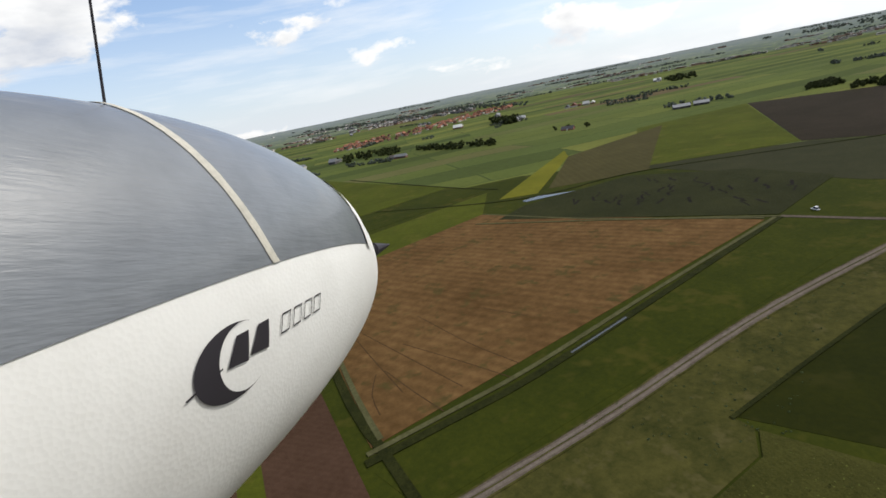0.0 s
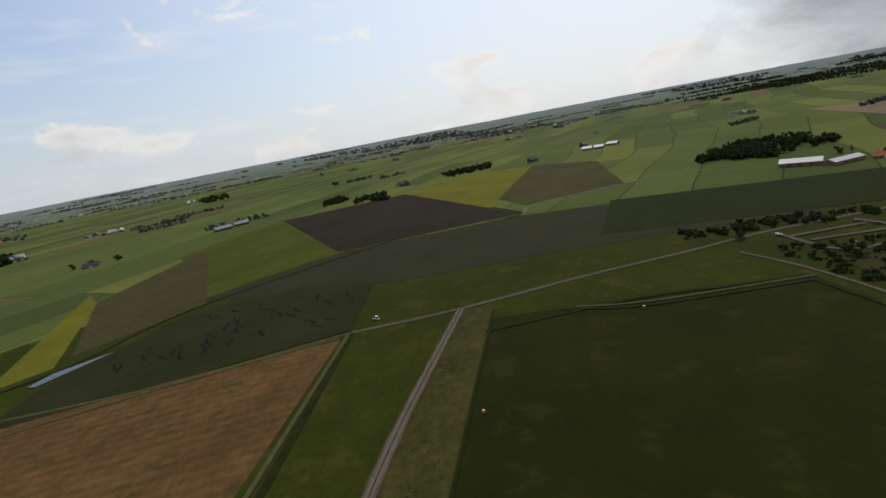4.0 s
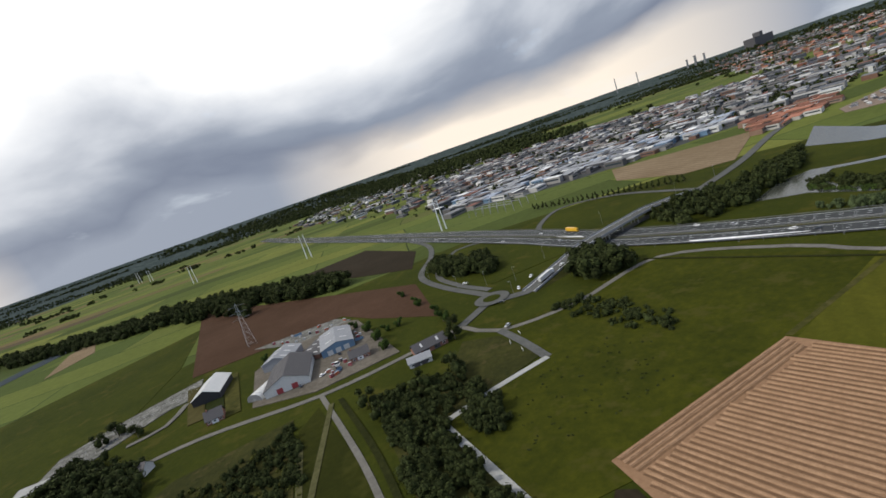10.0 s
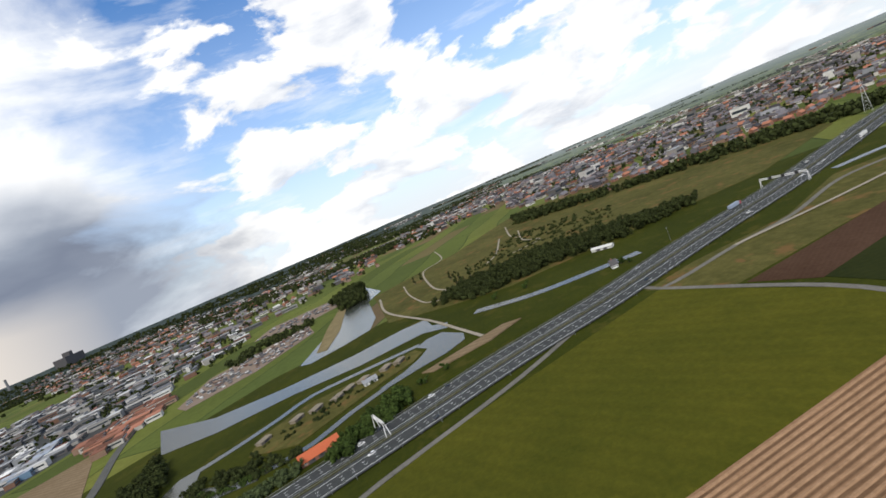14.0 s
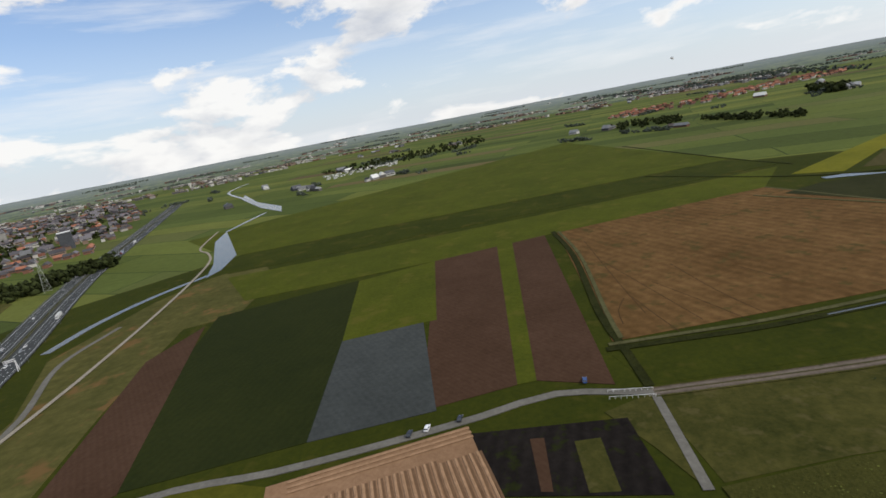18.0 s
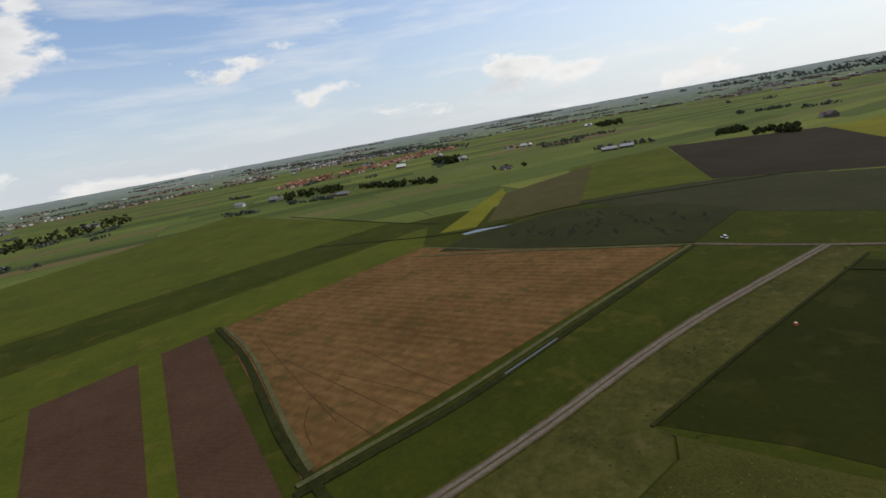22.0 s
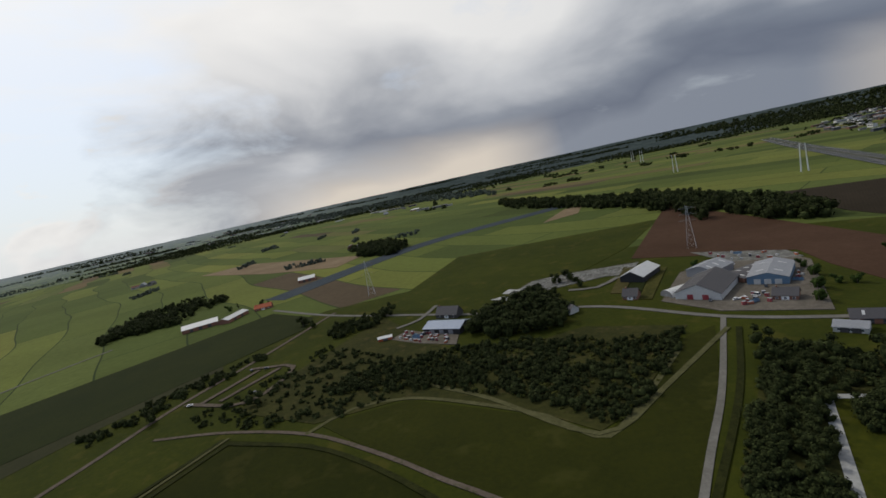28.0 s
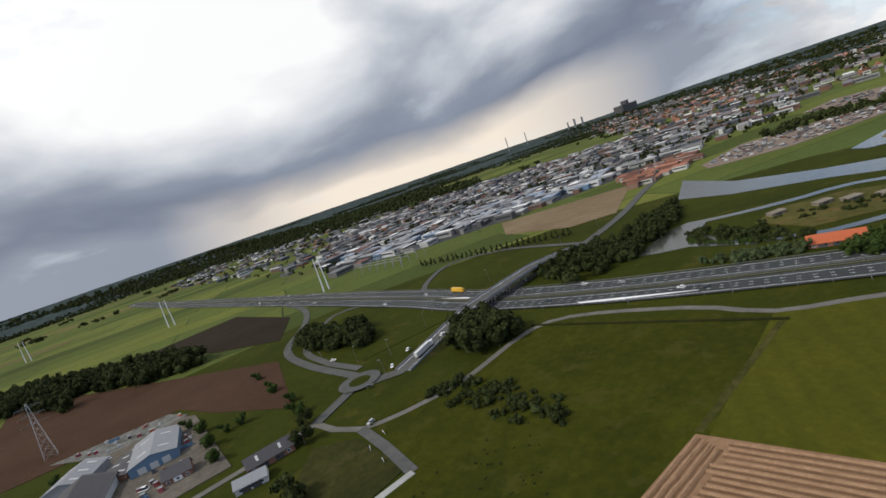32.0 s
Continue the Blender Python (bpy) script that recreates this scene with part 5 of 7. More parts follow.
def tunnel(label, a, b, depth, h):
    t = empty("greenhouse_tunnel", label, "greenhouse")
    L = sit(t, a, b)
    n = 9
    arc = [(L / 2 - L / 2 * math.cos(math.pi * k / n), h * math.sin(math.pi * k / n) ** 0.8) for k in range(n + 1)]
    part("cover", prism(bmesh.new(), arc, 0, depth), M_WHITE, t)
    for k in range(int(depth // 3) + 1):
        bm = bmesh.new()
        prism(bm, [(x * 1.01 - 0.005 * L, z * 1.015 + 0.02) for x, z in arc], k * 3 - 0.06, k * 3 + 0.06)
        part("hoop", bm, M_STEEL, t)
    part("door", boxed(L / 2 - 1, -0.1, 0, L / 2 + 1, 0.02, 2.2), M_GREYROOF, t)


tunnel("white arched plastic greenhouse tunnel", (73.8, -394.5), (65.4, -385.6), 34, 5.0)
barn("black_barn", "black boarded barn with pale metal roof", (107.4, -437.6), (88.5, -431.4), 34, 5.0, 9.5, M_BLACKWALL, M_WHITE, False, 1, 0, M_BLACKWALL)
house("dark brick house beside the black barn", (99.8, -390.1), (89.2, -388.3), 9, 3.0, 7.5)
barn("blue_roof_shed", "dark shed with blue-grey metal roof", (244.8, -335.8), (211.0, -333.5), 20, 4.5, 7.5, M_BLACKWALL, M_BLUEROOF, True, 3, 0, M_GREYROOF)
house("dark house with steep roof", (253.8, -374.2), (232.4, -371.9), 11, 3.2, 9.0, M_DARKROOF, M_DARKROOF)
barn("stall", "small orange-brown shed in a yard", (280.3, -322.2), (270.6, -327.9), 6, 2.4, 3.4, M_ORANGE, M_WHITE, True, 1, 0)
house("pale house among tall trees", (149.5, -373.3), (133.5, -362.6), 9, 3.0, 6.5, M_WHITE)
barn("white_barn", "white-roofed barn beside a hedge", (611.0, -371.4), (585.3, -403.7), 22, 4.5, 8.0, M_BRICK, M_WHITE, True, 3, 1)
barn("white_barn", "white-roofed barn near a red-roofed house", (567.2, -404.7), (577.1, -444.4), 16, 4.0, 6.5, M_BRICK, M_WHITE, True, 2)
house("red-roofed farmhouse beside white barns", (569.1, -447.6), (551.0, -460.1), 10, 3.0, 7.0, M_BRICK, M_ORANGE)
barn("white_barn", "far pale-roofed barn beside a crop strip", (631.8, -595.3), (611.1, -611.6), 22, 4.5, 8.0, M_BRICK, M_WHITE, True, 2)
barn("far_barn", "far grey-roofed barn among trees", (751.4, -901.1), (709.9, -898.8), 25, 5, 9, M_BRICK, M_GREYROOF, True, 2)
for a, b in (((971.5, 498.1), (989.7, 471.5)), ((1003.7, 472.1), (1016.8, 447.2))):
    barn("polder_barn", "grey-roofed barn in the open polder", a, b, 18, 4, 8.5, M_BLACKWALL, M_GREYROOF, True, 2)
house("farmhouse between tall trees", (805.8, 654.0), (813.2, 628.5), 12, 3, 8)
for a, b in (((1238.2, -307.0), (1228.3, -327.7)), ((1227.7, -332.7), (1218.1, -352.8)), ((1256.6, -370.6), (1239.0, -390.8))):
    barn("polder_barn", "white-roofed barn in the open polder", a, b, 24, 4.5, 8.5, M_BRICK, M_WHITE, True, 2)
barn("orange_barn", "long barn with bright orange tiled roof", (-281.0, -171.6), (-288.0, -148.1), 9, 2.6, 6.0, M_BRICK, M_ORANGE, True, 3, 0, None, 5)
barn("long_greenhouse", "long white glasshouse in a meadow", (-448.0, 118.1), (-431.9, 132.2), 7, 2.4, 3.6, M_WHITE, M_WHITE, True, 2, 0)
house("white house by the canal", (-366.0, 90.0), (-364.0, 95.0), 9, 3, 6.5, M_WHITE, M_DARKROOF)
house("fort keeper's white cottage", (-370.3, -129.6), (-372.2, -118.7), 9, 2.8, 4.5, M_WHITE, M_GREYROOF)
# warehouses and town houses


M_RUIN = flat_mat("ruin_wall", (0.17, 0.145, 0.11), 0.9, 0, 0.3, 0.3)
def varied_mat(name, stops, rough=0.7):
    """One material for many buildings: each island takes its own colour from the list, with streaks of weather."""
    m, nt, bsdf = nodes_of(name)
    g = nt.nodes.new("ShaderNodeNewGeometry")
    ramp = ramp_node(nt, g.outputs["Random Per Island"], [(k / len(stops), c) for k, c in enumerate(stops)])
    ramp.node.color_ramp.interpolation = "CONSTANT"
    n = mix_node(nt, 0.5, noise_node(nt, 0.12, 4, 0.6, place_node(nt)), noise_node(nt, 0.9, 3, 0.6, place_node(nt)))
    nt.links.new(mix_node(nt, 1.0, ramp, ramp_node(nt, n, [(0.3, 0.7), (0.7, 1.2)]), "MULTIPLY"), bsdf.inputs["Base Color"])
    bsdf.inputs["Roughness"].default_value = rough
    bsdf.inputs["Specular IOR Level"].default_value = 0.1
    return m


M_ESTATE_WALL = varied_mat("estate_wall", [(0.12, 0.115, 0.11), (0.38, 0.37, 0.36), (0.09, 0.085, 0.085), (0.20, 0.19, 0.18), (0.52, 0.51, 0.49), (0.15, 0.085, 0.06), (0.07, 0.075, 0.085), (0.26, 0.25, 0.235)], 0.8)
M_ESTATE_ROOF = varied_mat("estate_roof", [(0.085, 0.088, 0.095), (0.14, 0.143, 0.15), (0.62, 0.62, 0.61), (0.06, 0.06, 0.065), (0.19, 0.195, 0.205), (0.11, 0.09, 0.082), (0.40, 0.405, 0.41), (0.075, 0.078, 0.085), (0.15, 0.065, 0.05), (0.24, 0.25, 0.265), (0.10, 0.105, 0.12)])
M_TOWN_WALL = varied_mat("town_wall", [(0.20, 0.13, 0.095), (0.36, 0.34, 0.31), (0.15, 0.085, 0.06), (0.50, 0.48, 0.45), (0.24, 0.17, 0.13)], 0.85)
M_TOWN_DARK = flat_mat("town_roof_dark", (0.0868, 0.0812, 0.0899), 0.8, 0, 0.6, 0.02, True, 0.08)
M_TOWN_RED = flat_mat("town_roof_red", (0.2000, 0.0870, 0.0570), 0.8, 0, 0.5, 0.02, True, 0.08)


for tok in [(-351.0, -206.9), (-364.1, -183.9), (-365.9, -169.1), (-368.6, -152.1), (-376.9, -142.7), (-381.2, -130.6), (-384.7, -111.2), (-385.5, -99.2)]:
    barn("bunker", "low concrete bunker on the fort island", tok, (tok[0] - 8, tok[1] + 6), 6, 2.6, 2.9, M_RUIN, M_RUIN, True, 1, 0)


def estate(name, label, category, places, seed, size, tall, pitched, wall, roof, turn):
    """Many far buildings as one object: bodies with window bands, and roofs that overhang."""
    rng = random.Random(seed)
    verts, faces, kinds = [], [], []
    for x, y in places:
        g = land_height(x, y) - 1.0 if x * x + y * y > 1.2e7 else 0.0
        L, W, h = rng.uniform(*size), rng.uniform(*size) * 0.6, rng.uniform(*tall)
        a = radians(turn + rng.choice((0, 90)) + rng.uniform(-4, 4))
        ca, sa = math.cos(a), math.sin(a)

        def put(outline, quads, k):
            k0 = len(verts)
            verts.extend((x + px * ca - py * sa, y + px * sa + py * ca, pz + g) for px, py, pz in outline)
            faces.extend(tuple(i + k0 for i in q) for q in quads)
            kinds.extend([k] * len(quads))
        X, Y = L / 2, W / 2
        put([(-X, -Y, 0), (X, -Y, 0), (X, Y, 0), (-X, Y, 0), (-X, -Y, h), (X, -Y, h), (X, Y, h), (-X, Y, h)], [(0, 1, 5, 4), (1, 2, 6, 5), (2, 3, 7, 6), (3, 0, 4, 7)], 0)
        if pitched:
            r = h + W * 0.42
            put([(-X - 0.4, -Y - 0.4, h - 0.2), (X + 0.4, -Y - 0.4, h - 0.2), (X + 0.4, Y + 0.4, h - 0.2), (-X - 0.4, Y + 0.4, h - 0.2), (-X - 0.4, 0, r), (X + 0.4, 0, r)], [(0, 1, 5, 4), (2, 3, 4, 5), (0, 4, 3), (1, 2, 5)], 1)
        else:
            put([(-X, -Y, h), (X, -Y, h), (X, Y, h), (-X, Y, h), (-X, -Y, h + 0.5), (X, -Y, h + 0.5), (X, Y, h + 0.5), (-X, Y, h + 0.5)], [(0, 1, 5, 4), (1, 2, 6, 5), (2, 3, 7, 6), (3, 0, 4, 7), (4, 5, 6, 7)], 1)
        for s in (-1, 1):       # a band of windows along both fronts
            y0 = s * (Y + 0.05)
            put([(-X * 0.85, y0, h * 0.45), (X * 0.85, y0, h * 0.45), (X * 0.85, y0, h * 0.72), (-X * 0.85, y0, h * 0.72)], [(0, 1, 2, 3)], 2)
    ob = mesh_object(name, verts, faces, wall)
    ob.data.materials.append(roof)
    ob.data.materials.append(M_PANE)
    ob.data.polygons.foreach_set("material_index", kinds)
    return tagged(ob, label, category, kind="stuff")


ESTATE_WEST = [(-309.7, -803.4), (-352.4, -1378.9), (-314.5, -2296.0), (-778.4, -3205.5), (-1278.4, -3113.0), (-1195.1, -1889.6), (-1203.0, -1305.4), (-796.6, -902.1), (-625.6, -990.1), (-340.4, -601.8)]
estate("warehouse_district", "grey and white warehouses beyond the motorway", "warehouses", spots(ESTATE_WEST, 520, 63, 14), 63, (10, 38), (4, 10), False, M_ESTATE_WALL, M_ESTATE_ROOF, 12)
wood("estate_trees", "dark trees between the warehouses", ESTATE_WEST, 480, (5.0, 11.0), 64, FAR)
ESTATE = [(-323.3, -846.5), (-750.4, -1661.3), (-1243.3, -1512.0), (-1521.7, -993.2), (-1541.9, -636.0), (-1285.8, -405.1), (-1083.0, -356.5), (-903.0, -400.8), (-802.3, -438.5), (-749.5, -505.1), (-673.8, -503.6), (-510.2, -593.4), (-407.2, -676.2)]
estate("warehouse_district", "wide district of grey and white flat-roofed warehouses", "warehouses", spots(ESTATE, 1000, 51, 13), 51, (10, 38), (4, 10), False, M_ESTATE_WALL, M_ESTATE_ROOF, 12)
estate("shop_row", "red and white sheds at the estate's edge", "warehouses", spots([(-658.2, -485.7), (-763.5, -447.8), (-743.1, -402.8), (-639.9, -387.1), (-570.9, -422.4)], 40, 52, 14), 52, (14, 34), (4, 7), False, M_TOWN_WALL, M_TOWN_RED, 12)
TOWN = [(-1359.6, 362.8), (-2200.2, 680.6), (-2000.7, 1295.4), (-1962.1, 2302.4), (-1233.2, 2325.7), (-809.5, 1527.8), (-603.6, 984.1), (-683.8, 783.2), (-786.1, 562.0), (-897.6, 418.2)]
estate("town_houses", "wide town of terraced houses with dark tiled roofs", "houses", spots(TOWN, 1500, 53, 10), 53, (10, 26), (5, 8), True, M_TOWN_WALL, M_TOWN_DARK, 30)
estate("town_houses", "town houses with orange-red tiled roofs", "houses", spots(TOWN, 240, 54, 11), 54, (10, 22), (5, 8), True, M_TOWN_WALL, M_TOWN_RED, 30)
estate("tower_blocks", "pale apartment blocks above the town roofs", "flats", spots(TOWN, 22, 55, 60), 55, (22, 46), (14, 34), False, M_ESTATE_WALL, M_ESTATE_ROOF, 30)
TOWN_SOUTH = [(-1729, 47), (-1760, 396), (-1422, 590), (-1213, 663), (-1300, 900), (-2409, 1500), (-2789, 1298), (-3600, 1000), (-3400, 300)]
estate("town_houses", "terraced houses with dark roofs on the town's far side", "houses", spots(TOWN_SOUTH, 620, 153, 11), 153, (10, 28), (5, 9), True, M_TOWN_WALL, M_TOWN_DARK, 24)
estate("town_houses", "red-roofed houses on the town's far side", "houses", spots(TOWN_SOUTH, 300, 154, 12), 154, (10, 24), (5, 9), True, M_TOWN_WALL, M_TOWN_RED, 24)
estate("tower_blocks", "pale blocks among the town's far roofs", "flats", spots(TOWN_SOUTH, 70, 155, 30), 155, (18, 48), (9, 24), False, M_ESTATE_WALL, M_ESTATE_ROOF, 24)
wood("town_trees", "dark trees among the town's far houses", TOWN_SOUTH, 420, (7.0, 13.0), 156, FAR)
CITY = [(-3763.8, -2466.5), (-3827.0, -1287.2), (-2668.9, -353.8), (-1912.0, -14.4), (-1330.7, -41.1), (-1240.3, -287.9), (-1169.2, -482.2), (-1337.2, -796.8)]
estate("city_houses", "far city houses with red tiled roofs", "houses", spots(CITY, 300, 56, 13), 56, (10, 26), (5, 9), True, M_TOWN_WALL, M_TOWN_RED, 15)
estate("city_houses", "far city houses with dark tiled roofs", "houses", spots(CITY, 500, 66, 12), 66, (10, 26), (5, 9), True, M_TOWN_WALL, M_TOWN_DARK, 15)
wood("city_trees", "dark trees between the city houses", CITY, 420, (8.0, 15.0), 67, FAR)
estate("city_houses", "far pale office buildings and sheds", "houses", spots(CITY, 240, 57, 16), 57, (18, 46), (6, 14), False, M_ESTATE_WALL, M_ESTATE_ROOF, 15)
estate("far_village", "far village with red roofs in the polder", "houses", spots([(848.3, 1801.0), (1273.9, 1797.2), (2089.2, 1966.0), (1774.7, 1672.5), (1048.6, 1487.9), (721.9, 1546.7)], 160, 58, 14), 58, (10, 22), (4, 7), True, M_TOWN_WALL, M_TOWN_RED, 15)
estate("far_village", "far pale houses along the horizon", "houses", spots([(-292.6, 4490.5), (1669.5, 4178.9), (2292.0, 2529.4), (1888.3, 2084.2), (1663.4, 4181.3), (-305.4, 4489.6)], 130, 59, 30), 59, (16, 40), (5, 12), False, M_ESTATE_WALL, M_ESTATE_ROOF, 15)
estate("caravan_park", "white caravans and chalets among trees", "caravans", spots([(-255.0, 1540.9), (-10.1, 1666.2), (-9.1, 1465.0), (-222.4, 1372.8)], 60, 60, 6), 60, (7, 12), (2.5, 3.2), False, M_WHITE, M_WHITE, 40)
estate("far_glasshouses", "far pale glasshouses and sheds", "sheds", spots([(4101.1, -1852.2), (3582.3, -2723.4), (2931.5, -3327.4), (1412.5, -2296.9), (728.1, -1659.5), (665.4, -1506.2), (1179.9, -1902.1), (2051.8, -2302.8), (3019.8, -2235.3), (4106.9, -1839.3)], 90, 61, 40), 61, (24, 70), (4, 7), False, M_ESTATE_WALL, M_ESTATE_ROOF, 20)
estate("stored_vehicles", "long rows of white and grey stored vehicles", "vehicles", spots([(-637.9, -358.0), (-734.2, -346.3), (-831.6, -212.3), (-750.2, -197.8), (-654.1, -266.9), (-613.9, -343.6)], 150, 62, 6) + spots([(-945.5, -318.2), (-1023.7, -297.1), (-1037.5, -169.5), (-938.3, -162.3), (-913.2, -214.4)], 80, 65, 6), 62, (4.2, 7), (1.5, 2.4), False, M_ESTATE_ROOF, M_ESTATE_WALL, 35)



def shed_model(name, label, category, group, L, W, h, pitched, wall, roof):
    """One of the nearer buildings of the estate or the town, with its own roof, windows and doors."""
    t = empty(name, label, category, group)
    part("wall", boxed(-L / 2, -W / 2, 0, L / 2, W / 2, h), wall, t)
    if pitched:
        bm = prism(bmesh.new(), [(-W / 2 - 0.4, h - 0.1), (W / 2 + 0.4, h - 0.1), (0, h + W * 0.42)], -L / 2 - 0.3, L / 2 + 0.3)
        bmesh.ops.transform(bm, verts=bm.verts, matrix=Matrix.Rotation(math.pi / 2, 4, "Z"))
        part("roof", bm, roof, t)
        part("chimney", boxed(L * 0.3, -0.4, h + W * 0.3, L * 0.3 + 0.8, 0.4, h + W * 0.42 + 0.9), M_BRICK, t)
    else:
        part("roof", boxed(-L / 2 - 0.2, -W / 2 - 0.2, h, L / 2 + 0.2, W / 2 + 0.2, h + 0.5), roof, t)
        part("roof_unit", boxed(-L * 0.2, -1.5, h + 0.5, -L * 0.2 + 3, 1.5, h + 1.7), M_GREYROOF, t)
    for s in (-1, 1):
        for k in range(4):
            x = L * (k - 1.5) / 4.2
            part("window", boxed(x - L / 12, s * (W / 2 + 0.06) - 0.06, h * 0.5, x + L / 12, s * (W / 2 + 0.06) + 0.06, h * 0.75), M_PANE, t)
        part("door", boxed(L * 0.34, s * (W / 2 + 0.05) - 0.06, 0, L * 0.34 + 3, s * (W / 2 + 0.05) + 0.06, min(3.5, h * 0.45)), M_STEEL, t)
    return t


rng = random.Random(21)
NEAR_ESTATE = [(-352.7, -810.3), (-435.2, -709.0), (-533.3, -612.8), (-690.4, -522.7), (-858.9, -642.8), (-685.3, -772.7), (-567.0, -904.2), (-454.9, -999.9)]
MODELS = [shed_model("warehouse", "flat-roofed %s warehouse beyond the motorway" % c, "warehouse", "estate warehouses", L, W, h, False, w, r) for c, L, W, h, w, r in (("grey", 34, 20, 7, M_GREYROOF, M_GREYROOF), ("white", 28, 16, 6, M_WHITE, M_WHITE), ("dark", 40, 18, 8, M_DARKROOF, M_GREYROOF), ("blue-grey", 30, 22, 7, M_BLUEWALL, M_BLUEROOF))]
HOUSES = [shed_model("town_house", "brick house with %s tiled roof at the town edge" % c, "house", "town edge houses", 14, 9, 5.5, True, M_BRICK, r) for c, r in (("dark", M_DARKROOF), ("brown", M_TOWN_RED), ("black", M_TOWN_DARK))]
placed = set()
for models, places in ((MODELS, spots(NEAR_ESTATE, 96, 71, 22)), (HOUSES, spots([(-820.2, 368.8), (-733.1, 513.4), (-643.2, 726.8), (-572.2, 846.8), (-651.7, 967.2), (-748.1, 852.7), (-859.5, 612.1), (-953.2, 445.8)], 60, 72, 16))):
    for k, (x, y) in enumerate(places):
        m = models[k % len(models)]
        at = Matrix.Translation((x, y, 0)) @ Matrix.Rotation(radians(12 + rng.choice((0, 90)) + rng.uniform(-5, 5)), 4, "Z")
        if m.name in placed:
            copy_thing(m, at)
        else:
            placed.add(m.name)
            m.matrix_basis = at


def ring_spots(n, r0, r1, seed, a0, a1, few=2, many=14, gap=7):
    """Places spread over a wide sweep of the far polder, between two headings (degrees counter-clockwise from +y)."""
    rng = random.Random(seed)
    out = []
    for k in range(n):
        a, r = radians(rng.uniform(a0, a1)), r0 * (r1 / r0) ** rng.random()
        c = (-math.sin(a) * r, math.cos(a) * r)
        m, w = rng.randint(few, many), radians(rng.choice((27, 117))) if r < 3000 else a + rng.uniform(-0.12, 0.12)
        out += [(c[0] + math.cos(w) * gap * j + rng.uniform(-4, 4), c[1] + math.sin(w) * gap * j + rng.uniform(-4, 4)) for j in range(m)]
    return out


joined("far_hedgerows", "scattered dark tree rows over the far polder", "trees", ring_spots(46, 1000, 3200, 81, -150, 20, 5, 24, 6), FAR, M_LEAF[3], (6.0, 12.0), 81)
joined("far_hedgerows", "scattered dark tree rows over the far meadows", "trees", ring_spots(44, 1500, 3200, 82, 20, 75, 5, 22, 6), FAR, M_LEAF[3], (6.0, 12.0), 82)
joined("far_hedgerows", "scattered dark tree rows beyond the town", "trees", ring_spots(110, 1900, 3200, 83, 75, 210), FAR, M_LEAF[0], (8.0, 14.0), 83)
joined("far_belts", "long grey-green tree belts below the horizon", "trees", ring_spots(230, 3000, 4650, 85, 70, 250, 12, 60, 12), FAR, M_LEAF[0], (9.0, 18.0), 85)
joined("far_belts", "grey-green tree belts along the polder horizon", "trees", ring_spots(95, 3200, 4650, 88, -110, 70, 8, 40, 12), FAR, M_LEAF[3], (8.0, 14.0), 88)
estate("far_town", "far pale town houses and blocks towards the horizon", "houses", ring_spots(150, 2300, 4500, 86, 15, 125, 4, 16, 22), 86, (12, 40), (5, 13), False, M_ESTATE_WALL, M_TOWN_WALL, 30)
estate("far_town", "far pale villages along the polder horizon", "houses", ring_spots(80, 3000, 4500, 87, -100, 15, 4, 14, 24), 87, (14, 44), (5, 12), False, M_TOWN_WALL, M_ESTATE_WALL, 30)
estate("far_farms", "scattered far farms with pale and dark roofs", "farms", ring_spots(60, 1100, 4200, 84, -150, 70)[::3], 84, (12, 34), (4, 7), True, M_ESTATE_WALL, M_ESTATE_ROOF, 27)

# ---- motorway furniture ----
MW = ROADS["dark grey asphalt motorway with white lane lines"]


def stripes(name, line, offs, z, dash=None, width=0.35, mat=None):
    verts, faces = [], []
    for off in offs:
        l = offset_line(line, off)
        d = 0.0
        for p, q in zip(l, l[1:]):
            n = max(1, int((q - p).length / 6))
            for k in range(n):
                a, b = p.lerp(q, k / n), p.lerp(q, (k + (dash or 1.0)) / n)
                t = (b - a).normalized()
                s = Vector((t.y, -t.x, 0)) * width / 2
                k0 = len(verts)
                verts += [(*(a - s).xy, z), (*(a + s).xy, z), (*(b + s).xy, z), (*(b - s).xy, z)]
                faces.append((k0, k0 + 1, k0 + 2, k0 + 3))
    return mesh_object(name, verts, faces, mat or M_PAINT)


MZ = max(v.co.z for v in bpy.data.objects["motorway"].data.vertices)
for nm, offs, dash, w in (("lane_marking", (-13, -9.3, 9.3, 13), 0.3, 0.26), ("edge_line", (-16.8, -5.4, 5.4, 16.8), None, 0.24)):
    ob = stripes(nm, MW, offs, MZ + 0.02, dash, w)
    ob.parent = bpy.data.objects["motorway"]
    tagged(ob, "white painted road lines", kind="stuff")
median = ribbon("median", MW, 3.6, MZ + 0.05, M_ROUGH)
tagged(median, "grassy central reservation of the motorway", "verge", kind="structure")


def guard_rail(off):
    line = [p for p in offset_line(MW, off) if -900 < p.y < 800]
    t = tagged(mesh_object("guard_rail", [(p.x, p.y, z) for p in line for z in (MZ + 0.55, MZ + 0.8)], [(2 * i, 2 * i + 2, 2 * i + 3, 2 * i + 1) for i in range(len(line) - 1)], M_STEEL), "galvanised steel guard rail along the motorway", "guard rail", "motorway guard rails")
    post = None
    for p in line:
        if not -380 < p.y < 380:
            continue
        if post is None:
            post = part("post", boxed(-0.08, -0.08, 0, 0.08, 0.08, MZ + 0.6), M_STEEL, t)
        else:
            post = new("post", post.data)
            post.parent = t
        post.location = (p.x, p.y, 0)


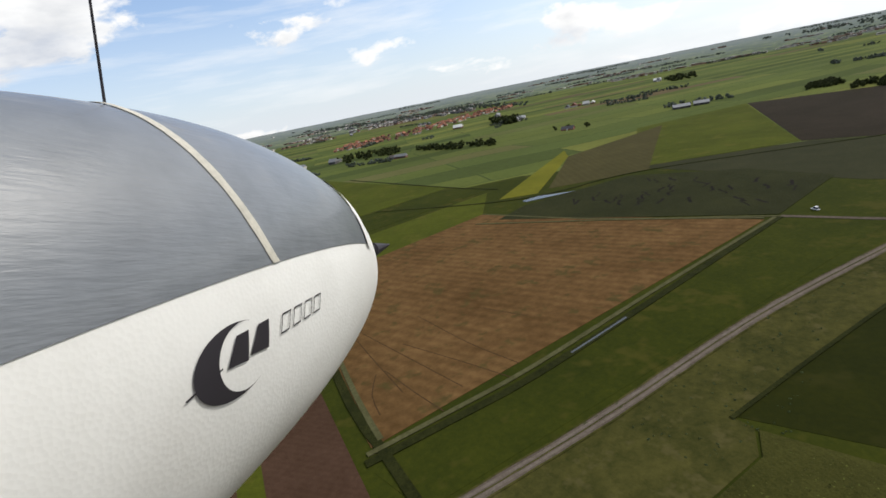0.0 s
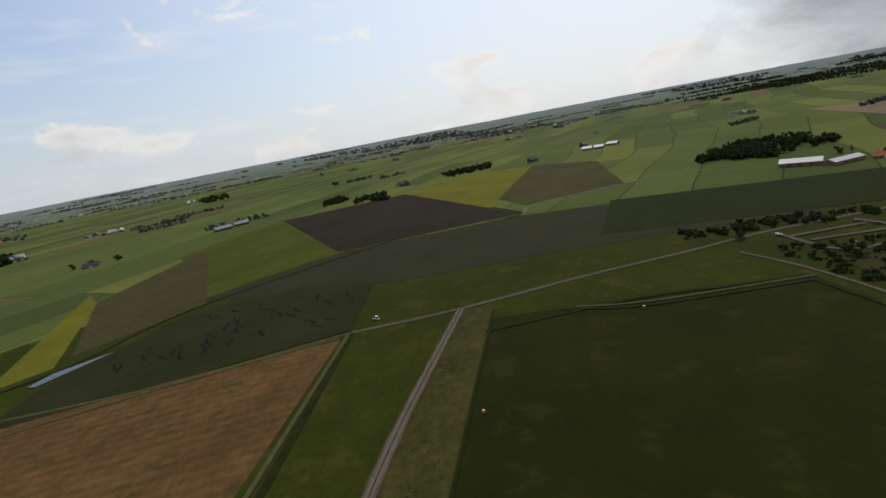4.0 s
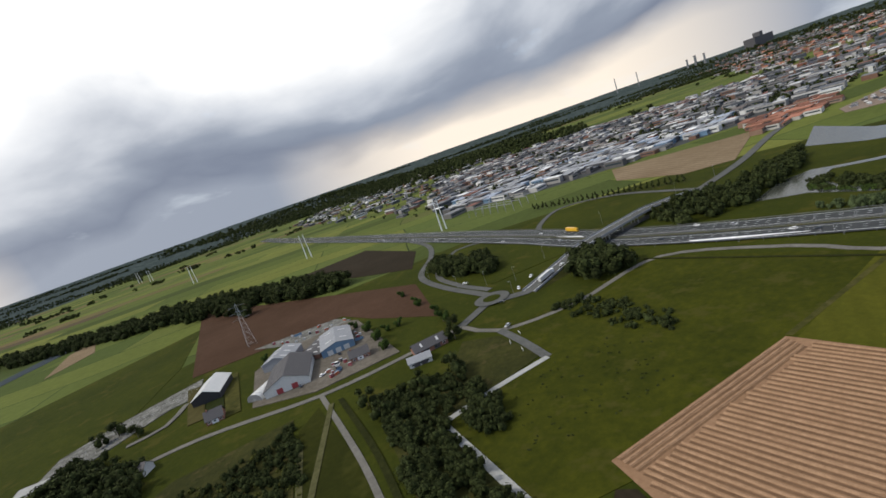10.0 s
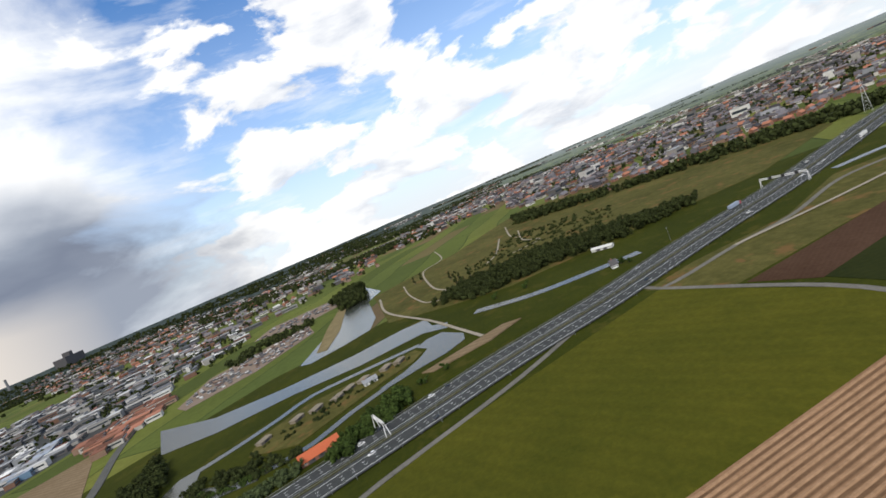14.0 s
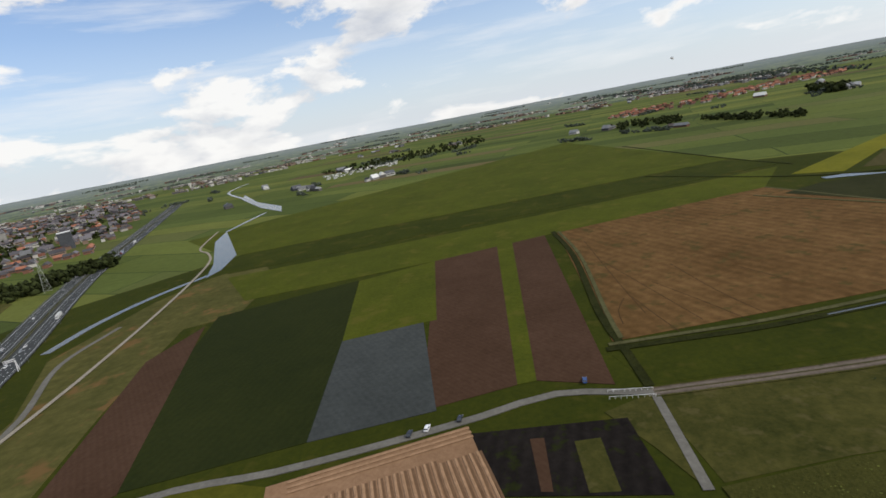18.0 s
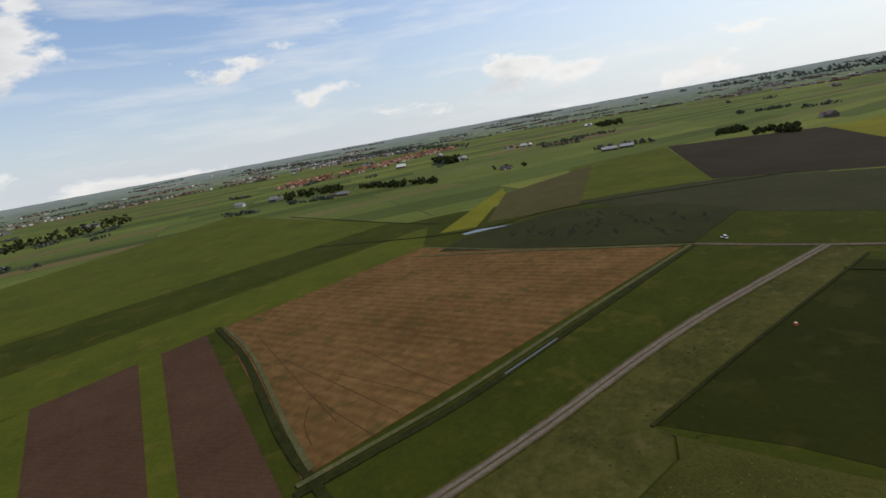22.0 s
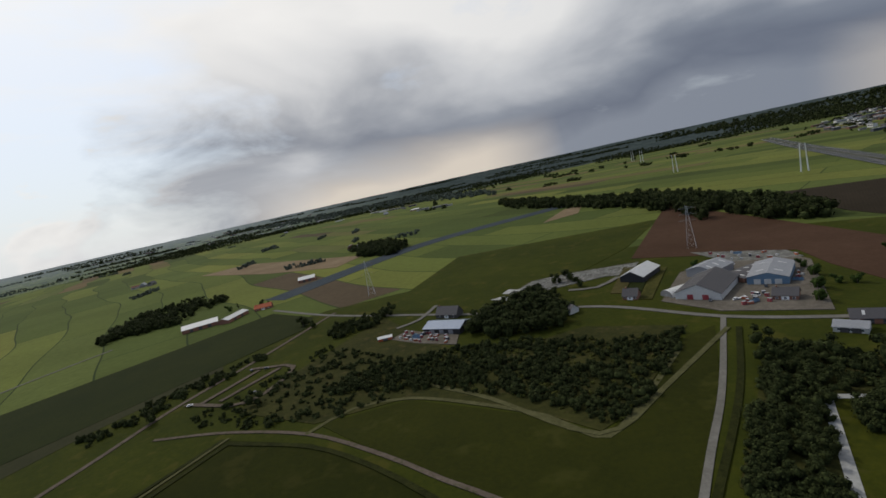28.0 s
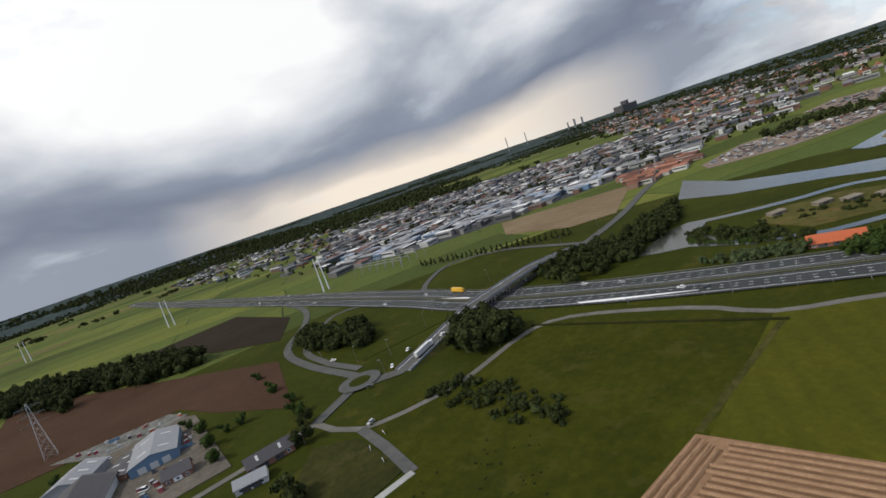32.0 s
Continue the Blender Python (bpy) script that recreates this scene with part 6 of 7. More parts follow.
for off in (-1.3, 1.3, 19.2, -19.2):
    guard_rail(off)
gore = field("road_marking", M_PAINT, "long white painted road wedge", [(-210.4, -272.0), (-217.6, -244.2), (-226.6, -207.2), (-226.0, -207.2), (-214.9, -243.7), (-209.0, -270.0)], MZ + 0.03)
gore2 = field("road_marking", M_PAINT, "long white painted road wedge", [(-217.5, -426.7), (-219.4, -379.7), (-217.5, -377.5), (-214.3, -422.4)], MZ + 0.034)


def overpass():
    pts = smooth_line([(-115.6, -330.3), (-169.6, -340.1), (-207.0, -346.3), (-287.6, -350.2), (-335.5, -346.3)], 6)
    n = len(pts)
    t = empty("overpass", "concrete road overpass crossing the motorway", "bridge")
    prof = [6.6 * min(1, 3.2 * min(i / (n - 1), 1 - i / (n - 1))) + 0.6 for i in range(n)]

    def strip(name, off0, off1, dz0, dz1, mat, label=""):
        a, b = offset_line(pts, off0), offset_line(pts, off1)
        v, f = [], []
        for i in range(n):
            v += [(a[i].x, a[i].y, prof[i] + dz1), (b[i].x, b[i].y, prof[i] + dz1), (b[i].x, b[i].y, prof[i] + dz0), (a[i].x, a[i].y, prof[i] + dz0)]
        for i in range(n - 1):
            for k in range(4):
                f.append((4 * i + k, 4 * i + (k + 1) % 4, 4 * i + 4 + (k + 1) % 4, 4 * i + 4 + k))
        f += [(0, 1, 2, 3), (4 * n - 4, 4 * n - 1, 4 * n - 2, 4 * n - 3)]
        o = mesh_object(name, v, f, mat, t)
        if label:
            o["label"] = label
    strip("deck", -6.5, 6.5, -1.0, 0.0, M_STEEL)
    strip("roadway", -4.5, 4.5, 0.0, 0.06, M_ASPHALT2)
    for s in (-1, 1):
        strip("parapet", s * 6.2 - 0.15, s * 6.2 + 0.15, 0.0, 0.9, M_GREYROOF)
        strip("edge_line", s * 4.2 - 0.1, s * 4.2 + 0.1, 0.06, 0.09, M_PAINT)
    lo = [i for i in range(n) if 0.36 < i / (n - 1) < 0.68]
    for i in lo[:: max(1, len(lo) // 4)]:
        for s in (-3.5, 0, 3.5):
            p = offset_line(pts, s)[i]
            bm = tube(bmesh.new(), (p.x, p.y, 0), (p.x, p.y, prof[i] - 0.9), 0.5, 0.5, 10)
            part("pillar", bm, M_CONCRETE, t)
    for rng_ in ((0, int(n * 0.36)), (int(n * 0.68), n)):
        idx = range(*rng_)
        a, b = offset_line(pts, -6.5), offset_line(pts, 6.5)
        v, f = [], []
        for i in idx:
            w = 1.6 * prof[i]
            c, d = offset_line(pts, -6.5 - w)[i], offset_line(pts, 6.5 + w)[i]
            v += [(c.x, c.y, 0), (a[i].x, a[i].y, prof[i] - 0.3), (b[i].x, b[i].y, prof[i] - 0.3), (d.x, d.y, 0)]
        m = len(v) // 4
        for i in range(m - 1):
            for k in range(3):
                f.append((4 * i + k, 4 * i + k + 1, 4 * i + 5 + k, 4 * i + 4 + k))
        f += [(0, 1, 2, 3), (4 * m - 1, 4 * m - 2, 4 * m - 3, 4 * m - 4)]
        mesh_object("embankment", v, f, M_SCRUB, t)["label"] = "grassy embankment"
    return offset_line(pts, 2.2), prof


BRIDGE, BRIDGE_Z = overpass()


def ring(name, label, cx, cy, r0, r1, z, mat, n=40):
    v, f = [], []
    for k in range(n):
        a = 2 * math.pi * k / n
        v += [(cx + r0 * math.cos(a), cy + r0 * math.sin(a), z), (cx + r1 * math.cos(a), cy + r1 * math.sin(a), z)]
    for k in range(n):
        j = (k + 1) % n
        f.append((2 * k, 2 * k + 1, 2 * j + 1, 2 * j))
    return tagged(mesh_object(name, v, f, mat), label, "roundabout", kind="structure")


RX, RY = -97.1, -350.6
ring("roundabout", "grey asphalt roundabout", RX, RY, 6.5, 13.0, 1.15, M_ASPHALT2)
ring("roundabout_island", "grassy island in the roundabout", RX, RY, 0.0, 6.6, 1.25, M_GRASS)
joined("island_shrubs", "low shrubs on the roundabout island", "shrubs", [(RX + 4 * math.cos(k), RY + 4 * math.sin(k * 1.7)) for k in range(14)], BUSH, M_LEAF[1], (0.8, 1.6), 9)


def gantry(label, a, b, h=8.0):
    t = empty("gantry", label, "gantry")
    L = sit(t, a, b)
    for x in (0, L):
        for s in (-0.5, 0.5):
            part("leg", tube(bmesh.new(), (x, s * 3, 0), (x, s, h), 0.22, 0.18), M_PAINT, t)
    bm = bmesh.new()
    for y in (-0.5, 0.5):
        for z in (h, h + 1.3):
            box(bm, -0.3, y - 0.1, z - 0.1, L + 0.3, y + 0.1, z + 0.1)
    for k in range(int(L / 1.6)):
        tube(bm, (k * 1.6, -0.5, h), (k * 1.6 + 1.6, -0.5, h + 1.3), 0.07, 0.07, 4)
        tube(bm, (k * 1.6, 0.5, h + 1.3), (k * 1.6 + 1.6, 0.5, h), 0.07, 0.07, 4)
    part("truss", bm, M_PAINT, t)
    for k in range(3):
        part("sign_panel", boxed(L * (0.2 + 0.28 * k), -0.75, h - 0.6, L * (0.2 + 0.28 * k) + 3, -0.6, h + 1.8), M_BLACKWALL, t, "dark matrix sign panel")


def across(y, off0, off1):
    i = min(range(len(MW)), key=lambda k: abs(MW[k].y - y))
    a, b = offset_line(MW, off0)[i], offset_line(MW, off1)[i]
    return (a.x, a.y), (b.x, b.y)


gantry("white lattice sign gantry on legs beside the motorway", *across(([(-268.8, -115.6)])[0][1], -1.2, -20))
gantry("white lattice sign gantry spanning the motorway", *across(([(-360.8, 272.3)])[0][1], -20, 20))


def lamp_post(model=[]):
    t = empty("lamp_post", "slim grey lamp post beside the road", "lamp post", "road lamp posts")
    part("mast", tube(bmesh.new(), (0, 0, 0), (0, 0, 11), 0.11, 0.06), M_STEEL, t)
    part("arm", tube(bmesh.new(), (0, 0, 11), (1.6, 0, 11.3), 0.06, 0.05), M_POLE, t)
    part("lantern", boxed(1.4, -0.18, 11.18, 2.2, 0.18, 11.36), M_STEEL, t)
    return t


LAMP = lamp_post()
lamps = [offset_line(MW, 21)[k] for k in range(0, len(MW), 4) if -420 < MW[k].y < 420]
lamps += [Vector((x, y, 0)) for x, y in [(-128.8, -362.7), (-169.7, -375.2), (-252.8, -388.2), (-107.2, -336.4), (-330.6, -367.1), (-381.7, -360.5), (-114.9, -383.4), (-103.2, -409.7), (-102.8, -461.2), (-297.9, 49.9), (-367.1, 149.7)]]
LAMP.location = lamps[0]
for k, p in enumerate(lamps[1:]):
    copy_thing(LAMP, Matrix.Translation((p.x, p.y, 0)) @ Matrix.Rotation(k * 1.3, 4, "Z"))


def twin_pole():
    t = empty("power_poles", "pair of tall pale tapered power poles", "power pole", "twin power poles")
    for s in (-5, 5):
        part("pole", tube(bmesh.new(), (s, 0, 0), (s * 0.75, 0, 46), 1.1, 0.45, 12), M_POLE, t)
        for z in (30, 37, 44):
            part("arm", tube(bmesh.new(), (s * 0.85, 0, z), (s * 0.85 + (3.2 if s > 0 else -3.2), 0, z + 0.8), 0.16, 0.1, 5), M_STEEL, t)
    return t


TWIN = twin_pole()
tw = [(-111.9, -1013.9), (95.2, -1443.9), (251.9, -2290.9), (307.4, -2474.0), (-249.0, -695.1)]
TWIN.location = (*tw[0], 0)
for x, y in tw[1:]:
    copy_thing(TWIN, Matrix.Translation((x, y, 0)) @ Matrix.Rotation(0.3, 4, "Z"))


def lattice_pylon():
    t = empty("pylon", "grey lattice steel power pylon", "pylon", "lattice pylons")
    H, bm = 42.0, bmesh.new()

    def w(z):
        return 3.6 * (1 - z / H) ** 1.1 + 0.5
    zs = [0, 5, 10, 15, 20, 25, 29, 33, 37, 42]
    for z0, z1 in zip(zs, zs[1:]):
        c0 = [(a * w(z0), b * w(z0), z0) for a, b in ((1, 1), (-1, 1), (-1, -1), (1, -1))]
        c1 = [(a * w(z1), b * w(z1), z1) for a, b in ((1, 1), (-1, 1), (-1, -1), (1, -1))]
        for k in range(4):
            j = (k + 1) % 4
            tube(bm, c0[k], c1[k], 0.09, 0.09, 4)
            tube(bm, c0[k], c1[j], 0.045, 0.045, 4)
            tube(bm, c0[j], c1[k], 0.045, 0.045, 4)
    part("tower", bm, M_POLE, t)
    for z in (27, 33, 39):
        for s in (-1, 1):
            bm = bmesh.new()
            tube(bm, (0.8 * s, 0.6, z), (8 * s, 0, z), 0.1, 0.08, 4)
            tube(bm, (0.8 * s, -0.6, z), (8 * s, 0, z), 0.1, 0.08, 4)
            tube(bm, (0.8 * s, 0, z + 1.6), (8 * s, 0, z), 0.1, 0.08, 4)
            a = part("crossarm", bm, M_STEEL, t)
            part("insulator", tube(bmesh.new(), (7.8 * s, 0, z), (7.8 * s, 0, z - 2), 0.12, 0.12, 5), M_BRICK, a)
    return t


PYLON = lattice_pylon()
py = [(53.9, -542.0), (396.5, -475.7), (-496.0, 556.0), (400.3, -492.4)]
PYLON.location = (*py[0], 0)
for x, y in py[1:3]:
    copy_thing(PYLON, Matrix.Translation((x, y, 0)) @ Matrix.Rotation(0.6, 4, "Z"))

# steelworks on the skyline
for tok, h, w in zip([(-3332.3, -3024.2), (-3444.9, -2895.3), (-3670.1, -2603.9), (-3703.2, -2556.6), (-3738.9, -2504.1)], (120, 110, 70, 80, 75), (5, 5, 9, 12, 10)):
    t = empty("chimney", "far dark industrial chimney on the skyline", "chimney", "works chimneys")
    t.location = (*tok, 0)
    part("stack", tube(bmesh.new(), (0, 0, 0), (0, 0, h + 60), w, w * 0.7, 10), M_STEEL, t)
    part("rim", tube(bmesh.new(), (0, 0, h + 57), (0, 0, h + 61), w * 0.85, w * 0.85, 10), M_DARKROOF, t)
t = empty("steelworks", "far dark steelworks hall on the skyline", "factory")
t.location = (*([(-3924.6, -2201.7)])[0], 0)
part("hall", boxed(-120, -40, 0, 120, 40, 120), M_DARKROOF, t)
part("tower", boxed(-30, -30, 120, 10, 20, 150), M_DARKROOF, t)

# ---- vehicles ----


def car_model(name, label, body, group, s=(4.3, 1.8, 1.45)):
    t = empty(name, label, "car", group)
    L, W, H = s
    bm = prism(bmesh.new(), [(-L / 2, 0.35), (L / 2, 0.35), (L / 2, 0.75), (L * 0.28, 0.9), (-L * 0.47, 0.92), (-L / 2, 0.8)], -W / 2, W / 2)
    bmesh.ops.bevel(bm, geom=[e for e in bm.edges], offset=0.06, segments=1, affect="EDGES")
    part("body", bm, body, t)
    part("cabin", prism(bmesh.new(), [(-L * 0.44, 0.88), (L * 0.24, 0.88), (L * 0.08, H - 0.05), (-L * 0.36, H - 0.05)], -W * 0.44, W * 0.44), M_PANE, t, "dark car windows")
    part("roof", boxed(-L * 0.35, -W * 0.42, H - 0.08, L * 0.08, W * 0.42, H), body, t)
    for x in (-L * 0.3, L * 0.31):
        for y in (-1, 1):
            w = part("wheel", tube(bmesh.new(), (x, y * (W / 2 - 0.2), 0.32), (x, y * (W / 2 + 0.02), 0.32), 0.32, 0.32, 10), M_RUBBER, t)
            part("rim", tube(bmesh.new(), (x, y * (W / 2), 0.32), (x, y * (W / 2 + 0.03), 0.32), 0.19, 0.19, 8), M_STEEL, w)
    for y in (-1, 1):
        part("headlight", boxed(L / 2 - 0.05, y * W * 0.36 - 0.18, 0.6, L / 2 + 0.02, y * W * 0.36 + 0.18, 0.75), M_WHITE, t)
    return t


def truck_model(label, cab, cargo):
    t = empty("truck", label, "truck", "trucks on the motorway")
    bm = boxed(5.9, -1.2, 0.8, 8.0, 1.2, 3.4)
    bmesh.ops.bevel(bm, geom=list(bm.edges), offset=0.15, segments=1, affect="EDGES")
    part("cab", bm, cab, t)
    part("windscreen", boxed(7.9, -1.0, 2.0, 8.05, 1.0, 3.0), M_PANE, t)
    part("trailer", boxed(-8.0, -1.25, 1.1, 5.5, 1.25, 4.0), cargo, t)
    part("chassis", boxed(-7.8, -0.5, 0.7, 6.5, 0.5, 1.08), M_RUBBER, t)
    for x in (-6.5, -5.2, -3.9, 4.2, 7.0):
        for y in (-1, 1):
            part("wheel", tube(bmesh.new(), (x, y * 0.85, 0.5), (x, y * 1.22, 0.5), 0.5, 0.5, 10), M_RUBBER, t)
    return t


M_CAR = [flat_mat("car_white", (0.7, 0.7, 0.7), 0.25, 0, 0.05), flat_mat("car_dark", (0.025, 0.028, 0.035), 0.25, 0, 0.1), flat_mat("car_silver", (0.40, 0.41, 0.43), 0.3, 0.5, 0.08), flat_mat("car_blue", (0.03, 0.06, 0.16), 0.25, 0, 0.1), flat_mat("car_yellow", (0.6, 0.35, 0.03), 0.3, 0, 0.1)]
CARS = [car_model("car", "white car on the asphalt", M_CAR[0], "cars"), car_model("car", "dark car on the asphalt", M_CAR[1], "cars"), car_model("car", "silver car on the asphalt", M_CAR[2], "cars"), car_model("car", "dark blue car parked by the road", M_CAR[3], "cars"), car_model("van", "white delivery van standing by a track", M_CAR[0], "vans", (5.4, 2.0, 2.3))]
TRUCKS = [truck_model("white lorry with a white box trailer", M_CAR[0], M_WHITE), truck_model("red lorry with a grey tarpaulin trailer", M_RED, M_BLUEROOF), truck_model("yellow lorry with a pale trailer", M_CAR[4], M_CAR[4])]
used = set()


def drive(model, x, y, yaw, z=0.0):
    m = Matrix.Translation((x, y, z)) @ Matrix.Rotation(yaw, 4, "Z")
    if model.name not in used:
        used.add(model.name)
        model.matrix_basis = m
        return model
    return copy_thing(model, m)


rng = random.Random(8)
for k in range(len(MW) - 1):
    p, q = MW[k], MW[k + 1]
    if not (-900 < p.y < 900):
        continue
    yaw = math.atan2(q.y - p.y, q.x - p.x)
    for off, turn in ((-7.5, 0), (-11.2, 0), (-15, 0), (7.5, math.pi), (11.2, math.pi), (15, math.pi)):
        if rng.random() < 0.075:
            c = offset_line(MW, off)[k]
            far = abs(off) > 14
            m = rng.choice(TRUCKS[:2]) if far and rng.random() < 0.4 else CARS[rng.choice((0, 0, 1, 1, 2))]
            drive(m, c.x, c.y, yaw + turn, MZ)
k = min(range(len(MW) - 1), key=lambda i: (MW[i] - Vector((-211.1, -402.6, 0))).length)
c = offset_line(MW, -15)[k]
drive(TRUCKS[2], c.x, c.y, math.atan2(MW[k + 1].y - MW[k].y, MW[k + 1].x - MW[k].x), MZ)
for tok, m in zip([(-81.3, 96.5), (-74.1, 97.3), (-60.6, 98.4), (-5.9, 103.3)], (CARS[1], CARS[0], CARS[1], CARS[3])):
    drive(m, tok[0], tok[1] , math.atan2(*[(b - a) for a, b in ((0, -0.1), (0, 1))]) + 1.3, 0.40)
drive(CARS[4], 339.5, 82.5, 1.0, 0.16)
for tok in [(23.7, -462.2), (27.4, -411.4), (15.7, -379.3), (8.4, -396.5), (27.2, -373.3), (22.9, -375.2), (42.2, -373.4)]:
    drive(CARS[rng.choice((0, 1, 2, 4))], tok[0], tok[1], rng.uniform(0, 6), 0.49)
for tok in [(368.7, -213.3), (369.7, -269.3), (356.9, -273.2), (325.6, -234.7), (322.2, -233.2)]:
    drive(CARS[rng.choice((0, 1))], tok[0], tok[1], rng.uniform(0, 6), 0.73)
for tok, m, a in zip([(-135.3, -351.5), (-115.8, -341.9), (-94.9, -334.7), (-110.1, -409.4), (-71.8, -296.9)], (CARS[0], CARS[0], CARS[1], CARS[0], CARS[2]), (0.6, 0.9, 2.5, 2.0, 0.2)):
    drive(m, tok[0], tok[1], a, 1.15)
for k, model in ((3, TRUCKS[0]), (6, CARS[0]), (len(BRIDGE) - 6, CARS[1])):      # traffic on the overpass and its ramp
    p, z0 = BRIDGE[k], BRIDGE_Z[k]
    e, z1 = BRIDGE[k + 1], BRIDGE_Z[k + 1]
    m = drive(model, p.x, p.y, 0.0, z0 + 0.08)
    m.matrix_basis = Matrix.Translation((p.x, p.y, z0 + 0.08)) @ Matrix.Rotation(math.atan2(e.y - p.y, e.x - p.x), 4, "Z") @ Matrix.Rotation(-math.atan2(z1 - z0, (e - p).length), 4, "Y")

# ---- straw swaths on the harvested field ----
M_SWATH = land("straw_swath", (0.1976, 0.1190, 0.0686), (0.3120, 0.1972, 0.1197), big=0.15, small=0.9, bump=0.8)
M_STUBBLE = land("stubble_gap", (0.0915, 0.0530, 0.0299), (0.1404, 0.0837, 0.0484), big=0.1, small=0.8)
STRAW = [(-112.9, -164.5), (-135.4, 87.1), (-58.6, 93.2), (-54.3, 28.3), (-12.5, -136.0), (-20.7, -171.5)]
sa, sb = Vector((*STRAW[0], 0)), Vector((*STRAW[1], 0))
ax = (sb - sa).normalized()
nx = Vector((ax.y, -ax.x, 0))
if (Vector((*STRAW[2], 0)) - sa).dot(nx) < 0:
    nx = -nx
straw = bpy.data.objects["straw_field"]
top = max(v.co.z for v in straw.data.vertices)


def clip_row(d):
    """The stretch of the row at distance d from the field's first side that lies inside the field."""
    ins = [s for s in range(-200, 400, 2) if inside(STRAW, *(sa + ax * s + nx * d).xy)]
    return (min(ins) + 10.5, max(ins) - 14) if ins else None


def swath(name, p, q, side, w, h, mat, k):
    """One uneven row of straw, or one furrow between rows, from p to q."""
    v, f = [], []
    n = 24
    for i in range(n + 1):
        c = p + (q - p) * (i / n) + side * (0.34 * noise.noise((i * 0.9, k * 3.1, h)))
        ww = w * (0.9 + 0.55 * noise.noise((i * 1.7, k * 2.2, 5)))
        hh = h * (1.0 + 0.5 * noise.noise((i * 1.3, k * 1.9, 8)))
        for o, z in ((-ww / 2, 0.0), (-ww / 4, hh), (ww / 4, hh * 0.9), (ww / 2, 0.0)):
            g = c + side * o
            v.append((g.x, g.y, top + 0.01 + z))
    for i in range(n):
        f += [(4 * i + j, 4 * i + 4 + j, 4 * i + 5 + j, 4 * i + 1 + j) for j in range(3)]
    mesh_object(name, v, f, mat, straw)


for k in range(100):
    d = 1.6 + 2.75 * k
    s = clip_row(d)
    if not s or s[1] - s[0] < 12:
        continue
    for name, w, h, mat, dd in (("straw_row", 1.25, 0.3, M_SWATH, 0.0), ("stubble_gap", 0.95, 0.04, M_STUBBLE, 1.35)):
        a = s[0] + 1.4 * noise.noise((k * 2.7, 1.5, dd))
        swath(name, sa + ax * a + nx * (d + dd), sa + ax * s[1] + nx * (d + dd), nx, w, h, mat, k)
sc = Vector((*STRAW[5], 0))
hx = (sc - sa).normalized()
hn = Vector((-hx.y, hx.x, 0))
for k in range(4):      # headland rows along the bush meadow
    for name, w, h, mat, dd in (("straw_row", 1.2, 0.3, M_SWATH, 0.0), ("stubble_gap", 0.95, 0.04, M_STUBBLE, 1.25)):
        o = 1.0 + 2.5 * k + dd
        swath(name, sa + hx * (1.5 + 0.8 * k) + hn * o, sc - hx * 2 + hn * o, hn, w, h, mat, 200 + k)
for k in range(3):      # headland rows beside the road
    p, q = Vector((*STRAW[1], 0)), Vector((*STRAW[2], 0))
    e = (q - p).normalized()
    o = Vector((-e.y, e.x, 0))
    if (sa - p).dot(o) < 0:
        o = -o
    line = [p + e * (8 + (q - p).length * 0.9 * i / 20) + o * (1.5 + 2.75 * k) for i in range(21)]
    r = ribbon("straw_row", line, 1.2, top + 0.35, M_SWATH, straw)

# tramlines in the wheat and bare gaps in the maize
wheat = bpy.data.objects["wheat_field"]
wz = max(v.co.z for v in wheat.data.vertices)
M_TRAM = land("tramline_soil", (0.035, 0.020, 0.009), (0.062, 0.038, 0.018), big=0.1, small=0.7)
for k, line in enumerate(([(77.2, 292.0), (57.9, 200.7), (47.9, 149.6)], [(67.1, 239.9), (66.7, 173.7), (66.4, 130.2)], [(98.0, 207.1), (93.2, 156.9), (93.2, 122.4)], [(73.3, 186.6), (79.3, 147.7), (83.5, 115.1)], [(52.9, 172.6), (51.2, 145.6), (50.6, 124.1)], [(48.4, 173.2), (38.1, 159.8), (32.7, 144.2)], [(124.6, 178.8), (129.7, 150.4)], [(248.1, 229.0), (262.3, 189.4)])):
    ribbon("tramline", smooth_line(line, 8), 0.5, wz + 0.02 + 0.004 * k, M_TRAM, wheat, 0.02)
gaps = bpy.data.objects["maize_plot"]
gz = max(v.co.z for v in gaps.data.vertices)
for k, (x, y) in enumerate(spots([(306.7, 280.2), (410.0, 253.2), (437.5, 158.7), (425.7, 101.2), (343.7, 104.5), (339.7, 187.1)], 34, 91, 7)):
    a = 0.5 + rng.uniform(-0.5, 0.5)
    line = [Vector((x + math.cos(a) * s + rng.uniform(-1, 1), y + math.sin(a) * s + rng.uniform(-2, 2), 0)) for s in (-8, -4, 0, 4, 8)]
    ribbon("bare_gap", line, rng.uniform(1.2, 2.8), gz + 0.02 + 0.003 * k, M_BLACK, gaps, 0.02)

# small marks on the land
for tok in [(206.5, 16.8), (284.5, -82.5)]:
    t = empty("marker_buoy", "small orange marker lying in a meadow", "marker", "orange markers")
    t.location = (*tok, 0)
    part("drum", tube(bmesh.new(), (0, 0, 0.1), (0, 0, 1.3), 0.9, 0.8, 12), M_ORANGE, t)
    part("lid", tube(bmesh.new(), (0, 0, 1.3), (0, 0, 1.45), 0.6, 0.5, 12), M_WHITE, t)


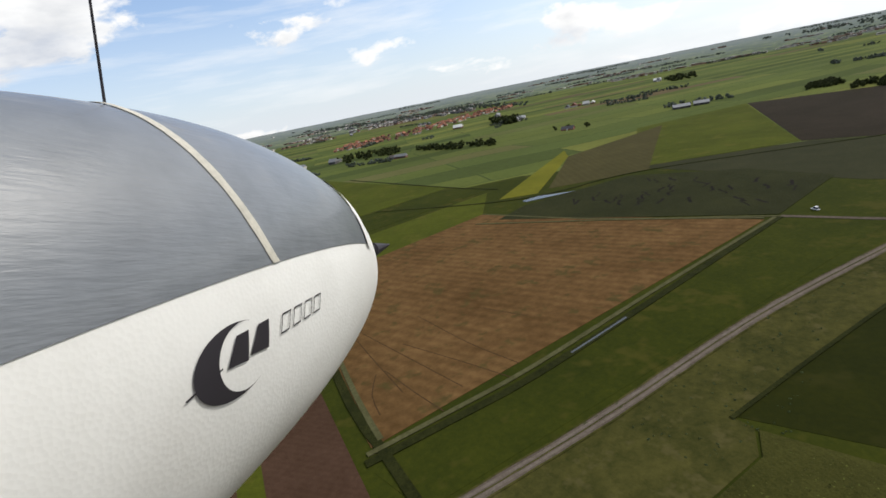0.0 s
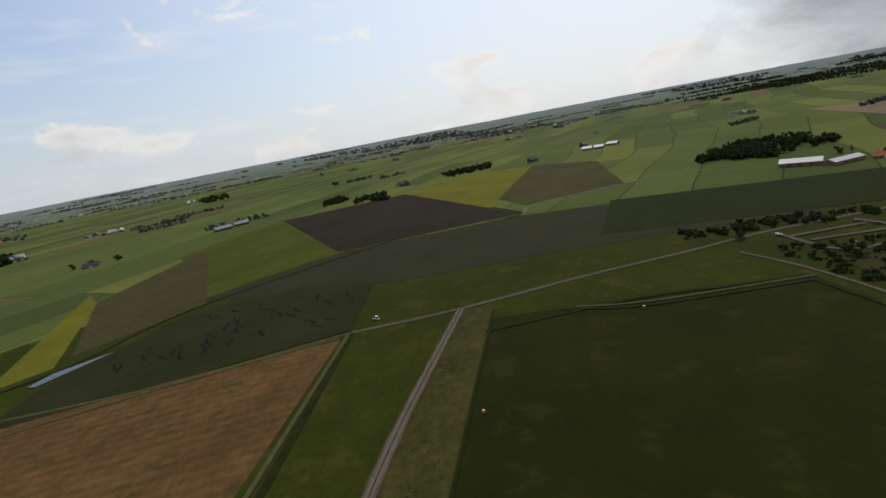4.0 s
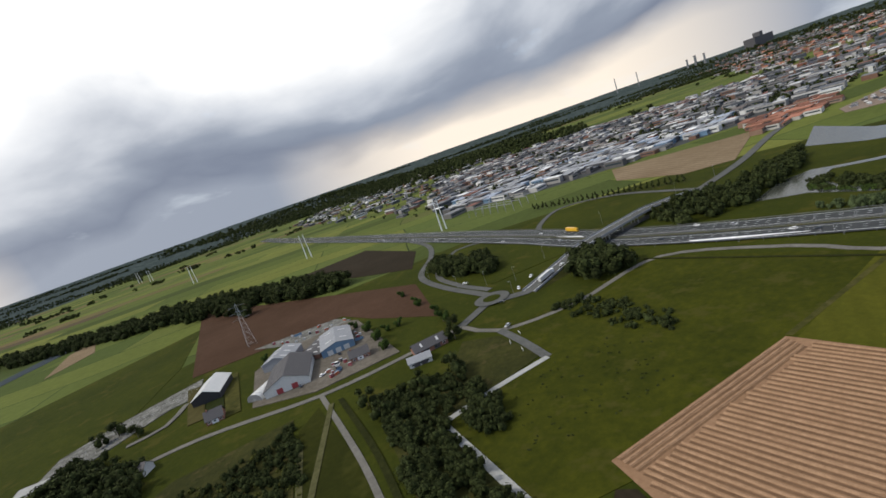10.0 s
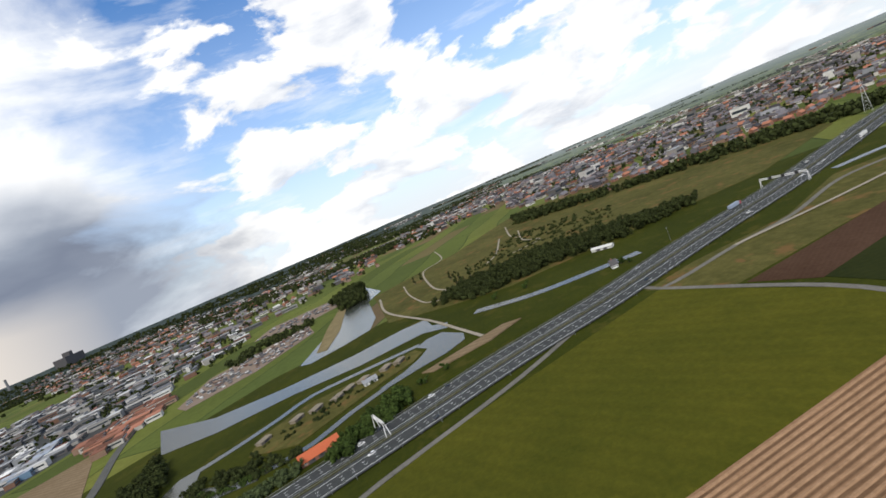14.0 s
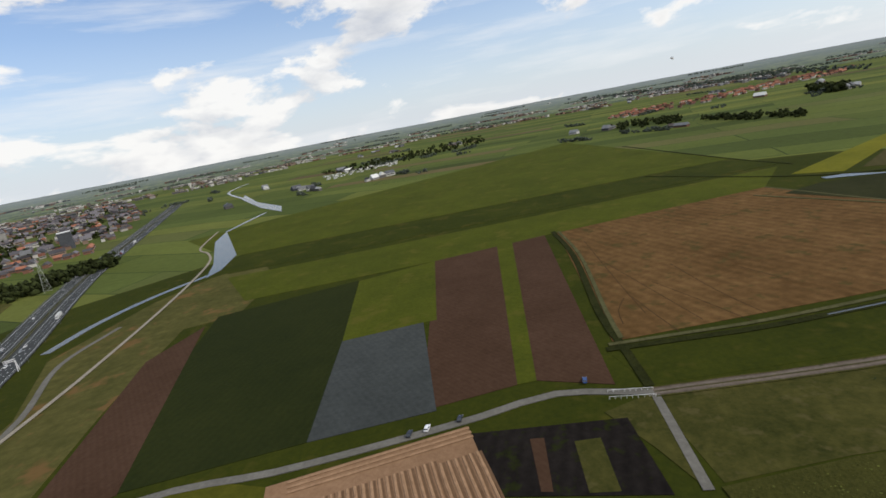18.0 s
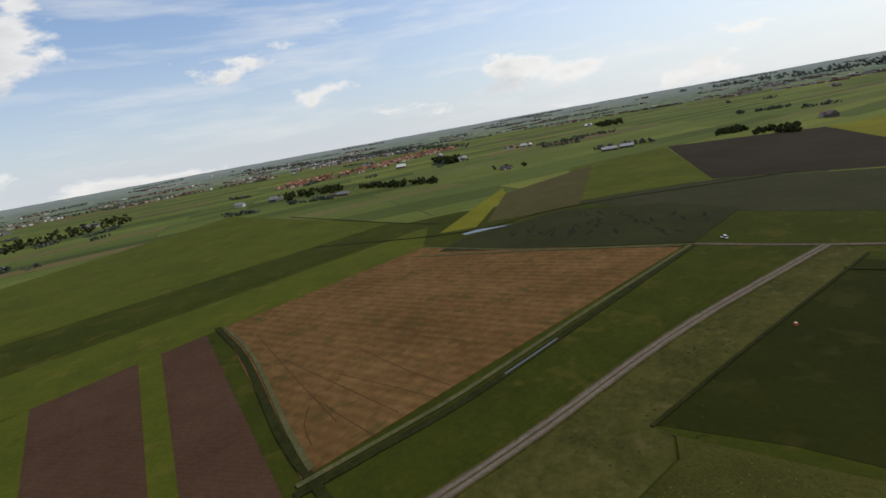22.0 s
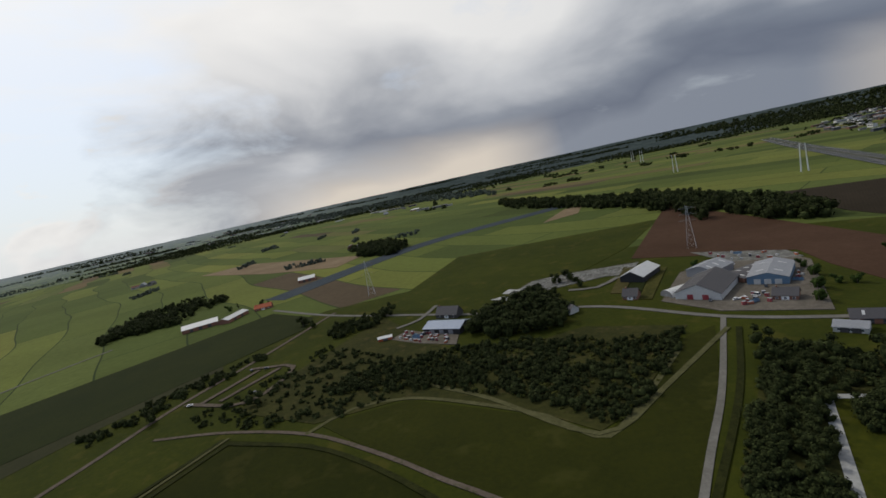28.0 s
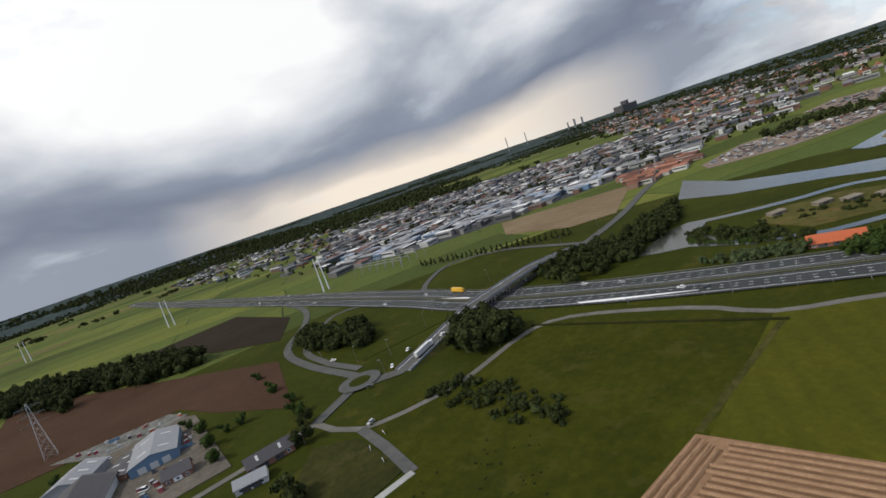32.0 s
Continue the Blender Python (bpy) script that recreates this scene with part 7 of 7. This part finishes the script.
def barrier():
    """A low white swing barrier on two posts, beside the approach track."""
    t = empty("barrier", "low white swing barrier beside a track", "barrier", "white track barriers")
    part("board", boxed(0, -0.06, 0.75, 3.2, 0.06, 1.05), M_PAINT, t)
    for x in (0.2, 3.0):
        part("post", boxed(x - 0.1, -0.1, 0, x + 0.1, 0.1, 1.1), M_POLE, t)
    return t


BARRIER = barrier()
BARRIER.matrix_basis = Matrix.Translation((-60.2, -279.9, 0.3)) @ Matrix.Rotation(1.1, 4, "Z")
for bx, by, turn in ((-57.6, -265.8, 1.2), (-70.2, -284.6, 1.3)):
    copy_thing(BARRIER, Matrix.Translation((bx, by, 0.3)) @ Matrix.Rotation(turn, 4, "Z"))


def rail_bridge():
    """Pale railings of the small bridge by the lane."""
    a, b = [(-1.8, 90.1), (14.4, 84.9)]
    t = empty("bridge_railing", "pale wooden railing of a small farm bridge", "railing")
    L = sit(t, a, b)
    for s in (-2.3, 2.3):
        part("top_rail", boxed(0, s - 0.06, 1.3, L, s + 0.06, 1.42), M_PAINT, t)
        for k in range(9):
            part("post", boxed(L * k / 8 - 0.07, s - 0.05, 0, L * k / 8 + 0.07, s + 0.05, 1.32), M_PAINT, t)


rail_bridge()


# yard clutter
def crate_model(label, mat, L, W, H):
    t = empty("crate_stack", label, "crates", "stacked crates in the yards")
    for k in range(3):
        part("crate", boxed(-L / 2, -W / 2, k * H / 3, L / 2, W / 2, (k + 0.92) * H / 3), mat, t)
        part("lid_board", boxed(-L / 2 - 0.05, -W / 2 - 0.05, (k + 0.92) * H / 3, L / 2 + 0.05, W / 2 + 0.05, (k + 0.99) * H / 3), M_GREYROOF, t)
    return t


def skip_model():
    t = empty("skip", "open steel rubbish skip in a yard", "skip", "skips in the yards")
    bm = bmesh.new()
    for x0, x1 in ((-3, -2.9), (2.9, 3)):
        box(bm, x0, -1.2, 0, x1, 1.2, 1.6)
    part("end_wall", bm, M_BLUEWALL, t)
    for y in (-1.2, 1.1):
        part("side_wall", boxed(-3, y, 0.1, 3, y + 0.1, 1.6), M_BLUEWALL, t)
    part("floor_plate", boxed(-2.9, -1.1, 0.1, 2.9, 1.1, 0.2), M_BLUEWALL, t)
    return t


rng = random.Random(33)
CRATES = [crate_model("stack of rusty red crates in a yard", M_RED, 2.4, 1.6, 2.2), crate_model("stack of orange-brown timber in a yard", M_ORANGE, 3.6, 1.4, 1.6), crate_model("stack of pale pallets in a yard", M_WHITE, 2.0, 1.4, 1.5), crate_model("stack of dark boxes in a yard", M_DARKROOF, 2.6, 2.0, 2.0)]
SKIP = skip_model()
yards = spots([(270.2, -329.2), (262.8, -343.0), (246.1, -337.2), (211.6, -328.8), (206.5, -314.7), (241.2, -319.4)], 26, 95, 2.6) + spots([(34.1, -357.0), (9.3, -365.3), (-15.9, -412.8), (-14.6, -442.5), (-3.9, -380.1), (18.3, -383.4)], 16, 96, 3.5) + spots([(52.0, -515.3), (-15.0, -489.4), (-22.4, -468.6), (23.8, -474.6)], 14, 97, 4)
for k, (x, y) in enumerate(yards):
    m = SKIP if k % 9 == 4 else CRATES[rng.choice((0, 0, 1, 2, 3))]
    drive(m, x, y, rng.uniform(0, 3.1), 0.49)
for m in CRATES + [SKIP]:
    if m.name not in used:
        x, y = yards[0]
        drive(m, x + 3, y + 2, 0.4, 0.45)

# rubble lumps on the dumped strip
joined("rubble_lumps", "broken concrete lumps on the rubble strip", "rubble", spots([(202.3, -427.8), (190.2, -461.8), (157.3, -478.5), (101.2, -496.8), (105.6, -466.7), (125.9, -467.2), (175.2, -438.2)], 500, 98), [crown_data(51, 0.9, 0.35, 0.0, 0, 2, 0.1)], M_CONCRETE, (0.6, 2.2), 98)
joined("meadow_flowers", "pale weedy patches in the mown meadow", "weeds", spots([(110.8, -180.6), (101.8, -183.1), (87.2, -175.5), (93.6, -166.9), (104.5, -173.3)], 260, 99), TUFT, M_LEAF[2], (0.3, 0.7), 99)


def substation():
    """Rows of slim steel portals behind the estate's edge."""
    a, b = [(-301.0, -704.5), (-318.9, -611.1)]
    t = empty("substation", "grey steel portals of an electricity substation", "substation")
    L = sit(t, a, b)
    for r in range(4):
        for k in range(7):
            x = L * k / 6
            part("column", tube(bmesh.new(), (x, r * 16, 0), (x, r * 16, 11), 0.35, 0.25, 5), M_GREYROOF, t)
        part("beam", boxed(0, r * 16 - 0.3, 10.4, L, r * 16 + 0.3, 11), M_GREYROOF, t)


substation()

wood("far_forest", "broad dark forest belt before the horizon", [(482.0, -4474.1), (-318.7, -4488.7), (-1333.1, -4298.0), (-1598.9, -3012.8), (-1631.9, -2146.9), (-1589.1, -1730.5), (-1243.4, -1378.7), (-1155.7, -1558.2), (-970.7, -1895.6), (-719.3, -2534.1), (-210.7, -3826.2), (450.1, -4477.4)], 1500, (15.0, 26.0), 101, FAR)
wood("far_forest", "dark woods behind the city roofs", [(-3015.7, -1041.5), (-2383.8, -328.0), (-2354.2, 79.8), (-2131.8, 276.8), (-1650.8, 193.3), (-1830.4, 39.8), (-1860.8, -280.7), (-2010.6, -712.1)], 700, (12.0, 20.0), 102, FAR)

TRACK = ROADS["worn gravel farm track"]
track = bpy.data.objects["farm_track"]
tz = max(v.co.z for v in track.data.vertices)
M_RUT = land("wheel_rut", (0.085, 0.068, 0.054), (0.145, 0.122, 0.10), big=0.2, small=0.9)
for k, (off, w, mat) in enumerate(((-1.2, 1.2, M_RUT), (1.2, 1.2, M_RUT), (0.0, 0.5, M_ROUGH), (-3.1, 0.8, M_ROUGH), (3.1, 0.8, M_ROUGH))):
    wob = [c + Vector((0.35 * noise.noise((c.x * 0.09, c.y * 0.09, k)), 0.35 * noise.noise((c.x * 0.09, c.y * 0.09, k + 9)), 0)) for c in offset_line(smooth_line([tuple(c.xy) for c in TRACK[::2]], 4), off)]
    ribbon("wheel_rut" if mat is M_RUT else "grass_edge", wob, w, tz + 0.015 + 0.004 * k, mat, track, 0.02)

# ---- the model glider that carries the camera, where the flight begins ----


GLIDER_POSE = pose(-36.60, -19.13, 118.11, 72.52, 11.01, -39.08)


def bead_foam():
    m, nt, bsdf = nodes_of("white_bead_foam")
    g = nt.nodes.new("ShaderNodeTexCoord")
    n = noise_node(nt, 9, 4, 0.6, g.outputs["Object"])
    nt.links.new(ramp_node(nt, n, [(0.3, (0.70, 0.695, 0.675)), (0.65, (0.84, 0.84, 0.825))]), bsdf.inputs["Base Color"])
    v = nt.nodes.new("ShaderNodeTexVoronoi")
    v.inputs["Scale"].default_value = 420
    nt.links.new(g.outputs["Object"], v.inputs["Vector"])
    bump_node(nt, bsdf, mix_node(nt, 0.6, v.outputs["Distance"], n), 0.10, 0.003)
    bsdf.inputs["Roughness"].default_value = 0.55
    return m


def canopy_film():
    m, nt, bsdf = nodes_of("grey_canopy_film")
    g = nt.nodes.new("ShaderNodeTexCoord")
    n = mix_node(nt, 0.5, noise_node(nt, 6, 4, 0.6, g.outputs["Object"]), noise_node(nt, 45, 3, 0.6, g.outputs["Object"]))
    nt.links.new(ramp_node(nt, n, [(0.3, (0.115, 0.127, 0.145)), (0.7, (0.185, 0.20, 0.222))]), bsdf.inputs["Base Color"])
    mp = nt.nodes.new("ShaderNodeMapping")      # fine weave of the film, drawn out along the fuselage
    mp.inputs["Scale"].default_value = (60, 420, 60)
    nt.links.new(g.outputs["Object"], mp.inputs["Vector"])
    bump_node(nt, bsdf, noise_node(nt, 1.0, 3, 0.6, mp.outputs[0]), 0.25, 0.0015)
    bsdf.inputs["Roughness"].default_value = 0.42
    bsdf.inputs["Coat Weight"].default_value = 0.3
    return m


def model_glider():
    m_foam, m_film = bead_foam(), canopy_film()
    m_tape, m_ink = flat_mat("pale_tape", (0.48, 0.46, 0.40), 0.7, 0, 0.2, 40), flat_mat("black_ink", (0.025, 0.022, 0.028), 0.6)
    t = empty("model_glider", "white foam model glider nose with grey canopy, in flight", "model glider")
    t.matrix_basis = GLIDER_POSE
    tip, d = Vector((-0.088, -0.0239, -0.5382)), Vector((-0.346, -0.240, 0.907)).normalized()
    up = Vector((-0.059, 0.971, 0.234))
    up = (up - d * up.dot(d)).normalized()
    side = d.cross(up)
    end, RV, RH = 0.62, 0.1307, 0.0951

    def prof(s):
        return (1 - max(0.0, 1 - s / 0.3672) ** 2.2441) ** (1 / 1.7409)

    def skin(s, a, off=0.0):
        r, a = prof(s), radians(a)
        out = side * math.cos(a) * RH + up * math.sin(a) * RV
        return tip + d * s + up * (0.0441 * r) + out * r + out.normalized() * off

    def patch(name, rows, mat, parent, label=""):
        """A skin from rows of points."""
        bm = bmesh.new()
        vs = [[bm.verts.new(p) for p in row] for row in rows]
        for a, b in zip(vs, vs[1:]):
            for k in range(len(a) - 1):
                bm.faces.new((a[k], a[k + 1], b[k + 1], b[k]))
        ob = part(name, bm, mat, parent, label)
        for f in ob.data.polygons:
            f.use_smooth = True
        return ob

    def span(a0, a1, n):
        return [a0 + (a1 - a0) * k / n for k in range(n + 1)]

    ss = [0.62 * (k / 70) ** 1.7 for k in range(71)]
    body = patch("fuselage", [[skin(max(s, 0.0004), a) for a in span(163, 377, 60)] for s in ss], m_foam, t)
    patch("nose_cap", [[skin(max(s, 0.0004), a) for a in span(17, 163, 40)] for s in ss if s < 0.088], m_foam, t)
    canopy = patch("canopy", [[skin(s, a, 0.0006) for a in span(17, 163, 60)] for s in [0.084] + [s for s in ss if s > 0.088]], m_film, t)
    patch("canopy_frame", [[skin(s, a, 0.0022) for a in span(15, 165, 50)] for s in (0.076, 0.080, 0.086, 0.089)], m_foam, t)
    patch("bulkhead", [[tip + d * end + up * 0.0441 for a in span(0, 360, 40)], [skin(end, a) for a in span(0, 360, 40)]], m_foam, t)
    # tape strip over the canopy, slightly ragged
    rng = random.Random(4)
    band = []
    for a in span(163, 60, 60):
        s = 0.2367 + 0.026 * min(1, max(0, (163 - a) / 60)) ** 0.8
        w = 0.0030 + 0.0005 * rng.random()
        band.append([skin(s - w, a, 0.0011), skin(s, a, 0.0016), skin(s + w, a, 0.0011)])
    patch("tape_strip", band, m_tape, canopy, "pale worn tape strip")
    # aerial wire and tow hook
    q = skin(0.262, 97, 0.0)
    bm = bmesh.new()
    pts = [q + (up * 1.0 + d * 0.02) * h + side * (0.006 * math.sin(h * 20) - 0.23 * h) for h in (0.0, 0.05, 0.1, 0.16, 0.24, 0.34)]
    for a, b in zip(pts, pts[1:]):
        tube(bm, a, b, 0.0008, 0.0007, 6)
    part("aerial_wire", bm, m_ink, t)
    h = skin(0.03, 160)
    part("nose_hook", tube(bmesh.new(), h, h - d * 0.022 - side * 0.006, 0.007, 0.001, 10), m_ink, t, "black rubber nose spike")

    # emblem and model lettering as plain shapes on the side
    def deco(name, corners, n=8):
        """A thin raised shape between two edges given as (s, angle) points."""
        lo, hi = corners
        patch(name, [[skin(s, a, 0.0009) for s, a in lo], [skin((s + x) / 2, (a + y) / 2, 0.0010) for (s, a), (x, y) in zip(lo, hi)], [skin(s, a, 0.0009) for s, a in hi]], m_ink, body)
    crescent_o = [(0.283 + 0.0275 * math.cos(radians(-115 + 230 * k / 24)), 181 - 8.4 * math.sin(radians(-115 + 230 * k / 24))) for k in range(25)]
    crescent_i = [(0.2765 + 0.0185 * math.cos(radians(-118 + 236 * k / 24)), 181 - 7.9 * math.sin(radians(-118 + 236 * k / 24))) for k in range(25)]
    deco("emblem", (crescent_o, crescent_i))
    deco("emblem_line", ([(0.316, 182.6), (0.293, 180.6)], [(0.3155, 183.1), (0.293, 181.0)]))
    for s0, s1 in ((0.2900, 0.2755), (0.2735, 0.2590)):
        deco("letter_bar", ([(s0, 181.6), (s1, 182.4)], [(s0 - 0.009, 175.6), (s1 - 0.0035, 175.6)]))
    for s0 in (0.2475, 0.2355, 0.2235, 0.2120):
        for a0, a1 in ((181.2, 180.8), (176.6, 176.2)):
            k = (181.2 - a0) / 4.6 * 0.004
            deco("letter_outline", ([(s0 - k, a0), (s0 - k - 0.0085, a0)], [(s0 - k - 0.0004, a1), (s0 - k - 0.0089, a1)]))
        for e in (0.0, 0.0080):
            deco("letter_outline", ([(s0 - e, 181.2), (s0 - e - 0.0007, 181.2)], [(s0 - e - 0.004, 176.3), (s0 - e - 0.0047, 176.3)]))
    return t


model_glider()
